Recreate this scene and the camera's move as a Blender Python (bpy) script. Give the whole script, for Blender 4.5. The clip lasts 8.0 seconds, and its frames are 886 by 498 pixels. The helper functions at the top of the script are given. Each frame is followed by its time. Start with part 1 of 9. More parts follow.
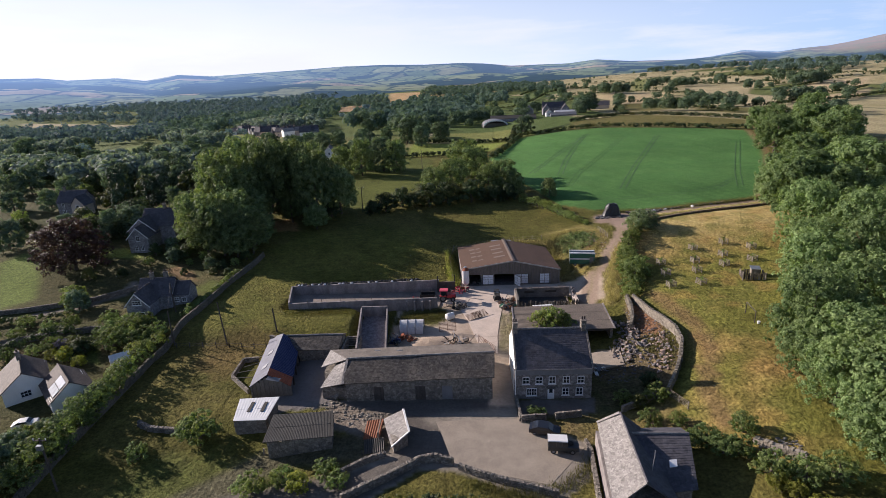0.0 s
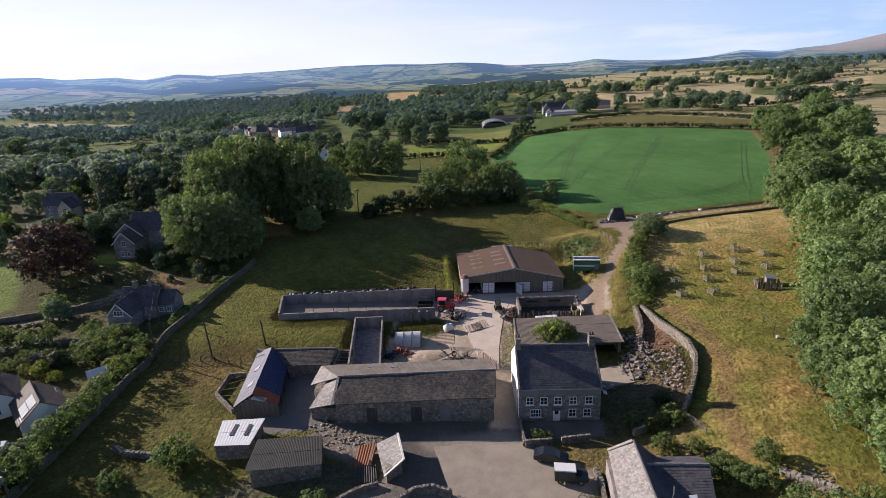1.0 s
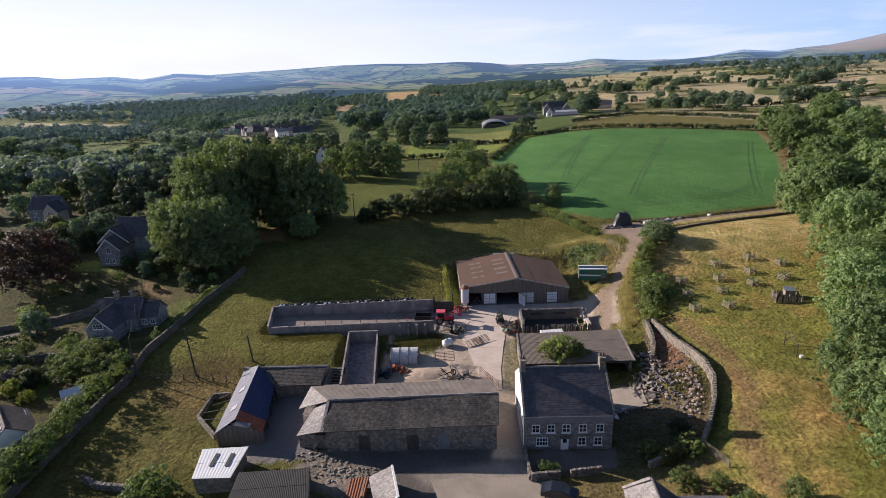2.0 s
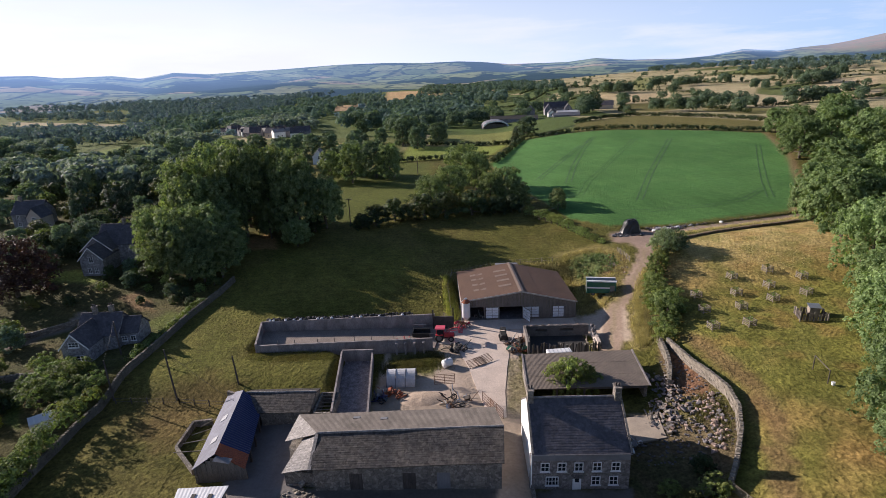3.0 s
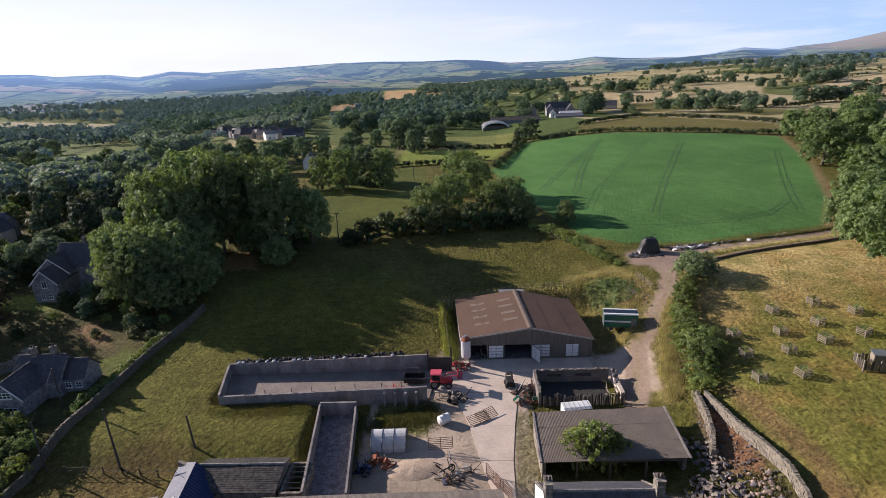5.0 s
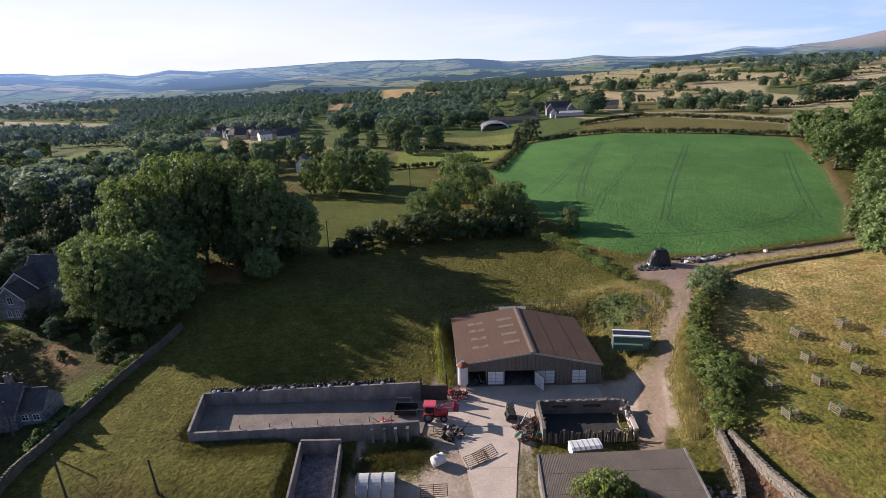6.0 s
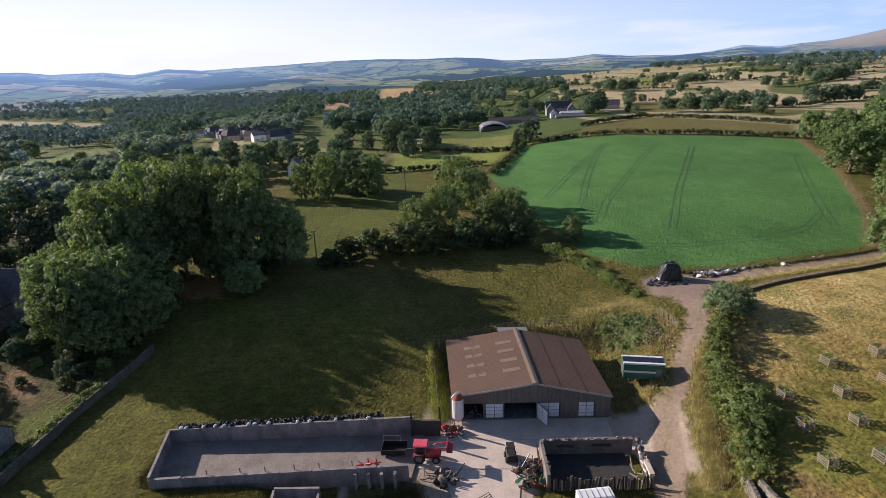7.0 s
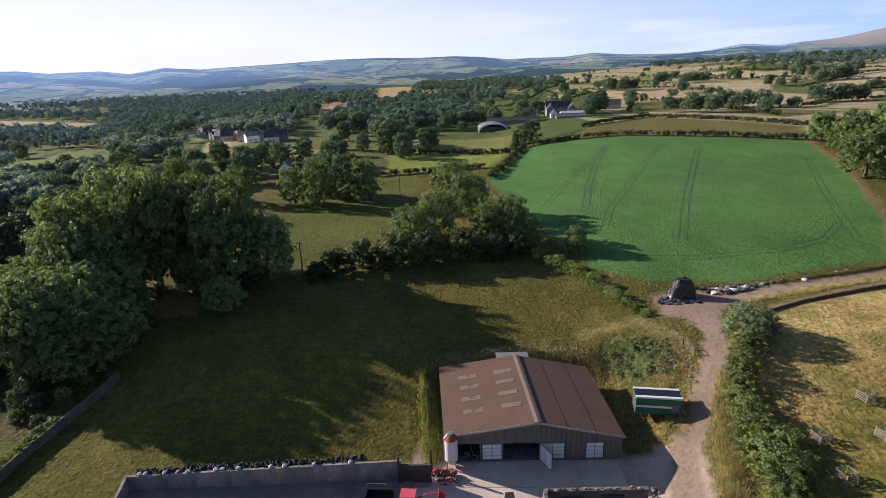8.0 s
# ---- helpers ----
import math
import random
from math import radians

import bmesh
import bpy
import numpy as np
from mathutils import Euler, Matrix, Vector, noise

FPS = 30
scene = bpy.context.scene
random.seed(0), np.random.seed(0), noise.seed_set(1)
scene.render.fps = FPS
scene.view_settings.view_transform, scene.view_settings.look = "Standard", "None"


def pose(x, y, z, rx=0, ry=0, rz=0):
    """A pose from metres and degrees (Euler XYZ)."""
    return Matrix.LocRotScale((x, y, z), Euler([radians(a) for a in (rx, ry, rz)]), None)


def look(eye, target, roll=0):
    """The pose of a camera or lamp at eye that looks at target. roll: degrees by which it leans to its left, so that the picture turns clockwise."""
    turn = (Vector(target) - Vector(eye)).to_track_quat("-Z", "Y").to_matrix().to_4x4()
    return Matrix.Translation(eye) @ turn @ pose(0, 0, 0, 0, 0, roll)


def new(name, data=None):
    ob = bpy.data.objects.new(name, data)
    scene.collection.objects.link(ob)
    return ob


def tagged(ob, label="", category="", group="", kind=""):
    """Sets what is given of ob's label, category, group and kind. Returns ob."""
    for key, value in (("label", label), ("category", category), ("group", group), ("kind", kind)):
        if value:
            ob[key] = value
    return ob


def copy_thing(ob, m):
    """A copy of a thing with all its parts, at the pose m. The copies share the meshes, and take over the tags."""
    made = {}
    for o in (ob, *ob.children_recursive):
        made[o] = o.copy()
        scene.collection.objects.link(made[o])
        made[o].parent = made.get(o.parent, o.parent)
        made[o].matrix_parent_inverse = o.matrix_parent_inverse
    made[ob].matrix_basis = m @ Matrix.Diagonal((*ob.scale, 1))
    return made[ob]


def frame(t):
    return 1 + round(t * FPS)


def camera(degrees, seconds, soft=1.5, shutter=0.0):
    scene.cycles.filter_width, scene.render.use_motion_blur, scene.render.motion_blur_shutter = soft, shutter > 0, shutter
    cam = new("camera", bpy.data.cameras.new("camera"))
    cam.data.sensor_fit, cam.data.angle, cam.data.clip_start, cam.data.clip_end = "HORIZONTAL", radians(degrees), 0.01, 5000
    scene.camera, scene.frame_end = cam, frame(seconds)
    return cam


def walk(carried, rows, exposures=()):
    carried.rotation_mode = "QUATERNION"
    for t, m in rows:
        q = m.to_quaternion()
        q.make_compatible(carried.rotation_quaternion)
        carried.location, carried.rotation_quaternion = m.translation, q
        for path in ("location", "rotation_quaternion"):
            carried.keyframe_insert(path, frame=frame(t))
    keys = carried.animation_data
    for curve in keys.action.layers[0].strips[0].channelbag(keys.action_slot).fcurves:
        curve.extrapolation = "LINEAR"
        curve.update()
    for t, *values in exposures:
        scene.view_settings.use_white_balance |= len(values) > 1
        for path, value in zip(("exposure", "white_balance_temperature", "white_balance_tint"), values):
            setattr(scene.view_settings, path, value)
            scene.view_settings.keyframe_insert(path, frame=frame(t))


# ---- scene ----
cam = camera(79.6, 8.0, soft=0.45)
METRES, EYE, TILT, LEAN, TURN = 59.4, 47.5, 4.0, -1.7, 3.3
ROWS = [
    (0.0, 0.0, 0.0, 0.0, -1.68, -22.37, 4.08),
    (0.5, 0.0032, 0.0452, -0.0061, -1.72, -22.37, 4.09),
    (1.0, 0.0058, 0.0967, -0.0117, -1.76, -22.41, 4.06),
    (1.5, 0.0083, 0.1465, -0.0165, -1.79, -22.44, 4.03),
    (3.0, 0.0126, 0.3161, -0.0242, -1.86, -22.53, 3.95),
    (3.5, 0.0148, 0.3737, -0.0264, -1.89, -22.57, 3.95),
    (4.0, 0.0178, 0.4385, -0.0281, -1.92, -22.62, 3.98),
    (4.5, 0.0219, 0.5, -0.0299, -1.94, -22.64, 3.96),
    (6.0, 0.0442, 0.7065, -0.0395, -2.06, -22.83, 3.96),
    (6.5, 0.0531, 0.7741, -0.0431, -2.11, -22.87, 3.94),
    (7.0, 0.064, 0.8487, -0.048, -2.16, -22.93, 3.95),
    (7.5, 0.0739, 0.9179, -0.0517, -2.21, -23.02, 3.93),
    (8.0, 0.0854, 0.9933, -0.0563, -2.25, -23.06, 3.94),
]
walk(cam, [(t, pose(0, 0, EYE, TILT, LEAN, TURN) @ pose(METRES * x, METRES * y, METRES * z, 90 + pitch, roll, yaw)) for t, x, y, z, yaw, pitch, roll in ROWS],
     [(0.0, 0.79, 5930, 20), (8.0, 0.79, 5930, 20)])

# ---- light ----
SUN_AZ, SUN_EL = -66.0, 20.5   # degrees, from +y towards +x
saz, sel = radians(SUN_AZ), radians(SUN_EL)
sun_way = Vector((math.sin(saz) * math.cos(sel), math.cos(saz) * math.cos(sel), math.sin(sel)))
world = bpy.data.worlds.new("sky")
scene.world = world
world.use_nodes = True
wt = world.node_tree
wt.nodes.clear()


def wnode(kind, links=(), **values):
    n = wt.nodes.new(kind)
    for k, v in values.items():
        n.inputs[k.replace("_", " ")].default_value = v
    for key, src in links:
        wt.links.new(src, n.inputs[key])
    return n


def wrange(src, a, b, lo, hi):
    return wnode("ShaderNodeMapRange", [("Value", src)], From_Min=a, From_Max=b, To_Min=lo, To_Max=hi).outputs[0]


def wmix(fac, a, b):
    n = wt.nodes.new("ShaderNodeMix")
    n.data_type = "RGBA"
    for i, v in ((0, fac), (6, a), (7, b)):
        if isinstance(v, bpy.types.NodeSocket):
            wt.links.new(v, n.inputs[i])
        else:
            n.inputs[i].default_value = v
    return n.outputs[2]


sky = wt.nodes.new("ShaderNodeTexSky")
sky.sky_type, sky.sun_disc = "NISHITA", False
sky.sun_elevation, sky.sun_rotation = sel, saz
sky.altitude, sky.air_density, sky.dust_density, sky.ozone_density = 150, 1.0, 0.6, 2.0
way = wnode("ShaderNodeTexCoord").outputs["Generated"]
up = wnode("ShaderNodeSeparateXYZ", [(0, way)]).outputs["Z"]
facing = wnode("ShaderNodeVectorMath", [(0, way)])
facing.operation = "DOT_PRODUCT"
facing.inputs[1].default_value = (math.sin(saz), math.cos(saz), 0)
# pale summer haze low in the sky, whitest below the sun, and thin high cloud
haze = wmix(wrange(facing.outputs["Value"], -0.15, 0.72, 0.0, 1.0), (4.6, 6.4, 8.8, 1), (9.8, 9.9, 10.2, 1))
stretched = wnode("ShaderNodeMapping", [("Vector", way)], Scale=(1.5, 1.5, 11.0)).outputs[0]
cloud = wnode("ShaderNodeTexNoise", [("Vector", stretched)], Scale=1.9, Detail=7.0, Roughness=0.6).outputs["Fac"]
clear = wt.nodes.new("ShaderNodeVectorMath")
clear.operation = "SCALE"
clear.inputs["Scale"].default_value = 0.95
wt.links.new(sky.outputs["Color"], clear.inputs[0])
base = wmix(wrange(up, 0.02, 0.28, 1.0, 0.0), clear.outputs[0], haze)
veil = wnode("ShaderNodeMath", [(0, wrange(cloud, 0.44, 0.68, 0.0, 0.8)), (1, wrange(up, 0.05, 0.36, 1.0, 0.04))])
veil.operation = "MULTIPLY"
base = wmix(veil.outputs[0], base, (8.6, 8.7, 9.3, 1))
bg = wnode("ShaderNodeBackground", [("Color", base)], Strength=0.0625)
wnode("ShaderNodeOutputWorld", [("Surface", bg.outputs[0])])

sun = new("sun", bpy.data.lights.new("sun", "SUN"))
sun.data.energy, sun.data.angle, sun.data.color = 5.0, radians(0.6), (1.0, 0.87, 0.685)
sun.matrix_world = look((0, 0, 300), Vector((0, 0, 300)) - sun_way)
scene.view_settings.exposure = 0.8

# ---- materials ----
def node(nt, kind, links=(), **values):
    n = nt.nodes.new(kind)
    for k, v in values.items():
        n.inputs[k.replace("_", " ")].default_value = v
    for key, src in links:
        nt.links.new(src, n.inputs[key])
    return n


def blend(nt, mode, fac, a, b):
    n = nt.nodes.new("ShaderNodeMix")
    n.data_type, n.blend_type = "RGBA", mode
    for i, v in ((0, fac), (6, a), (7, b)):
        if isinstance(v, bpy.types.NodeSocket):
            nt.links.new(v, n.inputs[i])
        else:
            n.inputs[i].default_value = (*v, 1) if isinstance(v, tuple) and len(v) == 3 else v
    return n.outputs[2]


def ranged(nt, src, a, b, lo=0.0, hi=1.0):
    n = node(nt, "ShaderNodeMapRange", [("Value", src)])
    for k, v in (("From Min", a), ("From Max", b), ("To Min", lo), ("To Max", hi)):
        n.inputs[k].default_value = v
    return n.outputs["Result"]


def grey(nt, src):
    return node(nt, "ShaderNodeCombineColor", [("Red", src), ("Green", src), ("Blue", src)]).outputs[0]


def material(name, base, stain, size=3.0, amount=0.8, grain=0.35, fine=0.12, rough=0.85, metal=0.0, bump=0.25,
             cell=0.0, cell_amount=0.35, stretch=(1, 1, 1), per_piece=0.0, spec=0.35, joint=0.45):
    """A weathered surface: base colour, stains of size metres, grain of fine metres, cells (stones, slates) of cell metres."""
    m = bpy.data.materials.new(name)
    m.use_nodes = True
    nt = m.node_tree
    bsdf = nt.nodes["Principled BSDF"]
    where = node(nt, "ShaderNodeNewGeometry").outputs["Position"]
    if stretch != (1, 1, 1):
        where = node(nt, "ShaderNodeMapping", [("Vector", where)], Scale=stretch).outputs[0]
    big = node(nt, "ShaderNodeTexNoise", [("Vector", where)], Scale=1 / size, Detail=5.0, Roughness=0.62).outputs["Fac"]
    small = node(nt, "ShaderNodeTexNoise", [("Vector", where)], Scale=1 / fine, Detail=4.0, Roughness=0.65).outputs["Fac"]
    colour = blend(nt, "MIX", ranged(nt, big, 0.36, 0.66, 0.0, amount), base, stain)
    colour = blend(nt, "MULTIPLY", 1.0, colour, grey(nt, ranged(nt, small, 0.3, 0.7, 1 - grain, 1 + grain)))
    height = small
    if cell:
        vor = node(nt, "ShaderNodeTexVoronoi", [("Vector", where)], Scale=1 / cell)
        tone = node(nt, "ShaderNodeSeparateColor", [("Color", vor.outputs["Color"])]).outputs[0]
        colour = blend(nt, "MULTIPLY", 1.0, colour, grey(nt, ranged(nt, tone, 0.0, 1.0, 1 - cell_amount, 1 + cell_amount)))
        edge = node(nt, "ShaderNodeTexVoronoi", [("Vector", where)], Scale=1 / cell)
        edge.feature = "DISTANCE_TO_EDGE"
        gap = ranged(nt, edge.outputs["Distance"], 0.0, 0.09, 0.0, 1.0)
        colour = blend(nt, "MULTIPLY", joint, colour, grey(nt, gap))
        height = node(nt, "ShaderNodeMath", [(0, small), (1, gap)]).outputs[0]
    if per_piece:
        rnd = node(nt, "ShaderNodeObjectInfo").outputs["Random"]
        isl = node(nt, "ShaderNodeNewGeometry").outputs["Random Per Island"]
        both = node(nt, "ShaderNodeMath", [(0, rnd), (1, isl)]).outputs[0]
        colour = blend(nt, "MULTIPLY", 1.0, colour, grey(nt, ranged(nt, both, 0.0, 2.0, 1 - per_piece, 1 + per_piece)))
    nt.links.new(colour, bsdf.inputs["Base Color"])
    bsdf.inputs["Roughness"].default_value, bsdf.inputs["Metallic"].default_value = rough, metal
    bsdf.inputs["Specular IOR Level"].default_value = spec
    if bump:
        bp = node(nt, "ShaderNodeBump", [("Height", height)], Strength=bump, Distance=0.06)
        nt.links.new(bp.outputs[0], bsdf.inputs["Normal"])
    return m


def leafage(name, dark, light, through_light=0.35, warm=(0.20, 0.17, 0.03), spec=0.25):
    m = bpy.data.materials.new(name)
    m.use_nodes = True
    nt = m.node_tree
    nt.nodes.remove(nt.nodes["Principled BSDF"])
    isl = node(nt, "ShaderNodeNewGeometry").outputs["Random Per Island"]
    rnd = node(nt, "ShaderNodeObjectInfo").outputs["Random"]
    where = node(nt, "ShaderNodeNewGeometry").outputs["Position"]
    big = node(nt, "ShaderNodeTexNoise", [("Vector", where)], Scale=0.16, Detail=3.0).outputs["Fac"]
    colour = blend(nt, "MIX", isl, dark, light)
    colour = blend(nt, "MIX", ranged(nt, big, 0.45, 0.75, 0.0, 0.45), colour, warm)
    spray = node(nt, "ShaderNodeTexNoise", [("Vector", where)], Scale=0.8, Detail=2.0).outputs["Fac"]
    colour = blend(nt, "MULTIPLY", 1.0, colour, grey(nt, ranged(nt, spray, 0.36, 0.64, 0.8, 1.22)))
    colour = blend(nt, "MULTIPLY", 1.0, colour, grey(nt, ranged(nt, rnd, 0.0, 1.0, 0.72, 1.25)))
    dif = node(nt, "ShaderNodeBsdfPrincipled", [("Base Color", colour)], Roughness=0.6)
    dif.inputs["Specular IOR Level"].default_value = spec
    tra = node(nt, "ShaderNodeBsdfTranslucent", [("Color", blend(nt, "MULTIPLY", 1.0, colour, (1.25, 1.35, 0.6)))])
    mix = node(nt, "ShaderNodeMixShader", [(1, dif.outputs[0]), (2, tra.outputs[0])])
    mix.inputs[0].default_value = through_light
    nt.links.new(mix.outputs[0], nt.nodes["Material Output"].inputs["Surface"])
    return m


def glassy(name, tint=(0.02, 0.025, 0.03)):
    m = bpy.data.materials.new(name)
    m.use_nodes = True
    b = m.node_tree.nodes["Principled BSDF"]
    b.inputs["Base Color"].default_value, b.inputs["Roughness"].default_value = (*tint, 1), 0.08
    b.inputs["Specular IOR Level"].default_value = 0.7
    return m


M_STONE = material("grey rubble stone", (0.17, 0.15, 0.13), (0.26, 0.23, 0.19), 2.5, cell=0.38, fine=0.10, bump=0.6)
M_DRYSTONE = material("dry limestone", (0.27, 0.235, 0.19), (0.155, 0.138, 0.11), 1.6, fine=0.10, per_piece=0.4, bump=0.5)
M_BANKSTONE = material("earthy bank stones", (0.13, 0.10, 0.07), (0.20, 0.155, 0.10), 1.6, fine=0.10, per_piece=0.4, bump=0.5)
M_HOUSE = material("slate-stone house wall", (0.185, 0.165, 0.158), (0.25, 0.225, 0.21), 2.0, cell=0.32, fine=0.1, bump=0.5)
# boundary wall stone, darkened to hold the shade on its near face
M_SHADEWALL = material("shade-darkened wall stone", (0.085, 0.078, 0.060), (0.14, 0.124, 0.098), 1.6, fine=0.10, per_piece=0.35, bump=0.5)
M_WHITE = material("white limewash", (0.82, 0.81, 0.78), (0.62, 0.60, 0.55), 2.4, amount=0.45, grain=0.06, bump=0.1)
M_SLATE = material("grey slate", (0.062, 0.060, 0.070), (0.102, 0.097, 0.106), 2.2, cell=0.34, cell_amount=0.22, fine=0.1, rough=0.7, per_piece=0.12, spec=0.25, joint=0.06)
M_SLATE_OLD = material("mossy old slate", (0.050, 0.047, 0.046), (0.085, 0.076, 0.066), 1.8, cell=0.3, cell_amount=0.4, fine=0.1, rough=0.8, per_piece=0.15, spec=0.15, joint=0.06)
M_SLATE_LIT = material("sunlit-pale stone slate", (0.25, 0.232, 0.218), (0.18, 0.165, 0.15), 0.7, amount=0.6, cell=0.26, cell_amount=0.3, fine=0.1, rough=0.7, per_piece=0.15, joint=0.14)
M_ASBESTOS = material("old fibre cement", (0.170, 0.146, 0.125), (0.085, 0.074, 0.062), 1.6, fine=0.12, rough=0.85, stretch=(1, 0.45, 1), bump=0.15)
M_LEANTO = material("lichened fibre cement", (0.165, 0.135, 0.11), (0.12, 0.10, 0.082), 1.5, fine=0.12, bump=0.15)
M_BROWN = material("rust-brown steel sheet", (0.128, 0.080, 0.056), (0.100, 0.064, 0.046), 4.0, grain=0.10, fine=0.3, rough=0.7, bump=0.03, spec=0.2)
M_BROWN_FADED = material("faded brown translucent sheet", (0.185, 0.140, 0.108), (0.15, 0.108, 0.082), 2.0, grain=0.10, fine=0.3, rough=0.5, bump=0.03)
M_CLADDING = material("weathered boarding", (0.125, 0.108, 0.095), (0.19, 0.165, 0.14), 1.2, fine=0.15, stretch=(3, 3, 0.3))
M_WHITE_SHEET = material("white painted sheet", (0.70, 0.70, 0.70), (0.52, 0.52, 0.52), 1.5, amount=0.4, grain=0.05, rough=0.5, bump=0.03)
M_GALV = material("galvanised sheet", (0.45, 0.46, 0.48), (0.32, 0.33, 0.35), 1.2, grain=0.1, rough=0.38, metal=0.75, bump=0.05)
M_GREYSHEET = material("pale grey sheet", (0.19, 0.19, 0.20), (0.13, 0.13, 0.138), 1.4, grain=0.1, rough=0.55, bump=0.05)
M_BLUEGREY = material("weathered blue-grey sheet", (0.215, 0.221, 0.260), (0.156, 0.156, 0.182), 1.4, grain=0.1, rough=0.75, bump=0.05, spec=0.15)
M_PALE = material("pale rooflight sheet", (0.258, 0.270, 0.300), (0.216, 0.216, 0.234), 0.6, grain=0.08, rough=0.6, bump=0.05)
M_BLUE = material("dark blue sheet", (0.012, 0.02, 0.075), (0.02, 0.028, 0.085), 1.5, grain=0.15, rough=0.45, bump=0.03)
M_RUST = material("rusted iron", (0.23, 0.075, 0.03), (0.13, 0.05, 0.025), 0.7, fine=0.07, rough=0.8)
M_ORANGE = material("rust-orange sheet", (0.30, 0.085, 0.035), (0.20, 0.06, 0.03), 0.9, fine=0.1, rough=0.7)
M_DARKSHEET = material("dark fibre cement", (0.060, 0.056, 0.050), (0.036, 0.034, 0.030), 1.5, fine=0.12, rough=0.8)
M_CONCRETE = material("worn concrete", (0.56, 0.465, 0.39), (0.41, 0.34, 0.285), 3.2, fine=0.15, grain=0.18, rough=0.9, bump=0.12)
M_CONCRETE_WALL = material("stained concrete wall", (0.275, 0.245, 0.235), (0.115, 0.103, 0.102), 1.4, fine=0.15, grain=0.2, stretch=(1, 1, 0.4), bump=0.15)
M_CLAMPFLOOR = material("silage-stained concrete floor", (0.245, 0.205, 0.175), (0.15, 0.125, 0.11), 2.4, fine=0.2, grain=0.25, bump=0.15)
M_SLURRY = material("dung-stained concrete", (0.21, 0.19, 0.20), (0.075, 0.07, 0.072), 0.8, fine=0.22, grain=0.6, rough=0.7, bump=0.5)
M_TARMAC = material("dusty tarmac", (0.31, 0.262, 0.208), (0.215, 0.182, 0.148), 2.6, fine=0.12, grain=0.2, bump=0.15)
M_DARKWALL = material("dark stained render", (0.20, 0.175, 0.155), (0.10, 0.09, 0.082), 1.4, fine=0.15, grain=0.25)
M_HUTSHEET = material("dusty pale hut sheeting", (0.52, 0.52, 0.53), (0.38, 0.38, 0.39), 0.8, grain=0.12, rough=0.55, bump=0.08)
M_DOORPANEL = material("white door panel", (0.74, 0.75, 0.78), (0.58, 0.59, 0.62), 0.7, grain=0.06, rough=0.6, bump=0.02)
M_DARKFLOOR = material("shade-dark interior floor", (0.03, 0.03, 0.03), (0.05, 0.045, 0.04), 1.0)
M_WOOD = material("grey weathered timber", (0.24, 0.21, 0.17), (0.16, 0.13, 0.10), 0.8, fine=0.06, per_piece=0.3)
M_WOOD_DARK = material("dark tarred timber", (0.06, 0.05, 0.045), (0.10, 0.085, 0.07), 0.8, fine=0.06, per_piece=0.35)
M_BARK = material("bark", (0.09, 0.07, 0.05), (0.14, 0.115, 0.09), 0.6, fine=0.06, bump=0.8)
M_RED = material("faded red paint", (0.50, 0.035, 0.05), (0.38, 0.04, 0.045), 0.6, grain=0.12, rough=0.4, bump=0.02, spec=0.5)
M_PINK = material("sun-bleached red cab roof", (0.62, 0.10, 0.14), (0.52, 0.07, 0.10), 0.6, grain=0.08, rough=0.4, bump=0.02)
M_GREEN = material("dark green paint", (0.016, 0.105, 0.062), (0.022, 0.13, 0.08), 0.8, grain=0.12, rough=0.4, bump=0.02, spec=0.5)
M_RUBBER = material("black rubber", (0.016, 0.016, 0.017), (0.03, 0.03, 0.03), 0.4, fine=0.05, rough=0.8)
M_BLACKWRAP = material("black bale wrap", (0.012, 0.012, 0.014), (0.022, 0.022, 0.024), 0.5, rough=0.35, spec=0.6, bump=0.35)
M_CARDARK = material("dark blue car paint", (0.012, 0.014, 0.02), (0.016, 0.018, 0.024), 2.0, grain=0.02, rough=0.2, bump=0.0, spec=0.7)
M_VEHGREEN = material("dark olive vehicle paint", (0.022, 0.026, 0.028), (0.03, 0.032, 0.032), 1.0, grain=0.08, rough=0.4, bump=0.02, spec=0.5)
M_SAND = material("pale building sand", (0.41, 0.32, 0.235), (0.33, 0.25, 0.185), 1.5, fine=0.2, bump=0.3)
M_STEEL = material("dull steel", (0.22, 0.21, 0.21), (0.15, 0.14, 0.14), 0.5, rough=0.5, metal=0.5, bump=0.05)
M_BROWNSTEEL = material("brown rusty bars", (0.17, 0.095, 0.06), (0.11, 0.07, 0.05), 0.5, rough=0.75)
M_GLASS = glassy("dark window glass")
# pale glass: the white sky reflection is put into the base colour
M_PANEL = glassy("sky-pale glass", (0.66, 0.67, 0.69))
M_RUBBLE = material("broken stone", (0.185, 0.168, 0.168), (0.085, 0.078, 0.078), 0.8, fine=0.1, per_piece=0.45, bump=0.6)
M_REDSTONE = material("reddish broken stone", (0.36, 0.27, 0.22), (0.22, 0.16, 0.13), 0.8, fine=0.1, per_piece=0.4, bump=0.6)
M_BROWNTILE = material("brown tile", (0.085, 0.063, 0.056), (0.065, 0.05, 0.045), 1.5, cell=0.3, cell_amount=0.2, rough=0.75)
M_LEAF = leafage("ash and sycamore leaves", (0.068, 0.108, 0.052), (0.245, 0.306, 0.134), warm=(0.262, 0.272, 0.092), spec=0.1, through_light=0.32)
M_LEAF_MID = leafage("hedgerow tree leaves", (0.060, 0.096, 0.070), (0.165, 0.222, 0.140), 0.28, warm=(0.160, 0.185, 0.090), spec=0.05)
M_LEAF_WOOD = leafage("grey-green wood leaves", (0.078, 0.124, 0.050), (0.225, 0.302, 0.130), warm=(0.220, 0.268, 0.098), spec=0.1)
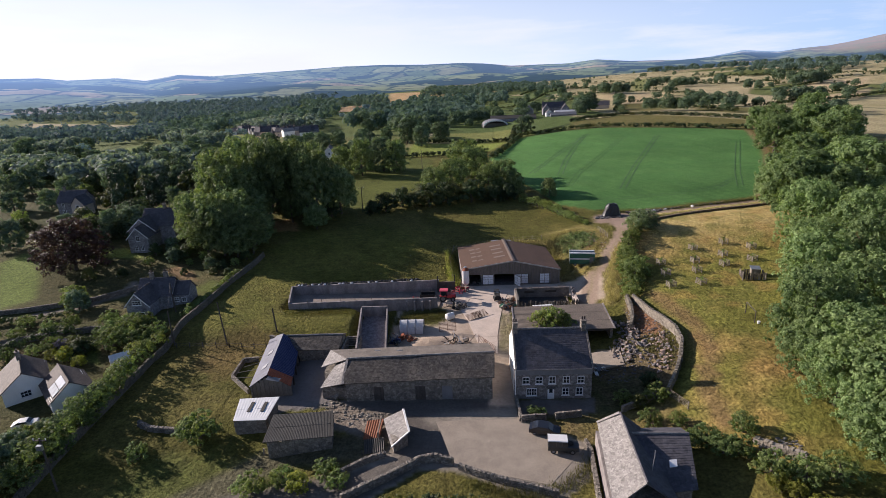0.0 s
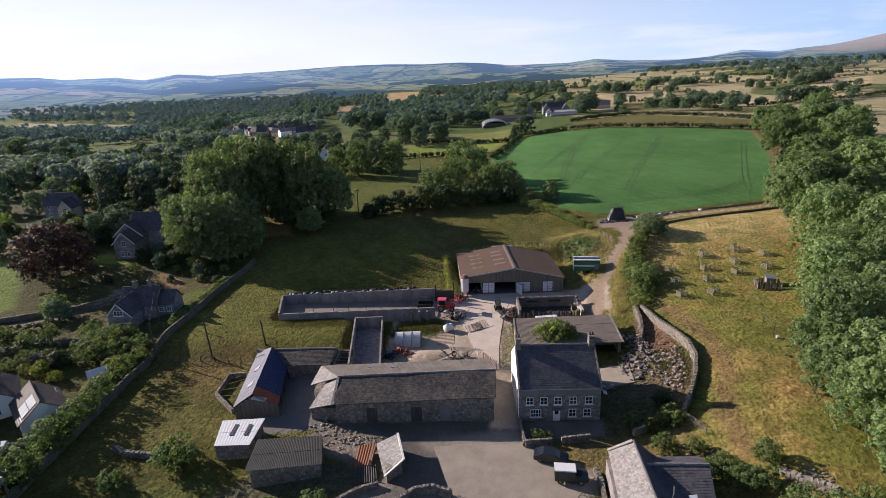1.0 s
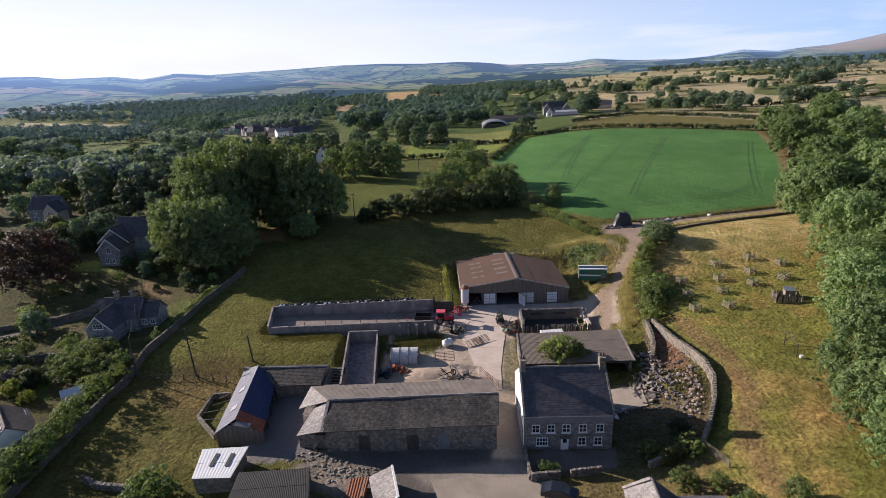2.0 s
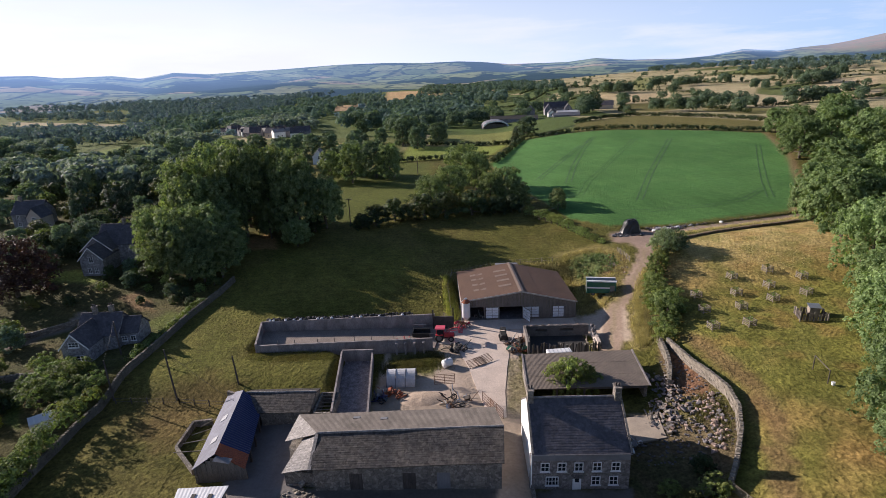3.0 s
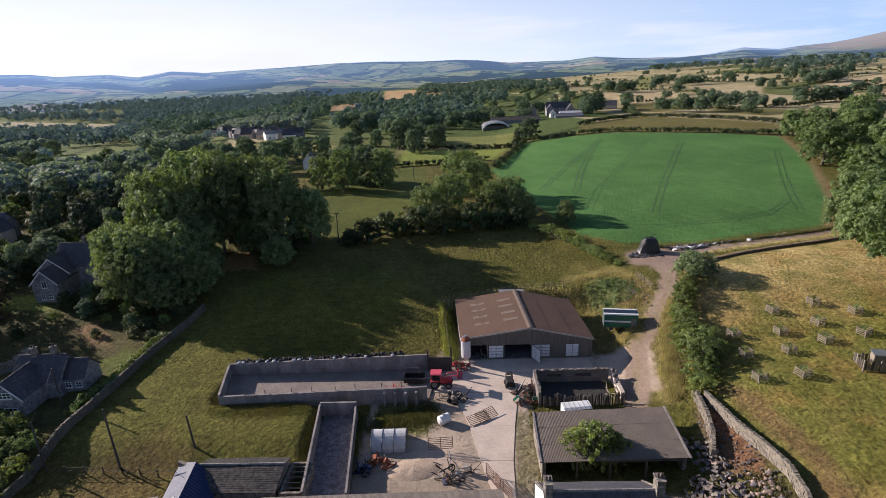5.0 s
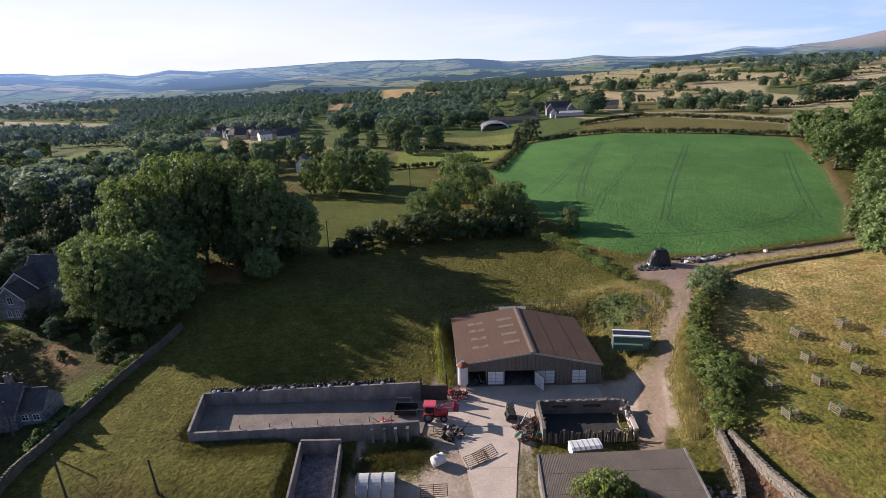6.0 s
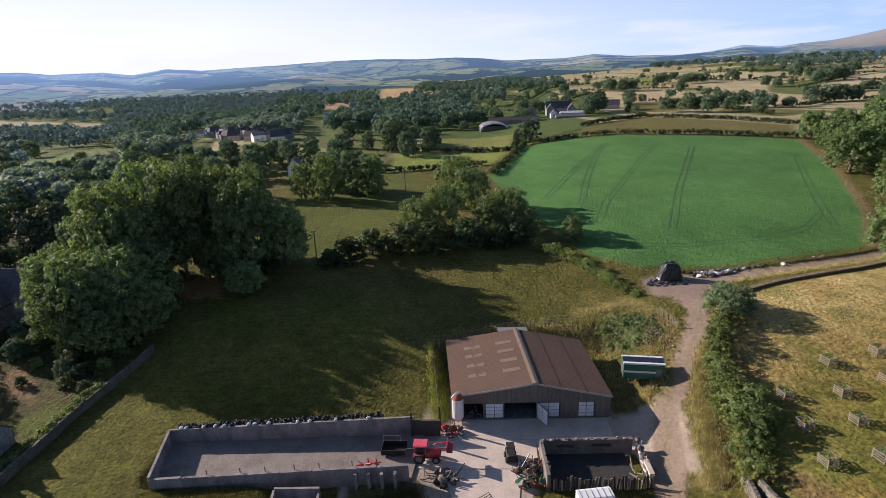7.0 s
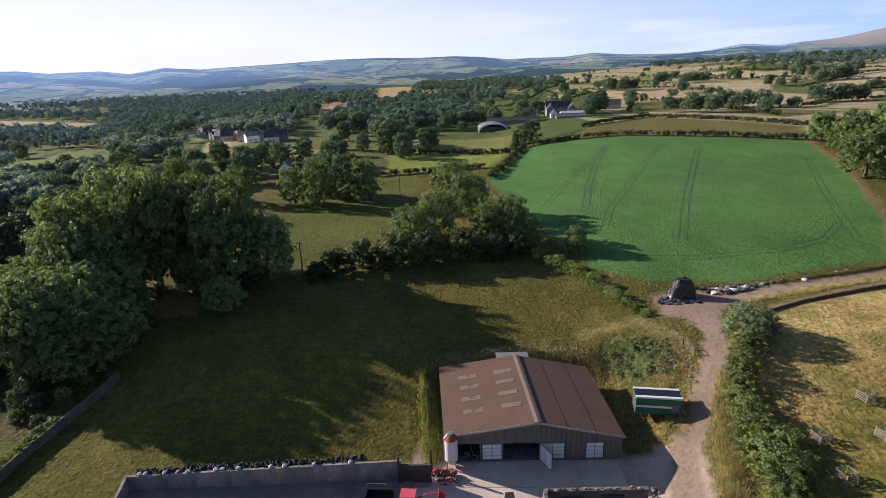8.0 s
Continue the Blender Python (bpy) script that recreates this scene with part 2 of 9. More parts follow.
M_LEAF_DARK = leafage("dark hedge leaves", (0.022, 0.040, 0.018), (0.065, 0.095, 0.036), 0.25)
M_LEAF_COPPER = leafage("copper beech leaves", (0.034, 0.020, 0.020), (0.082, 0.042, 0.038), 0.25, warm=(0.04, 0.03, 0.02))
M_LEAF_HEDGE = leafage("garden shrub leaves", (0.066, 0.104, 0.038), (0.200, 0.262, 0.098), 0.36, spec=0.12)
M_LEAF_THORN = leafage("hawthorn hedge leaves", (0.088, 0.132, 0.044), (0.270, 0.330, 0.126), 0.42, spec=0.15)
M_LEAF_SMOKE = leafage("smoky blue-purple shrub leaves", (0.060, 0.058, 0.082), (0.150, 0.150, 0.200), 0.2, warm=(0.12, 0.11, 0.14), spec=0.1)
M_LEAF_WILLOW = leafage("grey-green willow leaves", (0.085, 0.125, 0.070), (0.290, 0.350, 0.220), 0.35, warm=(0.22, 0.26, 0.12), spec=0.12)
M_LEAF_YEL = leafage("yellow-green shrub leaves", (0.10, 0.12, 0.015), (0.26, 0.28, 0.05))
M_CONIFER = leafage("dark conifer needles", (0.026, 0.048, 0.029), (0.066, 0.102, 0.054), 0.1, warm=(0.048, 0.054, 0.024))
# distant leaves: blue haze mixed into the base colours
M_LEAF_HAZED = leafage("haze-tinted wood leaves", (0.092, 0.142, 0.138), (0.150, 0.204, 0.182), 0.25, warm=(0.130, 0.176, 0.072), spec=0.02)
M_LEAF_HAZEBLUE = leafage("haze-blue distant leaves", (0.118, 0.176, 0.240), (0.162, 0.225, 0.296), 0.25, warm=(0.175, 0.225, 0.200), spec=0.02)
# garden tree leaves, lifted towards blue for the haze
M_LEAF_GARDEN = leafage("mixed garden tree leaves", (0.108, 0.150, 0.146), (0.285, 0.340, 0.296), 0.3, warm=(0.20, 0.205, 0.145), spec=0.05)
M_WEED = leafage("dull brown-green weeds", (0.081, 0.084, 0.030), (0.189, 0.176, 0.068), 0.25, warm=(0.176, 0.121, 0.061))
M_VERGE = leafage("pale green verge grass", (0.13, 0.16, 0.045), (0.34, 0.34, 0.12), 0.4, warm=(0.30, 0.25, 0.10))
M_STRAW = leafage("dry long grass", (0.27, 0.225, 0.125), (0.55, 0.455, 0.28), 0.5, warm=(0.20, 0.19, 0.085))

# ---- building kit ----
class Geo:
    """Vertices and faces of one mesh."""
    def __init__(self):
        self.v, self.f = [], []

    def add(self, vs, fs):
        b = len(self.v)
        self.v += [tuple(p) for p in vs]
        self.f += [tuple(b + i for i in q) for q in fs]
        return self

    def box(self, x0, y0, z0, x1, y1, z1, m=None):
        vs = [Vector((x, y, z)) for z in (z0, z1) for y in (y0, y1) for x in (x0, x1)]
        if m is not None:
            vs = [m @ p for p in vs]
        return self.add(vs, [(0, 2, 3, 1), (4, 5, 7, 6), (0, 1, 5, 4), (2, 6, 7, 3), (0, 4, 6, 2), (1, 3, 7, 5)])

    def slab(self, a, b, c, d, th=0.12):
        """A thick panel; a b c d run anticlockwise seen from its outer side."""
        a, b, c, d = (Vector(p) for p in (a, b, c, d))
        n = (b - a).cross(d - a).normalized() * th
        return self.add([a, b, c, d, a - n, b - n, c - n, d - n],
                        [(0, 1, 2, 3), (7, 6, 5, 4), (0, 4, 5, 1), (1, 5, 6, 2), (2, 6, 7, 3), (3, 7, 4, 0)])

    def tube(self, p, q, r, r2=None, n=8):
        p, q = Vector(p), Vector(q)
        r2 = r if r2 is None else r2
        ax = (q - p).normalized()
        u = ax.orthogonal().normalized()
        w = ax.cross(u)
        vs = [c + (u * math.cos(2 * math.pi * i / n) + w * math.sin(2 * math.pi * i / n)) * s for c, s in ((p, r), (q, r2)) for i in range(n)]
        fs = [(i, (i + 1) % n, n + (i + 1) % n, n + i) for i in range(n)] + [tuple(range(n - 1, -1, -1)), tuple(range(n, 2 * n))]
        return self.add(vs, fs)

    def prism(self, poly, z0, z1):
        """poly: anticlockwise (x, y); z1 may be a function of x, y."""
        n = len(poly)
        top = [(x, y, z1(x, y) if callable(z1) else z1) for x, y in poly]
        low = [(x, y, z0(x, y) if callable(z0) else z0) for x, y in poly]
        return self.add(low + top, [tuple(range(n - 1, -1, -1)), tuple(range(n, 2 * n))] + [(i, (i + 1) % n, n + (i + 1) % n, n + i) for i in range(n)])

    def side(self, profile, x0, x1, m=None):
        """profile: (y, z) outline carried along x."""
        n = len(profile)
        vs = [Vector((x, y, z)) for x in (x0, x1) for y, z in profile]
        if m is not None:
            vs = [m @ p for p in vs]
        return self.add(vs, [tuple(range(n)), tuple(range(2 * n - 1, n - 1, -1))] + [(i, n + i, n + (i + 1) % n, (i + 1) % n) for i in range(n)])

    def ring(self, centre, axis, r, tube_r, n=16, k=6):
        c, ax = Vector(centre), Vector(axis).normalized()
        u = ax.orthogonal().normalized()
        w = ax.cross(u)
        vs = []
        for i in range(n):
            d = u * math.cos(2 * math.pi * i / n) + w * math.sin(2 * math.pi * i / n)
            for j in range(k):
                t = 2 * math.pi * j / k
                vs.append(c + d * (r + tube_r * math.cos(t)) + ax * tube_r * math.sin(t))
        return self.add(vs, [(i * k + j, i * k + (j + 1) % k, ((i + 1) % n) * k + (j + 1) % k, ((i + 1) % n) * k + j) for i in range(n) for j in range(k)])

    def lump(self, c, r, rng, squash=(1, 1, 1), rough=0.25):
        """An angular broken stone or a soft heap."""
        vs = [Vector(p) for p in ((0, 0, 1), (0.9, 0, 0.3), (0.28, 0.86, 0.3), (-0.73, 0.53, 0.3), (-0.73, -0.53, 0.3), (0.28, -0.86, 0.3),
                                  (0.73, 0.53, -0.4), (-0.28, 0.86, -0.4), (-0.9, 0, -0.4), (-0.28, -0.86, -0.4), (0.73, -0.53, -0.4), (0, 0, -1))]
        turn = Euler((rng.uniform(0, 6), rng.uniform(0, 6), rng.uniform(0, 6))).to_matrix()
        out = []
        for p in vs:
            q = turn @ p * (1 + rng.uniform(-rough, rough)) * r
            out.append((c[0] + q.x * squash[0], c[1] + q.y * squash[1], c[2] + q.z * squash[2]))
        fs = [(0, i, i % 5 + 1) for i in range(1, 6)] + [(i, i + 5, i % 5 + 1) for i in range(1, 6)] + [(i % 5 + 1, i + 5, i % 5 + 6) for i in range(1, 6)] + [(11, i % 5 + 6, i + 5) for i in range(1, 6)]
        return self.add(out, fs)


def part(name, geo, mat, parent=None, label="", smooth=False):
    me = bpy.data.meshes.new(name)
    me.from_pydata(geo.v, [], geo.f)
    me.materials.append(mat)
    if smooth:
        me.polygons.foreach_set("use_smooth", [True] * len(me.polygons))
    me.update()
    ob = new(name, me)
    ob.parent = parent
    return tagged(ob, label)


def thing(name, label, category, x=0, y=0, z=0, rz=0, group="", kind=""):
    ob = new(name)
    ob.empty_display_size = 0.2
    ob.matrix_basis = pose(x, y, z, 0, 0, rz)
    return tagged(ob, label, category, group, kind)


def quads_mesh(name, verts, n, mat, per=4):
    """A mesh of n loose faces from an array of per*n vertices."""
    me = bpy.data.meshes.new(name)
    me.vertices.add(per * n)
    me.vertices.foreach_set("co", np.ascontiguousarray(verts, dtype=np.float32).ravel())
    me.loops.add(per * n)
    me.loops.foreach_set("vertex_index", np.arange(per * n, dtype=np.int32))
    me.polygons.add(n)
    me.polygons.foreach_set("loop_start", np.arange(0, per * n, per, dtype=np.int32))
    me.materials.append(mat)
    me.update(calc_edges=True)
    return me


def skin(rows, th):
    """One closed sheet over a grid of points, th thick underneath."""
    n, k = len(rows), len(rows[0])
    nrm = (rows[0][-1] - rows[0][0]).cross(rows[-1][0] - rows[0][0]).normalized() * th
    top = [p for r in rows for p in r]
    g = Geo()
    m = n * k
    fs = []
    for i in range(n - 1):
        for j in range(k - 1):
            q = (i * k + j, i * k + j + 1, (i + 1) * k + j + 1, (i + 1) * k + j)
            fs += [q, tuple(m + c for c in reversed(q))]
    edge = [(0, j, 0, j + 1) for j in range(k - 1)] + [(n - 1, j + 1, n - 1, j) for j in range(k - 1)] + [(i + 1, 0, i, 0) for i in range(n - 1)] + [(i, k - 1, i + 1, k - 1) for i in range(n - 1)]
    for a, b, c, d in edge:
        fs.append((a * k + b, m + a * k + b, m + c * k + d, c * k + d))
    return g.add(top + [p - nrm for p in top], fs)


def slates(a, b, c, d, course=0.3, th=0.03, wob=0.0, seed=0):
    """Roof of overlapping slate courses; a b: eave from left to right, c d: ridge from right to left."""
    a, b, c, d = (Vector(p) for p in (a, b, c, d))
    rng = random.Random(seed)
    n = max(2, int((d - a).length / course))
    nrm = (b - a).cross(d - a).normalized()
    k = max(1, int((b - a).length / 0.8))
    sag = [[wob * (math.sin(j / k * 9.0 + seed) * 0.6 + math.sin(j / k * 23.0 + 2 * seed) * 0.35 + math.sin(i / n * 5 + j / k * 4)) + rng.uniform(-0.008, 0.008) for j in range(k + 1)] for i in range(n + 1)]
    rows = []
    for i in range(n):
        for w, lift, r in ((i / n, th, i), ((i + 1) / n, 0.0, i + 1)):
            rows.append([a.lerp(b, j / k).lerp(d.lerp(c, j / k), w) + nrm * (lift + sag[r][j]) for j in range(k + 1)])
    return skin(rows, 0.12)


def corrugated(a, b, c, d, pitch=0.3, amp=0.03, sheets=1):
    """Corrugated sheet roof, ridges running from eave to ridge, in overlapping rows."""
    a, b, c, d = (Vector(p) for p in (a, b, c, d))
    nrm = (b - a).cross(d - a).normalized()
    n = max(2, int((b - a).length / pitch))
    rows = []
    for s in range(sheets):
        for w, lift in ((s / sheets, 0.025), ((s + 1) / sheets, 0.0)):
            rows.append([a.lerp(b, i / (2 * n)).lerp(d.lerp(c, i / (2 * n)), w) + nrm * (lift + (amp if i % 2 else -amp)) for i in range(2 * n + 1)])
    return skin(rows, 0.05)


def window(parent, x, y, z, w, h, name="window", bars=(1, 1), mat=None, sill=True, m=None):
    """A window in a wall that faces -y, its lower middle at x, y, z, with casing, glazing bars and glass."""
    mat = mat or M_WHITE_SHEET
    m = m or Matrix.Identity(4)
    t = 0.09
    rim = []
    for d in (y - 0.07, y + 0.03):
        for k in (0.0, t):
            rim += [m @ Vector((x + a * (w / 2 - k), d, z + h / 2 + b * (h / 2 - k))) for a, b in ((-1, -1), (1, -1), (1, 1), (-1, 1))]
    fs = []
    for i in range(4):
        j = (i + 1) % 4
        fs += [(i, j, 4 + j, 4 + i), (8 + j, 8 + i, 12 + i, 12 + j), (i, 8 + i, 8 + j, j), (4 + i, 4 + j, 12 + j, 12 + i)]
    win = part(name, Geo().add(rim, fs), mat, parent)
    for i in range(bars[0]):
        c = x - w / 2 + w * (i + 1) / (bars[0] + 1)
        part("glazing_bar", Geo().box(c - 0.035, y - 0.06, z + t, c + 0.035, y - 0.021, z + h - t, m), mat, win)
    for i in range(bars[1]):
        c = z + h * (i + 1) / (bars[1] + 1)
        part("glazing_bar", Geo().box(x - w / 2 + t, y - 0.055, c - 0.03, x + w / 2 - t, y - 0.022, c + 0.03, m), mat, win)
    part("pane", Geo().box(x - w / 2 + t, y - 0.02, z + t, x + w / 2 - t, y + 0.01, z + h - t, m), M_GLASS, win)
    if sill:
        part("sill", Geo().box(x - w / 2 - 0.1, y - 0.14, z - 0.1, x + w / 2 + 0.1, y + 0.02, z - 0.005, m), mat, win)
    return win


def chimney(parent, x, y, z0, z1, w=0.9, d=0.6, pots=2, mat=None):
    g = Geo().box(x - w / 2, y - d / 2, z0, x + w / 2, y + d / 2, z1).box(x - w / 2 - 0.07, y - d / 2 - 0.07, z1, x + w / 2 + 0.07, y + d / 2 + 0.07, z1 + 0.14)
    ch = part("chimney", g, mat or M_STONE, parent)
    for i in range(pots):
        px = x - w / 2 + w * (i + 0.5) / pots
        part("chimney_pot", Geo().tube((px, y, z1 + 0.13), (px, y, z1 + 0.6), 0.13, 0.1), M_BROWNTILE, ch)
    return ch


# ---- ground ----
def ss(v, a, b):
    u = np.clip((np.asarray(v, float) - a) / (b - a), 0, 1)
    return u * u * (3 - 2 * u)


def land(x, y):
    x = np.asarray(x, float); y = np.asarray(y, float)
    r = np.hypot(x, y)
    rise = 4.2 * ss(y, 110, 142) + 2.6 * ss(y, 140, 200)
    rise = rise * (1 - ss(x, -6, -2) * (1 - ss(x, 24, 30)) * ss(y, 106, 114) * (1 - ss(y, 130, 137)) * 0.97)
    hill = (5.6 * ss(x, 19, 44) + 3.2 * ss(x, 44, 80)) * (1 - 0.72 * ss(y, 118, 158)) * (0.55 + 0.45 * ss(y, 40, 75))
    bank = 1.6 * ss((-x - 21.5) / (2 + 26 * ss(y, 99, 111)), 0, 1) * (1 - ss(-x, 60, 75)) * ss(y, 88, 95) * (1 - ss(y, 114, 130))
    dip = -1.0 * ss(-x, 20, 42) * (1 - ss(y, 86, 98)) - 1.4 * ss(-x, 2, 26) * (1 - ss(y, 56, 70)) * (1 - ss(-x, 45, 60))
    field = 4.9 * ss(y, 190, 330) * ss(x, 0, 85) * (1 - 0.7 * ss(y, 345, 480))
    valley = -10 * ss(-x, 110, 420) * (1 - ss(r, 1500, 3000)) - 4 * ss(y, 330, 700) * (1 - ss(x, 20, 200)) * (1 - ss(r, 1300, 2600))
    upland = 22 * ss(x, 80, 700) * ss(r, 350, 1300) * (1 - 0.6 * ss(r, 1500, 2600))
    yc = y - 0.066 * (x + 39)
    pit = ss(x, -40.2, -38.6) * (1 - ss(x, -9, -5)) * ss(yc, 100.6, 101.8) * (1 - ss(yc, 109.3, 110.4))
    return (rise + hill + bank + dip) * (1 - 0.75 * pit) + field + valley + upland


def height(x, y):
    return float(land(x, y))


def ripple(x, y, size, seed=0):
    """Smooth noise in 0..1 at a given size in metres: turned layers of value noise."""
    x, y = np.asarray(x, float), np.asarray(y, float)
    out = 0.0
    for k, (turn, scale_, weight) in enumerate(((0.6, 1.0, 0.5), (1.9, 0.61, 0.3), (2.7, 0.37, 0.2))):
        c, s = math.cos(turn + seed), math.sin(turn + seed)
        out = out + weight * lattice(x * c - y * s, x * s + y * c, size * scale_, seed + 17 * k)
    return np.clip((out - 0.5) * 1.5 + 0.5, 0, 1)


def lattice(x, y, size, seed):
    x, y = x / size, y / size
    xi, yi = np.floor(x), np.floor(y)
    fx, fy = x - xi, y - yi
    fx, fy = fx * fx * (3 - 2 * fx), fy * fy * (3 - 2 * fy)

    def h(a, b):
        v = np.sin(a * 127.1 + b * 311.7 + seed * 74.7) * 43758.5453
        return v - np.floor(v)
    return (h(xi, yi) * (1 - fx) + h(xi + 1, yi) * fx) * (1 - fy) + (h(xi, yi + 1) * (1 - fx) + h(xi + 1, yi + 1) * fx) * fy


def inside(x, y, poly, soft=0.6, wob=0.0):
    """1 inside a polygon, 0 outside, with a soft and wavering edge."""
    x, y = np.asarray(x, float), np.asarray(y, float)
    best, sign = np.full(x.shape, 1e9), np.ones(x.shape)
    n = len(poly)
    for i in range(n):
        (ax, ay), (bx, by) = poly[i], poly[(i + 1) % n]
        ex, ey = bx - ax, by - ay
        t = np.clip(((x - ax) * ex + (y - ay) * ey) / (ex * ex + ey * ey), 0, 1)
        best = np.minimum(best, np.hypot(x - ax - t * ex, y - ay - t * ey))
        cross = ((ay > y) != (by > y)) & (x < ex * (y - ay) / (ey if ey else 1e-9) + ax)
        sign = np.where(cross, -sign, sign)
    d = best * sign
    if wob:
        d = d + wob * (ripple(x, y, 2.2, 3) + ripple(x, y, 0.8, 5) - 1)
    return 1 - ss(d, -soft, soft)


def along(x, y, line):
    """Distance to a polyline."""
    x, y = np.asarray(x, float), np.asarray(y, float)
    best = np.full(x.shape, 1e9)
    for (ax, ay), (bx, by) in zip(line, line[1:]):
        ex, ey = bx - ax, by - ay
        t = np.clip(((x - ax) * ex + (y - ay) * ey) / (ex * ex + ey * ey), 0, 1)
        best = np.minimum(best, np.hypot(x - ax - t * ex, y - ay - t * ey))
    return best


CROP = [(12, 258), (33, 318), (78, 314), (118, 300), (146, 284), (128, 232), (104, 184), (90, 163), (56, 156.5), (39, 158), (30, 167), (20, 205)]
TRACK = [(23.8, 100), (26.4, 108), (28.6, 114.6), (31.6, 118.8), (34.6, 122.7), (38.0, 128), (40.0, 133), (41.6, 139), (45, 145.4), (49, 148.6), (57.6, 150.7), (69, 153.2), (82.3, 156.6), (130, 172)]
FARM_A = [(-30, 46), (-13, 50), (-7, 55), (-2.5, 54.5), (4, 51.5), (10, 49.5), (14, 53), (15.5, 60), (7, 64.5), (6.5, 72), (-20, 70.5), (-24, 66), (-12, 60), (-18, 55.5), (-32, 53)]
FARM_B = [(-31, 68), (-21, 69), (-22.5, 86), (-33, 86)]
FARM_C = [(2.6, 68), (6.8, 68), (7, 85), (8.5, 100), (9.5, 107.6), (22, 107.8), (24.2, 103), (28.5, 103), (31, 117), (26, 119), (-3.5, 119), (-9, 111), (-15, 104), (-15.3, 82), (2.5, 82)]
QUARRY = [(19, 81), (27, 83), (31, 98.5), (33.5, 95), (35, 84), (33, 74), (28.5, 69), (23, 71.5), (19, 76)]
PADDOCK = [(30, 98), (34, 106), (37, 118), (44, 137), (53, 141), (78, 150), (100, 160), (130, 120), (60, 40), (33, 52), (27, 66), (34, 75), (36, 84), (34, 96)]
LAWN_L = [(-129, 131), (-125, 139), (-112, 127), (-104, 114), (-109, 108), (-122, 116)]


OPEN_FIELDS = [CROP, [(-719, 863), (-454, 737), (-500, 808), (-810, 975)], [(-180, 757), (-101, 757), (-126, 950), (-208, 920)], [(-126, 950), (-54, 1099), (-69, 1401), (-194, 1477)],
               [(62, 318), (146, 286), (166, 322), (120, 404), (70, 356)], [(26, 709), (101, 814), (187, 1015), (162, 1126), (57, 910)]]


GOLD_FIELDS = ([([(164, 734), (259, 697), (201, 551), (160, 568)], (0.45, 0.355, 0.20)), ([(300, 804), (358, 698), (304, 601), (297, 511), (240, 445), (214, 470), (243, 560), (269, 644)], (0.40, 0.335, 0.19)), ([(404, 979), (454, 898), (402, 790), (344, 838)], (0.43, 0.37, 0.21)), ([(464, 722), (508, 712), (417, 590), (346, 545), (345, 610)], (0.47, 0.37, 0.215))] +
               [([(346, 536), (372, 545), (417, 580), (346, 489), (308, 480)], (0.43, 0.34, 0.195)), ([(158, 552), (200, 539), (190, 470), (150, 452), (128, 470)], (0.15, 0.135, 0.045)), ([(188, 450), (220, 436), (232, 380), (182, 366), (176, 420)], (0.155, 0.145, 0.05)), ([(99, 909), (180, 1138), (208, 1139), (161, 888), (109, 766), (79, 701)], (0.115, 0.155, 0.05))] +
               [([(117, 648), (164, 734), (134, 602), (105, 558)], (0.12, 0.15, 0.045)), ([(326, 1076), (370, 1130), (266, 806), (232, 769)], (0.20, 0.21, 0.075)), ([(-212, 447), (-220, 523), (-205, 500), (-186, 450)], (0.19, 0.21, 0.07)), ([(-126, 344), (-110, 378), (-98, 386), (-70, 350), (-84, 296), (-94, 292)], (0.25, 0.225, 0.085))])


def field_grid(x, y):
    """Field numbers across the open country, on a wavering grid."""
    u = (x * math.cos(0.35) + y * math.sin(0.35) + 60 * (ripple(x, y, 300, 7) - 0.5)) / 125
    w = (-x * math.sin(0.35) + y * math.cos(0.35) + 80 * (ripple(x, y, 260, 8) - 0.5)) / 165
    return u, w


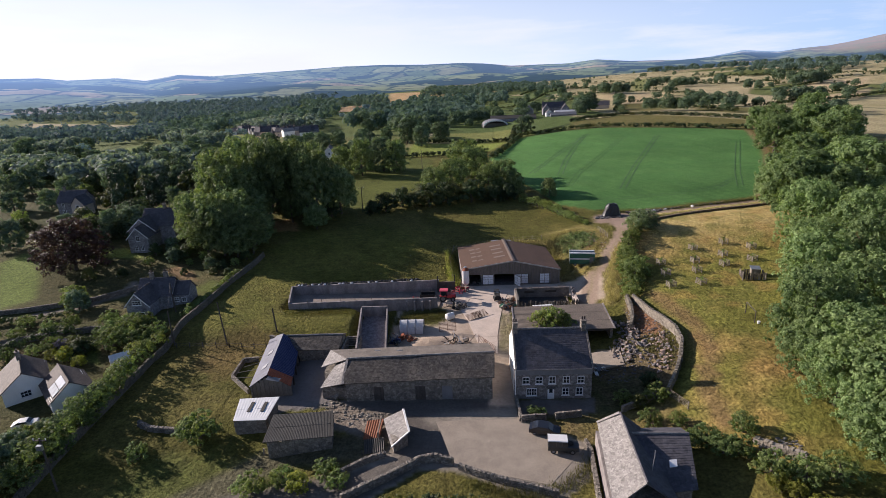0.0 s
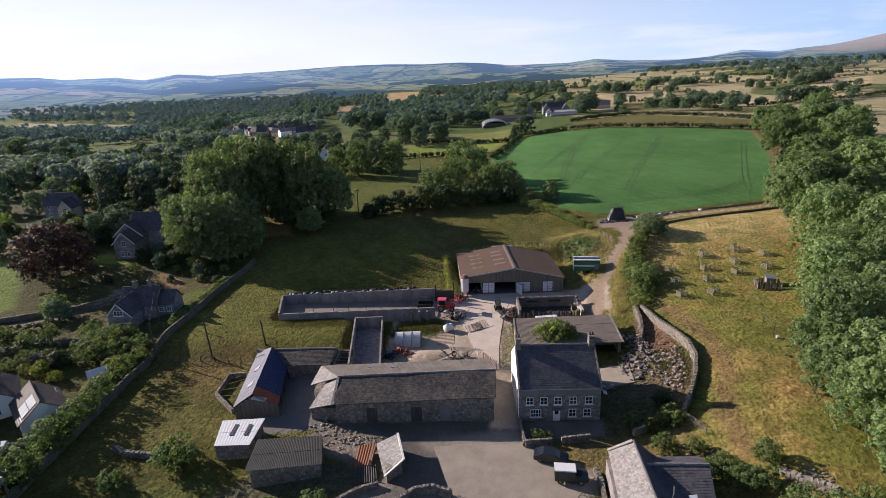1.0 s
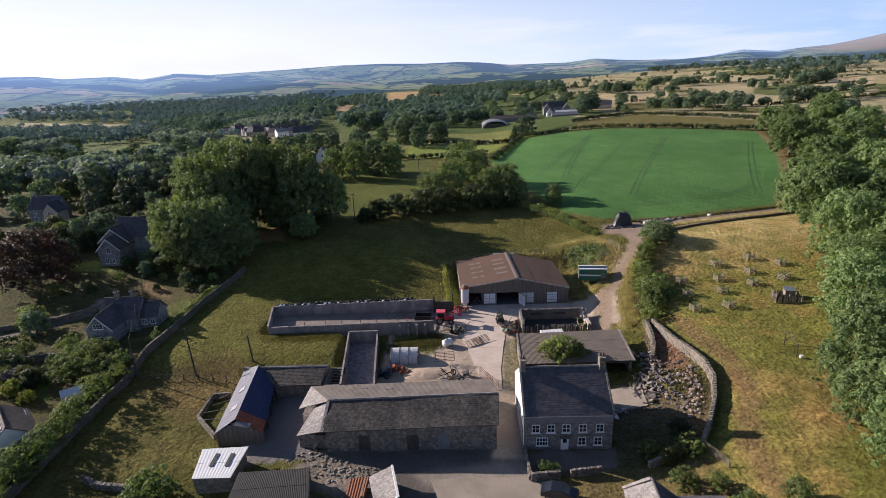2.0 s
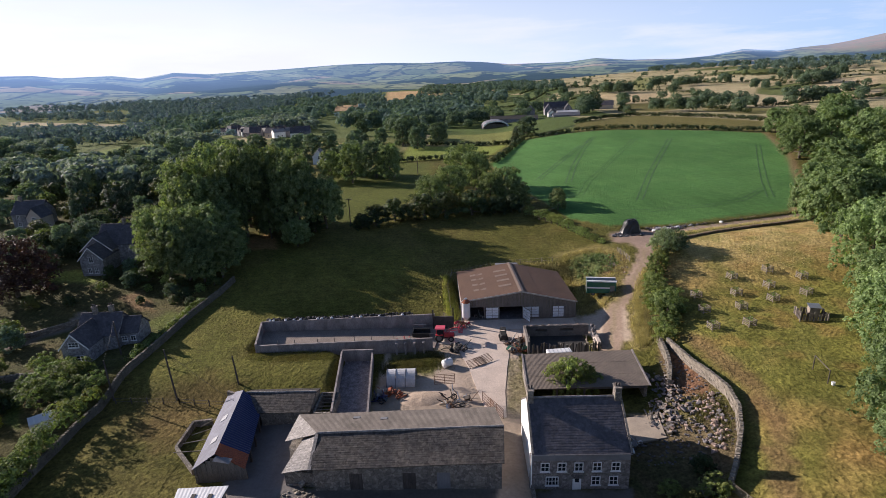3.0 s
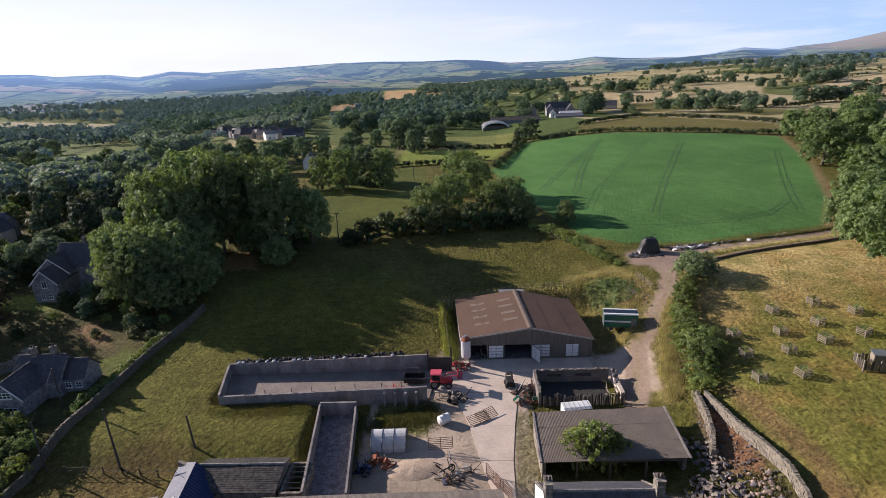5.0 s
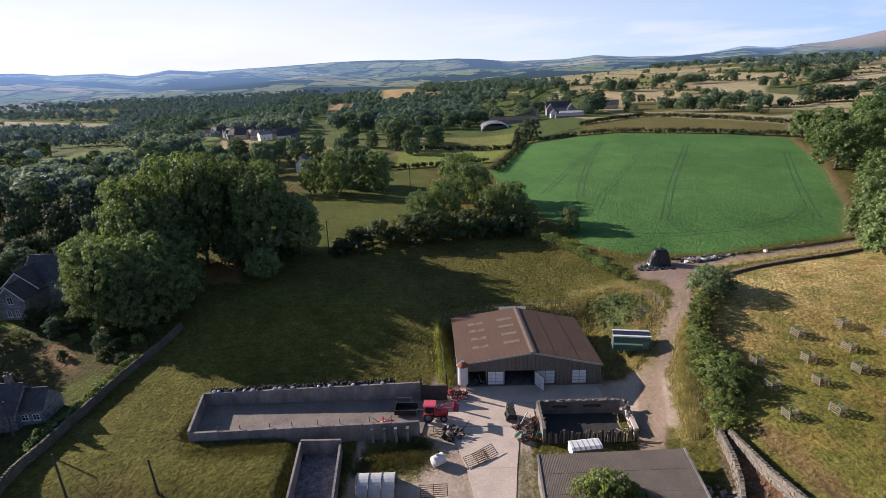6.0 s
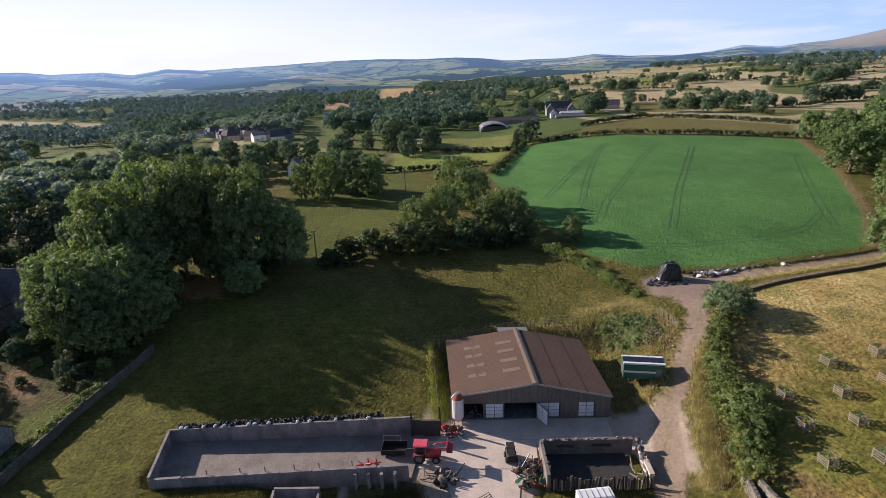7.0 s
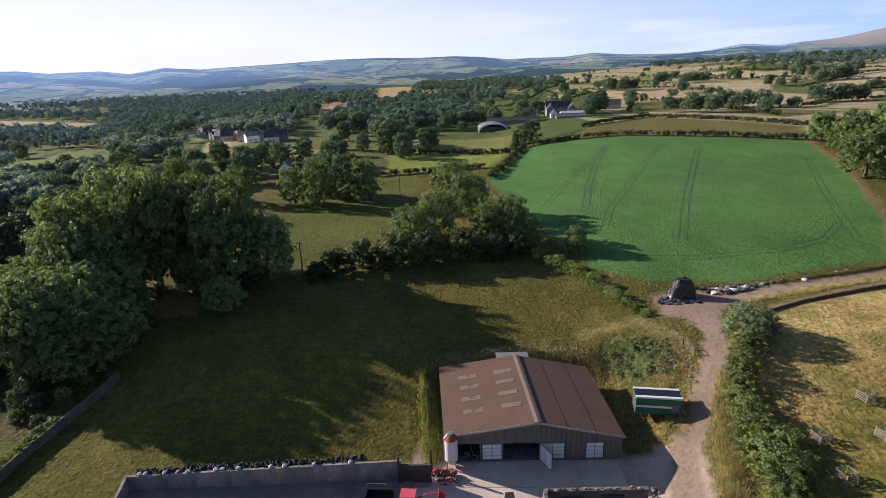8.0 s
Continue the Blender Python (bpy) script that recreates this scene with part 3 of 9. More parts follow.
def cover(x, y):
    """Ground cover colours and tuft strength."""
    r = np.hypot(x, y)
    n1, n2, n3 = ripple(x, y, 7, 1), ripple(x, y, 1.7, 2), ripple(x, y, 23, 4)

    def tone(a, b, t):
        return np.asarray(a)[None, :] * (1 - t[:, None]) + np.asarray(b)[None, :] * t[:, None]
    col = tone((0.094, 0.092, 0.021), (0.138, 0.120, 0.034), ss(0.6 * n1 + 0.4 * n3, 0.3, 0.8))
    col = col * (0.8 + 0.4 * n2)[:, None]

    tuft = np.ones(x.shape)

    def lay(mask, c, rough=1.0):
        nonlocal col, tuft
        tuft = tuft * (1 - mask) + rough * mask
        c = np.asarray(c)
        col = col * (1 - mask[:, None]) + (c[None, :] if c.ndim == 1 else c) * mask[:, None]
    # fields far off, each with its own crop, parted by dark hedges
    u, w = field_grid(x, y)
    ui, wi = np.floor(u), np.floor(w)
    hsh = np.sin(ui * 12.9898 + wi * 78.233) * 43758.5453
    hsh = hsh - np.floor(hsh)
    gold = ss(x, 70, 180) * 0.88 + 0.04
    pick = tone((0.085, 0.120, 0.034), (0.13, 0.15, 0.048), hsh)
    pick = np.where((hsh < gold)[:, None], tone((0.42, 0.355, 0.205), (0.29, 0.255, 0.125), n3), pick)
    far = ss(r, 300, 340) * ss(np.maximum(y - 290, np.abs(x) - 170), -20, 30)
    lay(far, pick * (0.85 + 0.3 * n1)[:, None])
    edge = np.minimum(np.minimum(u - ui, ui + 1 - u) * 125, np.minimum(w - wi, wi + 1 - w) * 165)
    lay(far * (1 - ss(edge, 1.5, 3.5)), (0.035, 0.055, 0.02))
    # fields that can be told one by one
    lay(inside(x, y, [(-30, 277), (14, 285), (24, 312), (-32, 332)], 1.5), (0.21, 0.25, 0.055))
    lay(inside(x, y, [(-27, 340), (24, 318), (34, 372), (-20, 385)], 2), (0.19, 0.20, 0.06))
    lay(inside(x, y, [(62, 318), (146, 286), (166, 322), (120, 404), (70, 356)], 2), (0.145, 0.13, 0.042))
    lay(inside(x, y, OPEN_FIELDS[2], 4), (0.42, 0.29, 0.17))
    lay(inside(x, y, OPEN_FIELDS[3], 5), (0.44, 0.30, 0.15))
    lay(inside(x, y, OPEN_FIELDS[1], 5), (0.36, 0.31, 0.19))
    lay(inside(x, y, [(-236, 326), (-201, 317), (-217, 390), (-271, 442), (-289, 398)], 3), (0.15, 0.19, 0.055))
    lay(inside(x, y, [(-223, 466), (-188, 467), (-212, 529), (-259, 544)], 4), (0.26, 0.26, 0.11))
    lay(inside(x, y, [(-70, 185), (-30, 168), (-12, 205), (-16, 270), (-36, 275), (-60, 230)], 4, 2), (0.105, 0.120, 0.028))
    lay(inside(x, y, [(-150, 285), (-34, 276), (-34, 340), (-25, 392), (-140, 395)], 4), tone((0.105, 0.125, 0.038), (0.14, 0.145, 0.05), n3))
    lay(inside(x, y, [(-140, 392), (-30, 388), (-20, 480), (-120, 490)], 3), (0.12, 0.15, 0.05))
    for poly, tint in GOLD_FIELDS:
        lay(inside(x, y, poly, 3, 2), np.asarray(tint)[None, :] * (0.85 + 0.3 * n3)[:, None])
    # crop with its own even green, dry headland and sprayer lines
    green = inside(x, y, CROP, 0.8, 0.5)
    row = 0.92 + 0.16 * ripple(x * 0.9 + y * 0.35, y * 0.05, 1.1, 9)
    lay(green, tone((0.067, 0.158, 0.042), (0.087, 0.186, 0.050), n1) * row[:, None], 0.55)
    lay(green * 0.25 * (1 - ss(np.abs(np.mod(y - 0.17 * x, 3.4) - 1.7), 0.4, 1.2)) * (1 - ss(y - 0.17 * x, 160, 180)), (0.045, 0.105, 0.032), 0.55)
    lay((1 - ss(along(x, y, CROP[4:8]), 0.6, 2.2)) * 0.7, (0.24, 0.16, 0.085))
    # dry paddock on the rise
    pad = inside(x, y, PADDOCK, 1.2, 1.0)
    dry = ss(0.5 * n1 + 0.35 * n3 + 0.15 * n2 + 0.5 * ss(y, 108, 128), 0.48, 0.98)
    lay(pad, tone((0.160, 0.156, 0.034), (0.300, 0.208, 0.070), dry) * (0.7 + 0.6 * n2)[:, None])
    lay(pad * ss(y + 12 * n1, 118, 138) * 0.75, tone((0.52, 0.41, 0.180), (0.32, 0.25, 0.09), n2))
    lay(pad * 0.6 * ss(ripple(x, y, 4.2, 21), 0.56, 0.72), tone((0.135, 0.145, 0.032), (0.18, 0.165, 0.045), n2))
    lay(pad * 0.4 * ss(ripple(x, y, 5.5, 27), 0.62, 0.76), (0.29, 0.175, 0.06))
    lay(pad * 0.7 * (1 - ss(along(x, y, [(36.6, 98), (38.4, 86), (37.6, 76), (33, 66), (33, 60)]) + 1.5 * n2, 1.0, 3.4)), (0.19, 0.118, 0.06))
    # rough dry margins
    lay(0.8 * (1 - ss(along(x, y, [(-2.5, 119), (-4, 133), (10, 136), (23, 134), (24, 120)]), 1.0, 3.0)), (0.22, 0.18, 0.065))
    lay(0.8 * (1 - ss(along(x, y, [(23, 119), (30, 122), (35, 132), (31, 142), (22, 140)]), 1.0, 2.6)), (0.22, 0.18, 0.065))
    lay(inside(x, y, [(23.5, 136), (28, 138.5), (33, 134), (33.5, 128), (27, 127.5)], 1.2, 1), tone((0.06, 0.095, 0.03), (0.16, 0.15, 0.06), n2))
    lay(0.85 * inside(x, y, [(29, 127), (33.4, 126.4), (35, 131), (33.4, 136), (31, 133)], 0.8, 1), tone((0.24, 0.13, 0.075), (0.17, 0.12, 0.06), n2))
    lay(0.85 * (1 - ss(along(x, y, [(29, 101), (32.5, 112), (36.5, 121)]), 1.2, 2.8)), (0.23, 0.19, 0.07))
    lay(0.8 * inside(x, y, [(-56, 93), (-24, 88), (-23, 99), (-40, 100), (-41, 112), (-20, 118), (-8, 150), (-50, 150)], 4, 3), tone((0.112, 0.118, 0.022), (0.148, 0.140, 0.030), n1) * (0.75 + 0.5 * n2)[:, None])
    # village ground darkened for the tree shade over the gardens
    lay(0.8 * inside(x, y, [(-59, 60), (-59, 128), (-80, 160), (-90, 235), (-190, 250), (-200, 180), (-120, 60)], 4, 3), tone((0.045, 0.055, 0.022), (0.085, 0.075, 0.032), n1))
    lay(0.85 * inside(x, y, [(-50, 44), (-24, 44), (-22, 56), (-27, 59), (-46, 61)], 2, 2), tone((0.075, 0.100, 0.022), (0.11, 0.12, 0.032), n1) * (0.7 + 0.6 * n2)[:, None])
    lay(0.45 * inside(x, y, [(-52, 89), (-43, 95), (-37, 91), (-41, 85), (-43, 79), (-49, 81)], 3, 3), (0.17, 0.10, 0.045))
    lay(inside(x, y, [(-101, 134.6), (-102, 139.6), (-95.4, 139.8), (-91.6, 136), (-87.4, 134), (-88, 132.6), (-92, 133.4)], 0.7), (0.19, 0.22, 0.05))
    lay(0.8 * inside(x, y, [(-79, 126.8), (-75, 129), (-69.6, 124), (-67, 120), (-72, 122)], 0.8, 1), (0.26, 0.165, 0.085))
    lay(inside(x, y, [(-68, 115), (-59.8, 117), (-56.8, 107.4), (-59, 108)], 0.7), (0.13, 0.145, 0.035))
    lay(inside(x, y, [(-124, 155), (-118, 159), (-110, 148), (-115, 144)], 1.0), (0.15, 0.19, 0.05))
    lay(inside(x, y, [(-66, 108), (-63, 119), (-59, 117), (-59, 105)], 1.0), (0.11, 0.13, 0.03))
    lay(inside(x, y, [(-130, 342), (-96, 348), (-106, 384), (-139, 384)], 3), (0.20, 0.20, 0.07))
    lay(inside(x, y, LAWN_L, 1.5), (0.145, 0.188, 0.042))
    lay(inside(x, y, [(-99, 109), (-94, 114), (-86, 116), (-79, 108), (-93, 103)], 1.2, 1), tone((0.115, 0.115, 0.032), (0.16, 0.135, 0.05), n1))
    # villa garden soil, its tone lowered for shade as well
    lay(0.9 * inside(x, y, [(-82, 100), (-60, 98), (-58, 104), (-62, 112), (-80, 116), (-96, 108)], 1.0, 0.8), tone((0.075, 0.085, 0.026), (0.115, 0.095, 0.042), n1))
    lay(1 - ss(along(x, y, [(-99, 104), (-89.4, 108.7), (-83, 115.5), (-83, 120)]), 0.8, 1.4), (0.20, 0.175, 0.15), 0.3)
    lay(0.8 * inside(x, y, [(-100, 84), (-66, 86), (-60, 93), (-74, 96), (-100, 94)], 1.0, 0.8), tone((0.085, 0.09, 0.03), (0.17, 0.125, 0.06), n2))
    lay(inside(x, y, [(-78.5, 94), (-75.5, 94), (-67.5, 83.5), (-71.5, 85.5)], 0.5, 0.4), (0.105, 0.135, 0.034))
    lay(inside(x, y, [(-63, 161), (-55, 163), (-50, 152), (-58, 150.5)], 0.8, 1.2), tone((0.34, 0.20, 0.085), (0.26, 0.17, 0.07), n2))
    # farm tracks and yards
    lay(inside(x, y, FARM_A, 0.35, 0.6), tone((0.24, 0.212, 0.175), (0.165, 0.145, 0.12), ss(n1, 0.3, 0.9)), 0.25)
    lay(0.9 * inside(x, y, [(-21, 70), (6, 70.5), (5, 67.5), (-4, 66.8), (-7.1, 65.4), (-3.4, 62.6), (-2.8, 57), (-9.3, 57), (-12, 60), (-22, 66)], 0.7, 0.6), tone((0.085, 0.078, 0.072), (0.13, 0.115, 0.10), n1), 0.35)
    lay(0.55 * inside(x, y, [(-6.5, 65), (7, 66.3), (7.5, 63.5), (14, 60), (13, 54), (2, 56), (-2.4, 62)], 1.2, 1.2), tone((0.34, 0.30, 0.25), (0.25, 0.22, 0.18), n2), 0.3)
    lay(0.8 * inside(x, y, [(-22, 69.6), (-12, 66), (-10.6, 63), (-19, 63.2)], 0.6, 1.0), tone((0.30, 0.25, 0.20), (0.20, 0.165, 0.125), n2), 0.5)
    # sunken lane laid darker, its shade kept in the colour
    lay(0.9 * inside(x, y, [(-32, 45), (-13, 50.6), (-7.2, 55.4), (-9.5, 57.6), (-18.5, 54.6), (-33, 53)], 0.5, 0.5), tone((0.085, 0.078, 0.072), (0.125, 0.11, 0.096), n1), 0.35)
    lay(inside(x, y, FARM_B, 0.3, 0.4), tone((0.13, 0.12, 0.12), (0.18, 0.165, 0.15), n1), 0.25)
    lay(inside(x, y, FARM_C, 0.35, 0.5), tone((0.44, 0.35, 0.275), (0.31, 0.25, 0.19), ss(n1, 0.2, 0.9)), 0.3)
    lay(inside(x, y, [(-15, 96), (-6, 95), (-5, 103), (-14, 103)], 0.6, 0.8), tone((0.16, 0.15, 0.05), (0.10, 0.10, 0.03), n2))
    lay(inside(x, y, [(5.2, 84), (8.2, 84), (8.6, 99), (6.2, 101)], 0.3, 0.4), tone((0.22, 0.20, 0.10), (0.28, 0.23, 0.17), n2))
    lay(1 - ss(along(x, y, TRACK) - 0.6 * n2, 1.15, 1.75), tone((0.215, 0.160, 0.120), (0.295, 0.222, 0.168), n1), 0.3)
    lay(0.45 * (1 - ss(along(x, y, TRACK), 0.2, 0.55)), (0.20, 0.17, 0.09), 0.5)
    lay(0.95 * inside(x, y, [(35.6, 143), (38.6, 139), (40, 134), (42, 134.5), (43.6, 140), (49, 146.4), (56, 149), (56, 152.4), (47, 153), (37, 152)], 0.8, 0.8), tone((0.29, 0.215, 0.17), (0.21, 0.155, 0.125), n2), 0.3)
    lay(0.95 * inside(x, y, [(21.2, 114.6), (27.4, 115.8), (31.2, 118.6), (33, 124), (27, 124), (22.5, 121)], 0.5, 0.8), tone((0.24, 0.19, 0.075), (0.15, 0.14, 0.045), n2))
    quarry = inside(x, y, QUARRY, 0.5, 0.8)
    lay(0.95 * quarry, tone((0.135, 0.105, 0.060), (0.115, 0.115, 0.038), ss(n1, 0.3, 0.7)))
    lay(0.9 * quarry * inside(x, y, [(29.6, 84), (33.4, 82), (33.5, 92), (31.6, 99)], 0.8, 1.2), tone((0.23, 0.105, 0.065), (0.17, 0.11, 0.06), n2))
    lay(inside(x, y, [(20.4, 79.4), (25, 79.4), (25.2, 83.2), (20.4, 83.4)], 0.3, 0.4), tone((0.20, 0.17, 0.14), (0.13, 0.11, 0.09), n1), 0.3)
    lay(inside(x, y, [(7, 64.8), (17.5, 65.6), (28, 67.5), (27, 74), (18.5, 74.5), (18, 70), (7, 69.6)], 0.4, 0.4), tone((0.075, 0.085, 0.03), (0.14, 0.11, 0.06), n2))
    lay(inside(x, y, [(7, 65.2), (17.8, 66), (18.4, 69.8), (7, 69.6)], 0.3, 0.3), tone((0.19, 0.165, 0.15), (0.13, 0.115, 0.10), n2), 0.3)
    lay(inside(x, y, [(15.5, 59), (30, 60), (28, 66.5), (8, 64.5)], 0.5, 0.6), tone((0.20, 0.15, 0.07), (0.15, 0.13, 0.04), n2))
    lay(0.9 * (1 - ss(along(x, y, [(-40, 49), (-26, 60), (-14, 60)]), 1.5, 3.5)), (0.12, 0.11, 0.07))
    return np.concatenate([np.clip(col, 0.004, 0.9), tuft[:, None]], 1)


fan = np.concatenate([np.arange(-180, -52, 6.0), np.arange(-50, 50.01, 0.3), np.arange(54, 179, 6.0)])
reach = np.concatenate([[2.0, 12.0], np.geomspace(24, 1560, 370)])
aa, rr = np.meshgrid(np.radians(fan), reach)
gx, gy = (rr * np.sin(aa)).ravel(), (rr * np.cos(aa)).ravel()
def surface(x, y):
    """Height of the turf, with its small unevenness."""
    rough = np.where(np.hypot(x, y) < 320, 0.10 * (ripple(x, y, 2.5, 11) - 0.5) + 0.25 * (ripple(x, y, 14, 12) - 0.5), 0.0)
    return land(x, y) + rough * (1 - np.maximum(np.maximum(inside(x, y, FARM_A, 2), inside(x, y, FARM_C, 2)), inside(x, y, FARM_B, 2)))


gz = surface(gx, gy)
nc, nr = len(fan), len(reach)
idx = np.arange(nc * nr).reshape(nr, nc)
right = np.roll(idx, -1, axis=1)
gquads = np.stack([idx[:-1], right[:-1], right[1:], idx[1:]], -1).reshape(-1, 4)[:, ::-1]
me = bpy.data.meshes.new("ground")
me.vertices.add(nc * nr)
me.vertices.foreach_set("co", np.stack([gx, gy, gz], -1).astype(np.float32).ravel())
me.loops.add(gquads.size)
me.loops.foreach_set("vertex_index", gquads.astype(np.int32).ravel())
me.polygons.add(len(gquads))
me.polygons.foreach_set("loop_start", np.arange(0, gquads.size, 4, dtype=np.int32))
me.polygons.foreach_set("use_smooth", np.ones(len(gquads), dtype=bool))
me.update(calc_edges=True)
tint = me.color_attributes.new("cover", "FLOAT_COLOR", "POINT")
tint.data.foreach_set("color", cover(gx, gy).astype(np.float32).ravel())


def ground_material():
    m = bpy.data.materials.new("pasture, crop and yard")
    m.use_nodes = True
    nt = m.node_tree
    b = nt.nodes["Principled BSDF"]
    at = nt.nodes.new("ShaderNodeAttribute")
    at.attribute_name = "cover"
    where = node(nt, "ShaderNodeNewGeometry").outputs["Position"]
    n1 = node(nt, "ShaderNodeTexNoise", [("Vector", where)], Scale=1.1, Detail=6.0, Roughness=0.7).outputs["Fac"]
    n2 = node(nt, "ShaderNodeTexNoise", [("Vector", where)], Scale=2.5, Detail=6.0, Roughness=0.72).outputs["Fac"]
    n3 = node(nt, "ShaderNodeTexNoise", [("Vector", where)], Scale=0.05, Detail=3.0).outputs["Fac"]
    turned = node(nt, "ShaderNodeMapping", [("Vector", where)], Rotation=(0, 0, 0.5), Scale=(0.28, 1.15, 1.0)).outputs[0]
    n4 = node(nt, "ShaderNodeTexNoise", [("Vector", turned)], Scale=0.9, Detail=4.0, Roughness=0.6).outputs["Fac"]
    c = blend(nt, "MULTIPLY", at.outputs["Alpha"], at.outputs["Color"], grey(nt, ranged(nt, n1, 0.34, 0.66, 0.74, 1.26)))
    c = blend(nt, "MULTIPLY", at.outputs["Alpha"], c, grey(nt, ranged(nt, n4, 0.32, 0.68, 0.88, 1.12)))
    c = blend(nt, "MULTIPLY", at.outputs["Alpha"], c, grey(nt, ranged(nt, n2, 0.34, 0.66, 0.6, 1.4)))
    c = blend(nt, "MULTIPLY", 1.0, c, grey(nt, ranged(nt, n3, 0.3, 0.7, 0.88, 1.12)))
    nt.links.new(c, b.inputs["Base Color"])
    b.inputs["Roughness"].default_value, b.inputs["Specular IOR Level"].default_value = 0.95, 0.1
    tus = node(nt, "ShaderNodeTexVoronoi", [("Vector", where)], Scale=1.5)
    tus.feature = "SMOOTH_F1"
    knob = ranged(nt, tus.outputs["Distance"], 0.1, 0.75, 0.5, 0.0)
    high = node(nt, "ShaderNodeMath", [(0, node(nt, "ShaderNodeMath", [(0, n1), (1, n2)]).outputs[0]), (1, knob)]).outputs[0]
    bp = node(nt, "ShaderNodeBump", [("Height", high)], Strength=0.8, Distance=0.45)
    nt.links.new(at.outputs["Alpha"], bp.inputs["Strength"])
    nt.links.new(bp.outputs[0], b.inputs["Normal"])
    return m


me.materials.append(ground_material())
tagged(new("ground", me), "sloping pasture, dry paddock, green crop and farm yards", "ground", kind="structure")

# far fells, beyond the reach of any shift
CREST = [(-180, 0.8), (-60, 1.3), (-46, 1.2), (-40, 1.08), (-37.8, 1.04), (-35.9, 0.78), (-32.2, 0.82), (-30, 0.5), (-27.2, 0.9), (-24.3, 0.66), (-20.2, 0.79), (-17.6, 0.85), (-12, 1.06), (-7.6, 1.04), (-3.6, 0.89), (-0.1, 0.9),
         (2.2, 0.75), (5, 0.42), (10.6, 0.38), (13.3, 0.63), (16.5, 0.33), (21, 0.22), (23.3, 0.35), (26, 0.79), (28.7, 0.51), (30.3, 0.69), (32.3, 0.8), (33.7, 1.01), (36.1, 1.49), (45, 2.6), (60, 2.2), (180, 0.8)]
faz = np.concatenate([np.arange(-180, -48, 6.0), np.arange(-48, 48.01, 0.22), np.arange(54, 181, 6.0)])
fr = np.concatenate([np.linspace(1480, 3000, 104), np.linspace(3030, 3400, 6)])
fa, frr = np.meshgrid(np.radians(faz), fr)
fx, fy = (frr * np.sin(fa)), (frr * np.cos(fa))
crest = np.interp(np.degrees(fa), [a for a, _ in CREST], [e for _, e in CREST])
top = 47 + 3000 * np.tan(np.radians(crest))
foot = land(1480 * np.sin(fa), 1480 * np.cos(fa)) - 3
fdeg = np.degrees(fa)
climb = 0.45 * ss(frr, 1480, 3000) + 0.55 * np.clip((frr - 1480) / 1520, 0, 1)
roll = (ripple(fx, fy, 560, 21) - 0.5) * 40 + (ripple(fx, fy, 200, 22) - 0.5) * 7
fz = foot + (top - foot) * climb + roll * ss(frr, 1560, 1900) * (1 - ss(frr, 2500, 2980)) - 60 * ss(frr, 3020, 3400)
fcol = np.zeros((fx.size, 4))
# bracken moor on the high fell; air light grows with distance and towards the sun
fcol[:, 0] = (ss(fdeg, 28.5, 33) * ss(fz + 14 * (ripple(fx, fy, 300, 23) - 0.5), 44, 74)).ravel()


def patch(az, dist, width, depth):
    return np.exp(-((fdeg - az) / width) ** 2 - ((frr - dist) / depth) ** 2)


# woods thicken on some slopes and leave others open
fcol[:, 1] = (0.07 * (1 - ss(frr, 1530, 1800)) + 0.16 * patch(-22, 2120, 6, 230) + 0.07 * patch(-37, 2500, 5, 140) + 0.15 * patch(3.5, 2600, 3.4, 320) + 0.15 * patch(34, 1700, 9, 280) + 0.08 * patch(14, 1760, 12, 270)
              - 0.13 * patch(-36, 1930, 7, 180) - 0.10 * patch(-28, 1790, 3, 120) - 0.05 * patch(-9, 2300, 9, 480)).ravel()
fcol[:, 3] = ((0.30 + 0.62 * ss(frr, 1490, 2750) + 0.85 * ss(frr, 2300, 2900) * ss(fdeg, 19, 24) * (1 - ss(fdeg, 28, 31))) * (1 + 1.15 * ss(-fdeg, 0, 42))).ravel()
me = bpy.data.meshes.new("backdrop")
k = len(faz)
fi = np.arange(fx.size).reshape(len(fr), k)
fq = np.stack([fi[:-1, :-1], fi[:-1, 1:], fi[1:, 1:], fi[1:, :-1]], -1).reshape(-1, 4)[:, ::-1]
me.from_pydata(np.stack([fx.ravel(), fy.ravel(), fz.ravel()], -1).tolist(), [], fq.tolist())
me.polygons.foreach_set("use_smooth", [True] * len(me.polygons))
at = me.color_attributes.new("cover", "FLOAT_COLOR", "POINT")
at.data.foreach_set("color", fcol.astype(np.float32).ravel())


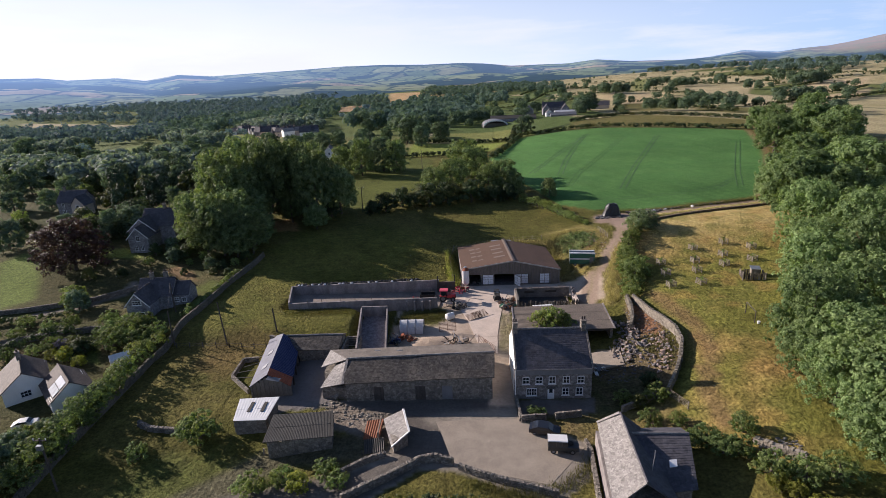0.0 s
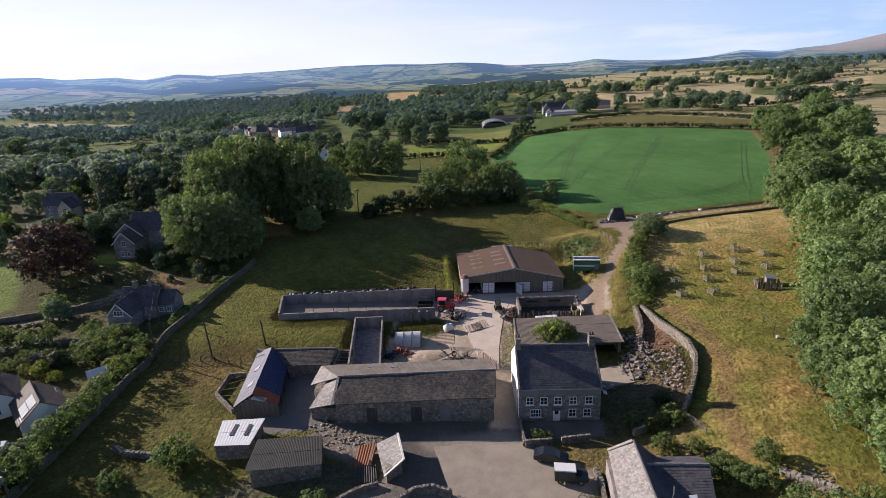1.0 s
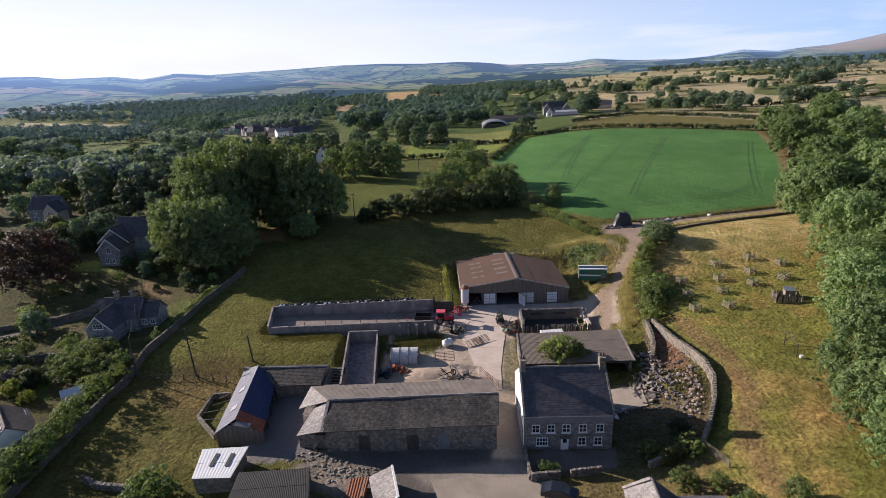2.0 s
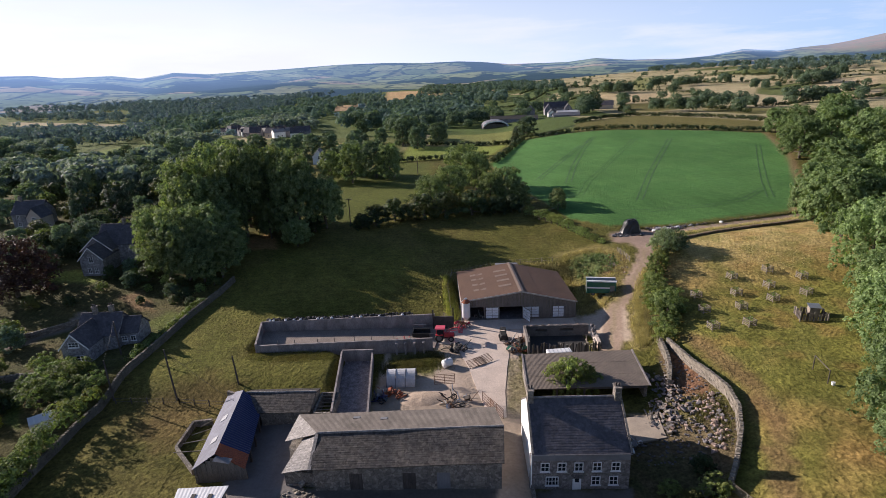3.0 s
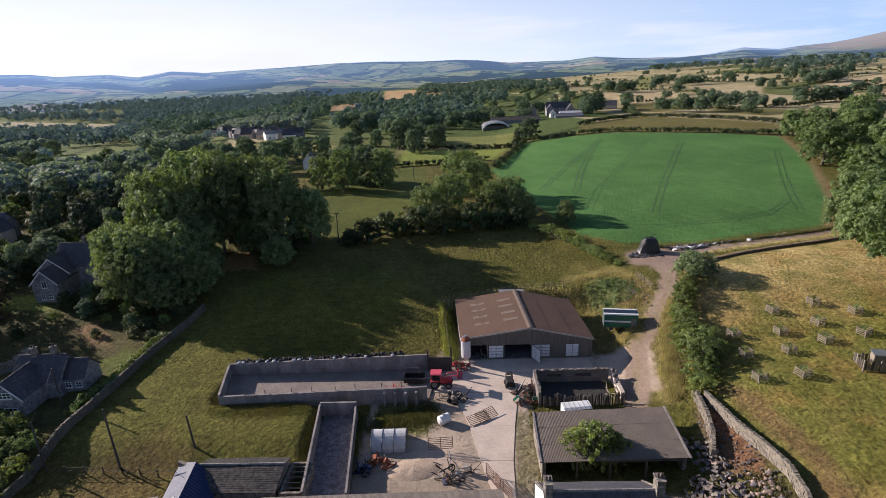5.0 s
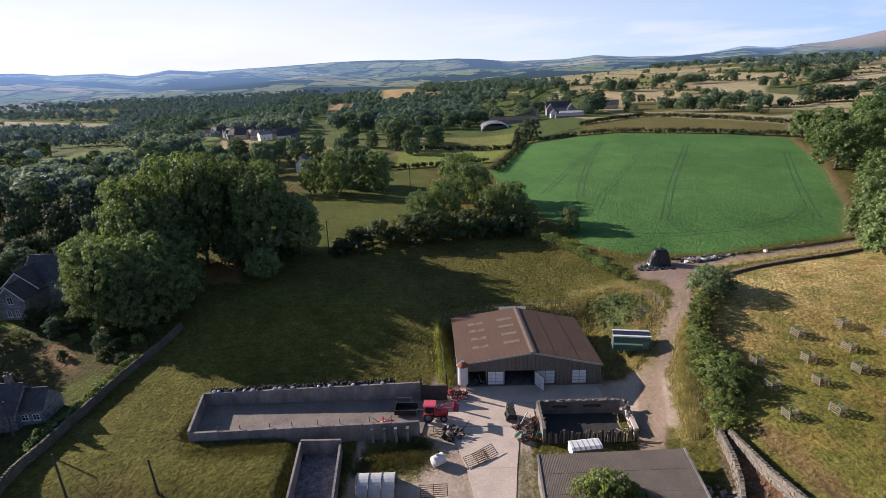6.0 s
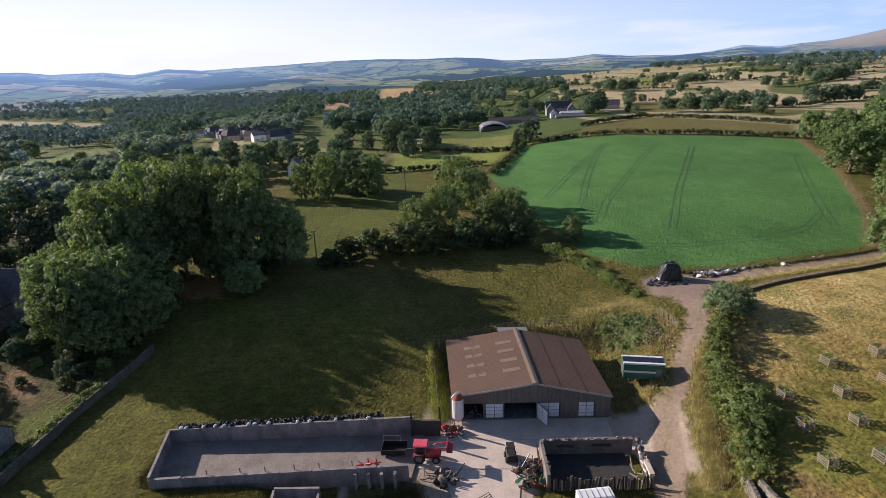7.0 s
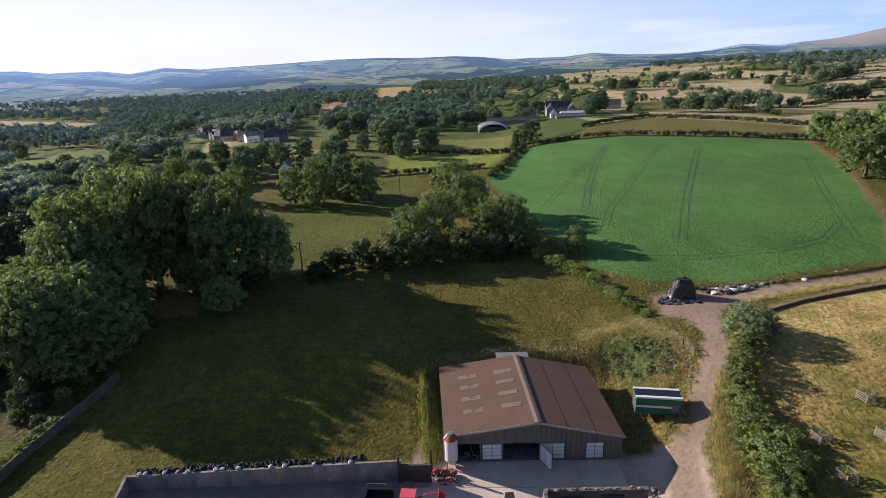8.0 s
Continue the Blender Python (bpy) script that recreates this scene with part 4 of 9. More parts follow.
def fell_material():
    m = bpy.data.materials.new("hazy fells")
    m.use_nodes = True
    nt = m.node_tree
    b = nt.nodes["Principled BSDF"]
    a = nt.nodes.new("ShaderNodeAttribute")
    a.attribute_name = "cover"
    where = node(nt, "ShaderNodeNewGeometry").outputs["Position"]
    n1 = node(nt, "ShaderNodeTexNoise", [("Vector", where)], Scale=0.02, Detail=5.0, Roughness=0.7).outputs["Fac"]
    bent = node(nt, "ShaderNodeMapping", [("Vector", where)], Rotation=(0, 0, 0.4), Scale=(0.0064, 0.0056, 0.0)).outputs[0]
    vor = node(nt, "ShaderNodeTexVoronoi", [("Vector", bent)], Scale=1.0, Randomness=0.8)
    vor.distance = "CHEBYCHEV"
    pick = node(nt, "ShaderNodeSeparateColor", [("Color", vor.outputs["Color"])])
    lines = node(nt, "ShaderNodeTexVoronoi", [("Vector", bent)], Scale=1.0, Randomness=0.8)
    lines.feature = "DISTANCE_TO_EDGE"
    dark = (0.016, 0.034, 0.024)
    c = blend(nt, "MIX", ranged(nt, pick.outputs[0], 0.20, 0.22), (0.27, 0.215, 0.12), (0.135, 0.170, 0.075))
    c = blend(nt, "MIX", ranged(nt, pick.outputs[1], 0.55, 0.58, 0.0, 0.85), c, (0.19, 0.21, 0.10))
    c = blend(nt, "MIX", ranged(nt, pick.outputs[2], 0.78, 0.80, 0.0, 0.8), c, (0.085, 0.12, 0.055))
    # hedges with their trees, broken here and there
    gaps = node(nt, "ShaderNodeTexNoise", [("Vector", where)], Scale=0.03, Detail=2.0).outputs["Fac"]
    hedge_ = blend(nt, "MULTIPLY", 1.0, grey(nt, ranged(nt, lines.outputs["Distance"], 0.035, 0.07, 1.0, 0.0)), grey(nt, ranged(nt, gaps, 0.42, 0.5, 0.15, 0.9)))
    c = blend(nt, "MIX", hedge_, c, dark)
    spots = node(nt, "ShaderNodeTexVoronoi", [("Vector", where)], Scale=0.021)
    c = blend(nt, "MIX", ranged(nt, spots.outputs["Distance"], 0.13, 0.2, 0.85, 0.0), c, dark)
    w1 = node(nt, "ShaderNodeTexNoise", [("Vector", where)], Scale=0.0034, Detail=4.0, Roughness=0.55).outputs["Fac"]
    low = node(nt, "ShaderNodeSeparateColor", [("Color", a.outputs["Color"])]).outputs[1]
    w1 = node(nt, "ShaderNodeMath", [(0, w1), (1, low)]).outputs[0]
    c = blend(nt, "MIX", ranged(nt, w1, 0.525, 0.54, 0.0, 0.97), c, dark)
    c = blend(nt, "MIX", ranged(nt, node(nt, "ShaderNodeSeparateColor", [("Color", a.outputs["Color"])]).outputs[0], 0.0, 1.0), c, blend(nt, "MIX", ranged(nt, n1, 0.4, 0.6), (0.26, 0.17, 0.09), (0.13, 0.12, 0.06)))
    c = blend(nt, "MULTIPLY", 1.0, c, grey(nt, ranged(nt, n1, 0.35, 0.65, 0.75, 1.25)))
    nt.links.new(c, b.inputs["Base Color"])
    b.inputs["Roughness"].default_value = 1.0
    b.inputs["Specular IOR Level"].default_value = 0.0
    # haze put in as a blue glow, scaled by the cover alpha
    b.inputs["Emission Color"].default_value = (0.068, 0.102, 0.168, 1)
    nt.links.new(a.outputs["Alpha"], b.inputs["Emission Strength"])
    return m


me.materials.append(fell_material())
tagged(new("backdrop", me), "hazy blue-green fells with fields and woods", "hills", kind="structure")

# ---- farm buildings ----
def wpart(name, geo, mat, parent, label="", smooth=False):
    """A part whose coordinates are given in the world."""
    ob = part(name, geo, mat, parent, label, smooth)
    above = parent.matrix_parent_inverse @ parent.matrix_basis
    if parent.parent is not None:
        above = parent.parent.matrix_parent_inverse @ parent.parent.matrix_basis @ above
    ob.matrix_parent_inverse = above.inverted()
    return ob


def ridge_row(parent, a, b, mat, r=0.14):
    """Ridge tiles laid one by one."""
    a, b = Vector(a), Vector(b)
    n = max(2, int((b - a).length / 0.6))
    for i in range(n):
        wpart("ridge_tile", ridge_tiles(a.lerp(b, i / n), a.lerp(b, (i + 1) / n), r, 1), mat, parent)


def ridge_tiles(a, b, r=0.14, n=None):
    a, b = Vector(a), Vector(b)
    g = Geo()
    n = n or max(2, int((b - a).length / 0.6))
    for i in range(n):
        p, q = a.lerp(b, i / n), a.lerp(b, (i + 0.97) / n)
        g.tube(p + Vector((0, 0, 0.02 * (i % 2))), q + Vector((0, 0, 0.02 * (i % 2))), r, r, 6)
    return g


def farmhouse():
    x0, x1, y0, y1, ym, ze, zr = 6.7, 18.0, 69.8, 80.2, 75.0, 5.25, 9.15
    h = thing("farmhouse", "two-storey dark slate-stone farmhouse with one whitewashed gable", "house", 12.35, 75, 0)
    prof = [(y0, -1.0), (y1, -1.0), (y1, ze), (ym, zr - 0.12), (y0, ze)]
    wpart("wall", Geo().side(prof, x0, x1), M_HOUSE, h)
    wpart("gable_wall", Geo().side([(y0 - 0.02, -1.0), (y1 + 0.02, -1.0), (y1 + 0.02, ze), (ym, zr - 0.1), (y0 - 0.02, ze)], x0 - 0.12, x0 - 0.003), M_WHITE, h, "flaking whitewashed gable wall")
    e = 0.28
    wpart("roof", slates((x0 - 0.1, y0 - e, ze - 0.05), (x1 + 0.1, y0 - e, ze - 0.05), (x1 + 0.1, ym, zr), (x0 - 0.1, ym, zr), 0.3, 0.016, 0.02, 3), M_SLATE, h, "dark grey slate roof slope")
    wpart("roof", slates((x1 + 0.1, y1 + e, ze - 0.05), (x0 - 0.1, y1 + e, ze - 0.05), (x0 - 0.1, ym, zr), (x1 + 0.1, ym, zr), 0.3, 0.016, 0.02, 4), M_SLATE, h, "dark grey slate roof slope")
    ridge_row(h, (x0 - 0.1, ym, zr + 0.03), (x1 + 0.1, ym, zr + 0.03), M_SLATE_LIT, 0.14)
    for xa in (x0 - 0.1, x1 - 0.12):
        g = Geo()
        for ya, za, yb, zb in ((y0 - e, ze, ym, zr), (y1 + e, ze, ym, zr)):
            g.slab((xa, ya, za + 0.12), (xa + 0.24, ya, za + 0.12), (xa + 0.24, yb, zb + 0.12), (xa, yb, zb + 0.12), 0.1) if ya < yb else g.slab((xa + 0.24, ya, za + 0.12), (xa, ya, za + 0.12), (xa, yb, zb + 0.12), (xa + 0.24, yb, zb + 0.12), 0.1)
        wpart("verge", g, M_STONE, h)
    wpart("frieze", Geo().box(x0 + 0.02, y0 - 0.05, 4.15, x1 - 0.02, y0 - 0.003, ze - 0.05), M_GREYSHEET, h, "smooth grey rendered band under the eaves")
    wpart("string_course", Geo().box(x0 + 0.02, y0 - 0.06, 2.12, x1 - 0.02, y0 - 0.003, 2.26), M_STONE, h)
    wpart("gutter", Geo().tube((x0, y0 - 0.36, ze - 0.06), (x1, y0 - 0.36, ze - 0.06), 0.07), M_STEEL, h)
    wpart("drainpipe", Geo().tube((x0 - 0.18, y0 + 0.3, ze - 0.2), (x0 - 0.18, y0 + 0.3, -0.2), 0.06), M_STEEL, h)
    wm = Matrix.Translation((-12.35, -75, 0))
    for c in (1.5, 3.45, 5.4, 7.5, 9.65):
        window(h, x0 + c, y0 - 0.003, 2.62, 1.02, 1.22, bars=(1, 1), m=wm)
    for c, w in ((2.35, 1.5), (7.43, 1.05), (9.48, 1.05)):
        window(h, x0 + c, y0 - 0.003, 0.62, w, 1.25, bars=(1 if w < 1.2 else 3, 1), m=wm)
    d = wpart("door", Geo().box(x0 + 4.75, y0 - 0.05, -0.1, x0 + 5.75, y0 - 0.003, 1.95), M_WHITE_SHEET, h, "pale painted front door")
    wpart("canopy", Geo().slab((x0 + 4.5, y0 - 0.5, 2.02), (x0 + 6.0, y0 - 0.5, 2.02), (x0 + 6.0, y0, 2.12), (x0 + 4.5, y0, 2.12), 0.07), M_STONE, h)
    wpart("pane", Geo().box(x0 + 5.0, y0 - 0.075, 1.05, x0 + 5.5, y0 - 0.055, 1.75), M_GLASS, h)
    wpart("plaque", Geo().box(x0 + 5.1, y0 - 0.05, 2.36, x0 + 5.55, y0 - 0.004, 2.6), M_GREYSHEET, h)
    # gable windows
    gm = Matrix.Translation((-12.35, -75, 0)) @ Matrix.Translation((x0 - 0.123, 75, 0)) @ pose(0, 0, 0, 0, 0, -90)
    window(h, 1.6, 0, 3.0, 0.7, 1.0, m=gm)
    c1 = chimney(h, x0 + 0.35 - 12.35, 0.0, zr - 0.5, zr + 1.2, 0.7, 1.2, 2)
    c2 = chimney(h, x1 - 0.45 - 12.35, 0.0, zr - 0.5, zr + 1.35, 0.75, 1.1, 2)
    return h


farmhouse()


def long_barn():
    b = thing("long_barn", "long low stone barn with a sagging slate roof", "barn", -8, 75, 0)
    def zf(x): return 3.35 + (x + 19.2) / 22.4 * 0.8
    def zr(x): return 5.0 + (x + 19.2) / 22.4 * 0.65
    # front wall in stretches between real openings
    doors = [(-15.0, -13.4), (-8.6, -7.0), (-4.5, -2.9)]
    x = -19.2
    for a, c in doors + [(3.2, 3.2)]:
        g = Geo().add([(x, 70, -1), (a, 70, -1), (a, 70, zf(a)), (x, 70, zf(x)), (x, 70.55, -1), (a, 70.55, -1), (a, 70.55, zf(a)), (x, 70.55, zf(x))],
              [(0, 1, 2, 3), (7, 6, 5, 4), (0, 4, 5, 1), (1, 5, 6, 2), (2, 6, 7, 3), (3, 7, 4, 0)])
        if c > a:
            wpart("lintel_wall", Geo().box(a + 0.002, 70.003, 2.45, c - 0.002, 70.55, zf(a)), M_STONE, b)
        wpart("front_wall", g, M_STONE, b)
        x = c
    wpart("gable_wall", Geo().side([(70.56, -1), (80.69, -1), (80.69, 3.3), (74.2, 5.5), (70.56, 4.2)], 2.65, 3.2), M_STONE, b)
    wpart("gable_wall", Geo().side([(70.56, -1), (80.69, -1), (80.69, 2.9), (74.2, 4.9), (70.56, 3.4)], -19.2, -18.65), M_STONE, b)
    wpart("rear_wall", Geo().box(-24, 80.7, -1, 3.2, 81.2, 2.75), M_STONE, b)
    wpart("floor", Geo().box(-18.6, 70.6, -0.3, 2.6, 80.6, 0.02), M_DARKFLOOR, b)
    wpart("front_roof", slates((-19.5, 69.6, 3.3), (3.5, 69.6, 4.1), (3.8, 74.2, 5.68), (-19.5, 74.2, 5.02), 0.3, 0.016, 0.075, 7), M_SLATE_OLD, b, "sagging mossy slate front slope")
    wpart("rear_roof", corrugated((3.1, 81.7, 3.2), (-24.2, 81.4, 2.7), (-19.5, 74.15, 5.06), (3.8, 74.15, 5.72), 0.9, 0.012, 4), M_ASBESTOS, b, "pale fibre-cement rear slope")
    wpart("hip_roof", Geo().slab((-24.2, 81.4, 2.72), (-24.4, 75.6, 2.8), (-19.45, 74.2, 5.0), (-19.5, 74.3, 5.02), 0.1), M_SLATE_LIT, b, "pale slate hip")
    wpart("annex_roof", slates((-23.4, 70.7, 2.0), (-19.6, 70.2, 3.0), (-19.55, 74.3, 4.7), (-21.8, 75.0, 3.5), 0.4, 0.02, 0.02, 8), M_SLATE_LIT, b, "pale slate annex roof")
    wpart("annex_wall", Geo().prism([(-23.2, 71.0), (-19.2, 70.6), (-19.2, 80.6), (-24.0, 80.6), (-23.9, 75.4), (-23.0, 74.8)], -1, 2.0), M_STONE, b)
    ridge_row(b, (-19.5, 74.2, 5.08), (3.8, 74.2, 5.74), M_SLATE_LIT, 0.15)
    wpart("verge", Geo().slab((-19.75, 69.6, 3.42), (-19.35, 69.6, 3.42), (-19.35, 74.2, 5.15), (-19.75, 74.2, 5.15), 0.12), M_SLATE_LIT, b)
    for i, (a, c) in enumerate(doors):
        k = 8
        mat = (M_WOOD_DARK, M_WOOD_DARK, M_GREYSHEET)[i]
        dr = wpart("door", Geo().box(a + 0.02, 70.21, -0.05, c - 0.02, 70.25, 2.4), mat, b, ("", "", "pale blue-grey boarded door")[i])
        for j in range(k):
            u = a + 0.02 + (c - a - 0.04) * j / k
            wpart("board", Geo().box(u, 70.12, -0.05, u + (c - a - 0.04) / k - 0.015, 70.2, 2.4 - 0.02 * (j % 2)), mat, dr)
    for x, y in ((-15.6, 79.3), (-11.8, 78.6)):
        z = 5.1 - (y - 74.15) * 0.32 + (x + 19.5) * 0.024
        wpart("rooflight", Geo().slab((x + 0.45, y + 0.35, z - 0.02), (x - 0.45, y + 0.35, z - 0.02), (x - 0.45, y - 0.35, z + 0.2), (x + 0.45, y - 0.35, z + 0.2), 0.06), M_GREYSHEET, b)
    return b


long_barn()


def livestock_shed():
    s = thing("livestock_shed", "wide steel livestock shed with rust-brown sheeted roof", "shed", 10, 123, 0)
    x0, x1, xm, y0, y1, ze, zl, zr = -1.1, 21.0, 10.45, 115.3, 131.3, 4.25, 3.72, 6.1
    # the ridge leans a little: the far end stands west of the near one
    k = -1.15
    wpart("roof", corrugated((x0 - 0.3 + k, y1, ze), (x0 - 0.3, y0 - 0.4, ze), (xm, y0 - 0.4, zr), (xm + k, y1, zr), 0.34, 0.006, 3), M_BROWN, s, "sunlit rust-brown sheeted slope with faded rooflights")
    wpart("roof", corrugated((x1 + 0.3, y0 - 0.4, zl), (x1 + 0.3 + k, y1, zl), (xm + k, y1, zr), (xm, y0 - 0.4, zr), 0.34, 0.006, 3), M_BROWN, s, "rust-brown sheeted slope")
    wpart("ridge_cap", Geo().slab((xm - 0.45, y0 - 0.45, zr + 0.04), (xm, y0 - 0.45, zr + 0.16), (xm + k, y1, zr + 0.16), (xm - 0.45 + k, y1, zr + 0.04), 0.05).slab((xm, y0 - 0.45, zr + 0.16), (xm + 0.45, y0 - 0.45, zr + 0.04), (xm + 0.45 + k, y1, zr + 0.04), (xm + k, y1, zr + 0.16), 0.05), M_BROWN_FADED, s)
    for y in (118.8, 121.6, 124.4, 127.0):
        for u in (0.18, 0.62):
            sh = k * (y - y0) / (y1 - y0)
            a = x0 + 0.4 + (xm - x0) * u + sh
            za = ze + (zr - ze) * (a - sh - x0) / (xm - x0)
            dz = 2.6 * (zr - ze) / (xm - x0)
            wpart("rooflight", Geo().slab((a, y, za + 0.06), (a + 2.6, y, za + dz + 0.06), (a + 2.6, y + 0.9, za + dz + 0.06), (a, y + 0.9, za + 0.06), 0.04), M_BROWN_FADED, s, "faded rooflight strip")
    # barge boards
    for xa, xb, za in ((x0 - 0.3, xm, ze), (x1 + 0.3, xm, zl)):
        p = [(xa, y0 - 0.45, za - 0.22), (xb, y0 - 0.45, zr - 0.22), (xb, y0 - 0.45, zr + 0.06), (xa, y0 - 0.45, za + 0.06)]
        g = Geo().add(p + [(x, y + 0.06, z) for x, y, z in p], [(0, 1, 2, 3), (7, 6, 5, 4), (0, 4, 5, 1), (1, 5, 6, 2), (2, 6, 7, 3), (3, 7, 4, 0)])
        wpart("barge_board", g, M_GALV, s)
    # gable boarding, each board its own piece, above and beside the doors
    bays = [(3.4, 5.9, "panel"), (6.1, 10.6, "open"), (10.9, 13.9, "panel"), (16.6, 18.8, "panel"), (x0 + 0.4, 3.0, "open")]
    w = 0.62
    n = int((x1 - x0) / w)
    for i in range(n):
        a = x0 + i * (x1 - x0) / n
        c = a + (x1 - x0) / n - 0.03
        mid = (a + c) / 2
        top = (zr - (zr - ze) * (xm - mid) / (xm - x0) if mid < xm else zr - (zr - zl) * (mid - xm) / (x1 - xm)) - 0.12
        low = -0.2
        for p, q, kind in bays:
            if p - 0.1 < mid < q + 0.1:
                low = 2.75
        wpart("board", Geo().box(a, y0, low, c, y0 + 0.06, top), M_CLADDING, s)
    def doorpanels(owner, xa, xb, yf, m=None):
        for r in range(4):
            for c in range(2):
                ax = xa + (xb - xa) * c / 2
                wpart("white_panel", Geo().box(ax + 0.05, yf, 0.35 + r * 0.58, ax + (xb - xa) / 2 - 0.05, yf + 0.05, 0.35 + r * 0.58 + 0.5, m), M_DOORPANEL, owner)
    for p, q, kind in bays:
        if kind == "panel":
            dr = wpart("door", Geo().box(p, y0 + 0.05, 0.0, q, y0 + 0.1, 2.72), M_CLADDING, s)
            doorpanels(dr, p, q, y0 - 0.02)
    swing = Matrix.Translation((10.75, y0 - 0.05, 0)) @ pose(0, 0, 0, 0, 0, -62)
    leaf = wpart("open_door", Geo().box(0, 0.055, 0.2, 2.4, 0.09, 2.7, swing), M_CLADDING, s, "white-panelled door leaf standing open")
    doorpanels(leaf, 0, 2.4, 0.0, swing)
    for a, c in (((x0, y0 + 0.1), (x0 + k, y1)), ((x1, y0 + 0.1), (x1 + k, y1))):
        d = 0.15 if a[0] > 5 else -0.15
        wpart("side_wall", Geo().prism([(a[0] - 0.1, a[1]), (a[0] + 0.1, a[1]), (c[0] + 0.1, c[1]), (c[0] - 0.1, c[1])], -0.5, (zl if a[0] > 5 else ze) - 0.08), M_CONCRETE_WALL, s)
    wpart("rear_wall", Geo().add([(x0 + k, y1 - 0.1, -0.5), (x1 + k, y1 - 0.1, -0.5), (x1 + k, y1 - 0.1, zl - 0.1), (xm + k, y1 - 0.1, zr - 0.1), (x0 + k, y1 - 0.1, ze - 0.1),
                                  (x0 + k, y1 - 0.3, -0.5), (x1 + k, y1 - 0.3, -0.5), (x1 + k, y1 - 0.3, zl - 0.1), (xm + k, y1 - 0.3, zr - 0.1), (x0 + k, y1 - 0.3, ze - 0.1)],
                                 [(0, 1, 2, 3, 4), (9, 8, 7, 6, 5), (0, 5, 6, 1), (1, 6, 7, 2), (2, 7, 8, 3), (3, 8, 9, 4), (4, 9, 5, 0)]), M_CLADDING, s)
    for x in (3.2, 6.0, 10.75, 14.1, 16.4, 19.0):
        wpart("stanchion", Geo().box(x - 0.1, y0 + 0.07, -0.2, x + 0.1, y0 + 0.27, (ze if x < xm else zl) - 0.1), M_STEEL, s)
    wpart("floor", Geo().box(x0 - 0.9, y0 + 0.1, -0.4, x1 - 0.1, y1 - 0.3, 0.04), M_SLURRY, s)
    wpart("feed_barrier", Geo().box(3.0, 118.5, 0, 3.15, 130, 1.3), M_STEEL, s)
    wpart("feed_barrier", Geo().box(14.0, 118.5, 0, 14.15, 130, 1.3), M_STEEL, s)
    wpart("gable_lamp", Geo().tube((xm, y0 - 0.62, zr - 0.5), (xm, y0 - 0.5, zr - 0.35), 0.16, 0.1), M_GREYSHEET, s)
    # low outshot behind
    wpart("outshot", Geo().box(6.6, y1, 0, 11.2, y1 + 1.9, 5.1), M_CLADDING, s)
    wpart("outshot_roof", Geo().slab((6.4, y1 - 0.4, 5.55), (11.4, y1 - 0.4, 5.55), (11.4, y1 + 2.2, 5.3), (6.4, y1 + 2.2, 5.3), 0.08), M_GREYSHEET, s)
    return s


livestock_shed()


def feed_silo():
    s = thing("feed_silo", "white feed silo with a rust-brown conical top", "silo", -0.55, 114.6, 0)
    part("body", Geo().tube((0, 0, 1.2), (0, 0, 4.3), 0.85, 0.85, 20), M_WHITE_SHEET, s, smooth=False)
    part("hopper", Geo().tube((0, 0, 0.35), (0, 0, 1.2), 0.2, 0.85, 20), M_WHITE_SHEET, s)
    part("cap", Geo().tube((0, 0, 4.3), (0, 0, 4.95), 0.9, 0.3, 20), M_ORANGE, s, "rust-brown cone")
    part("lid", Geo().tube((0, 0, 4.95), (0, 0, 5.1), 0.34, 0.3, 12), M_GALV, s)
    for a in (45, 135, 225, 315):
        x, y = 0.75 * math.cos(radians(a)), 0.75 * math.sin(radians(a))
        part("leg", Geo().tube((x * 1.05, y * 1.05, -0.1), (x, y, 1.6), 0.06), M_STEEL, s)
    part("pipe", Geo().tube((-0.85, -0.25, 0.0), (-0.85, -0.25, 4.4), 0.07).tube((-0.85, -0.25, 4.4), (-0.3, -0.1, 5.0), 0.07), M_GALV, s)


feed_silo()


def lean_to():
    s = thing("lean_to_barn", "open-fronted lean-to barn with lichened corrugated roof", "barn", 17, 91, 0)
    wpart("roof", corrugated((8.1, 86.1, 2.95), (25.9, 86.6, 2.95), (25.9, 95.6, 3.75), (8.3, 94.9, 3.75), 0.19, 0.010, 3), M_LEANTO, s, "lichened fibre-cement corrugated roof")
    wpart("verge", Geo().slab((25.8, 86.5, 3.06), (26.05, 86.5, 3.06), (26.05, 95.6, 3.86), (25.8, 95.6, 3.86), 0.14), M_CONCRETE_WALL, s)
    wpart("verge", Geo().slab((7.98, 86.1, 3.06), (8.23, 86.1, 3.06), (8.43, 94.9, 3.86), (8.18, 94.9, 3.86), 0.14), M_CONCRETE_WALL, s)
    wpart("rear_wall", Geo().box(8.4, 94.6, -0.6, 25.6, 95.1, 3.5), M_STONE, s)
    wpart("side_wall", Geo().side([(86.6, -0.6), (94.6, -0.6), (94.6, 3.5), (86.6, 2.85)], 8.35, 8.8), M_STONE, s)
    wpart("side_wall", Geo().side([(86.9, -0.6), (94.6, -0.6), (94.6, 3.5), (86.9, 2.85)], 25.2, 25.65), M_STONE, s)
    for x in (12.5, 16.5, 20.8):
        wpart("post", Geo().box(x - 0.12, 86.5, -0.5, x + 0.12, 86.74, 2.84), M_WOOD_DARK, s)
    wpart("beam", Geo().box(8.8, 86.45, 2.62, 25.2, 86.75, 2.84), M_WOOD_DARK, s)


lean_to()


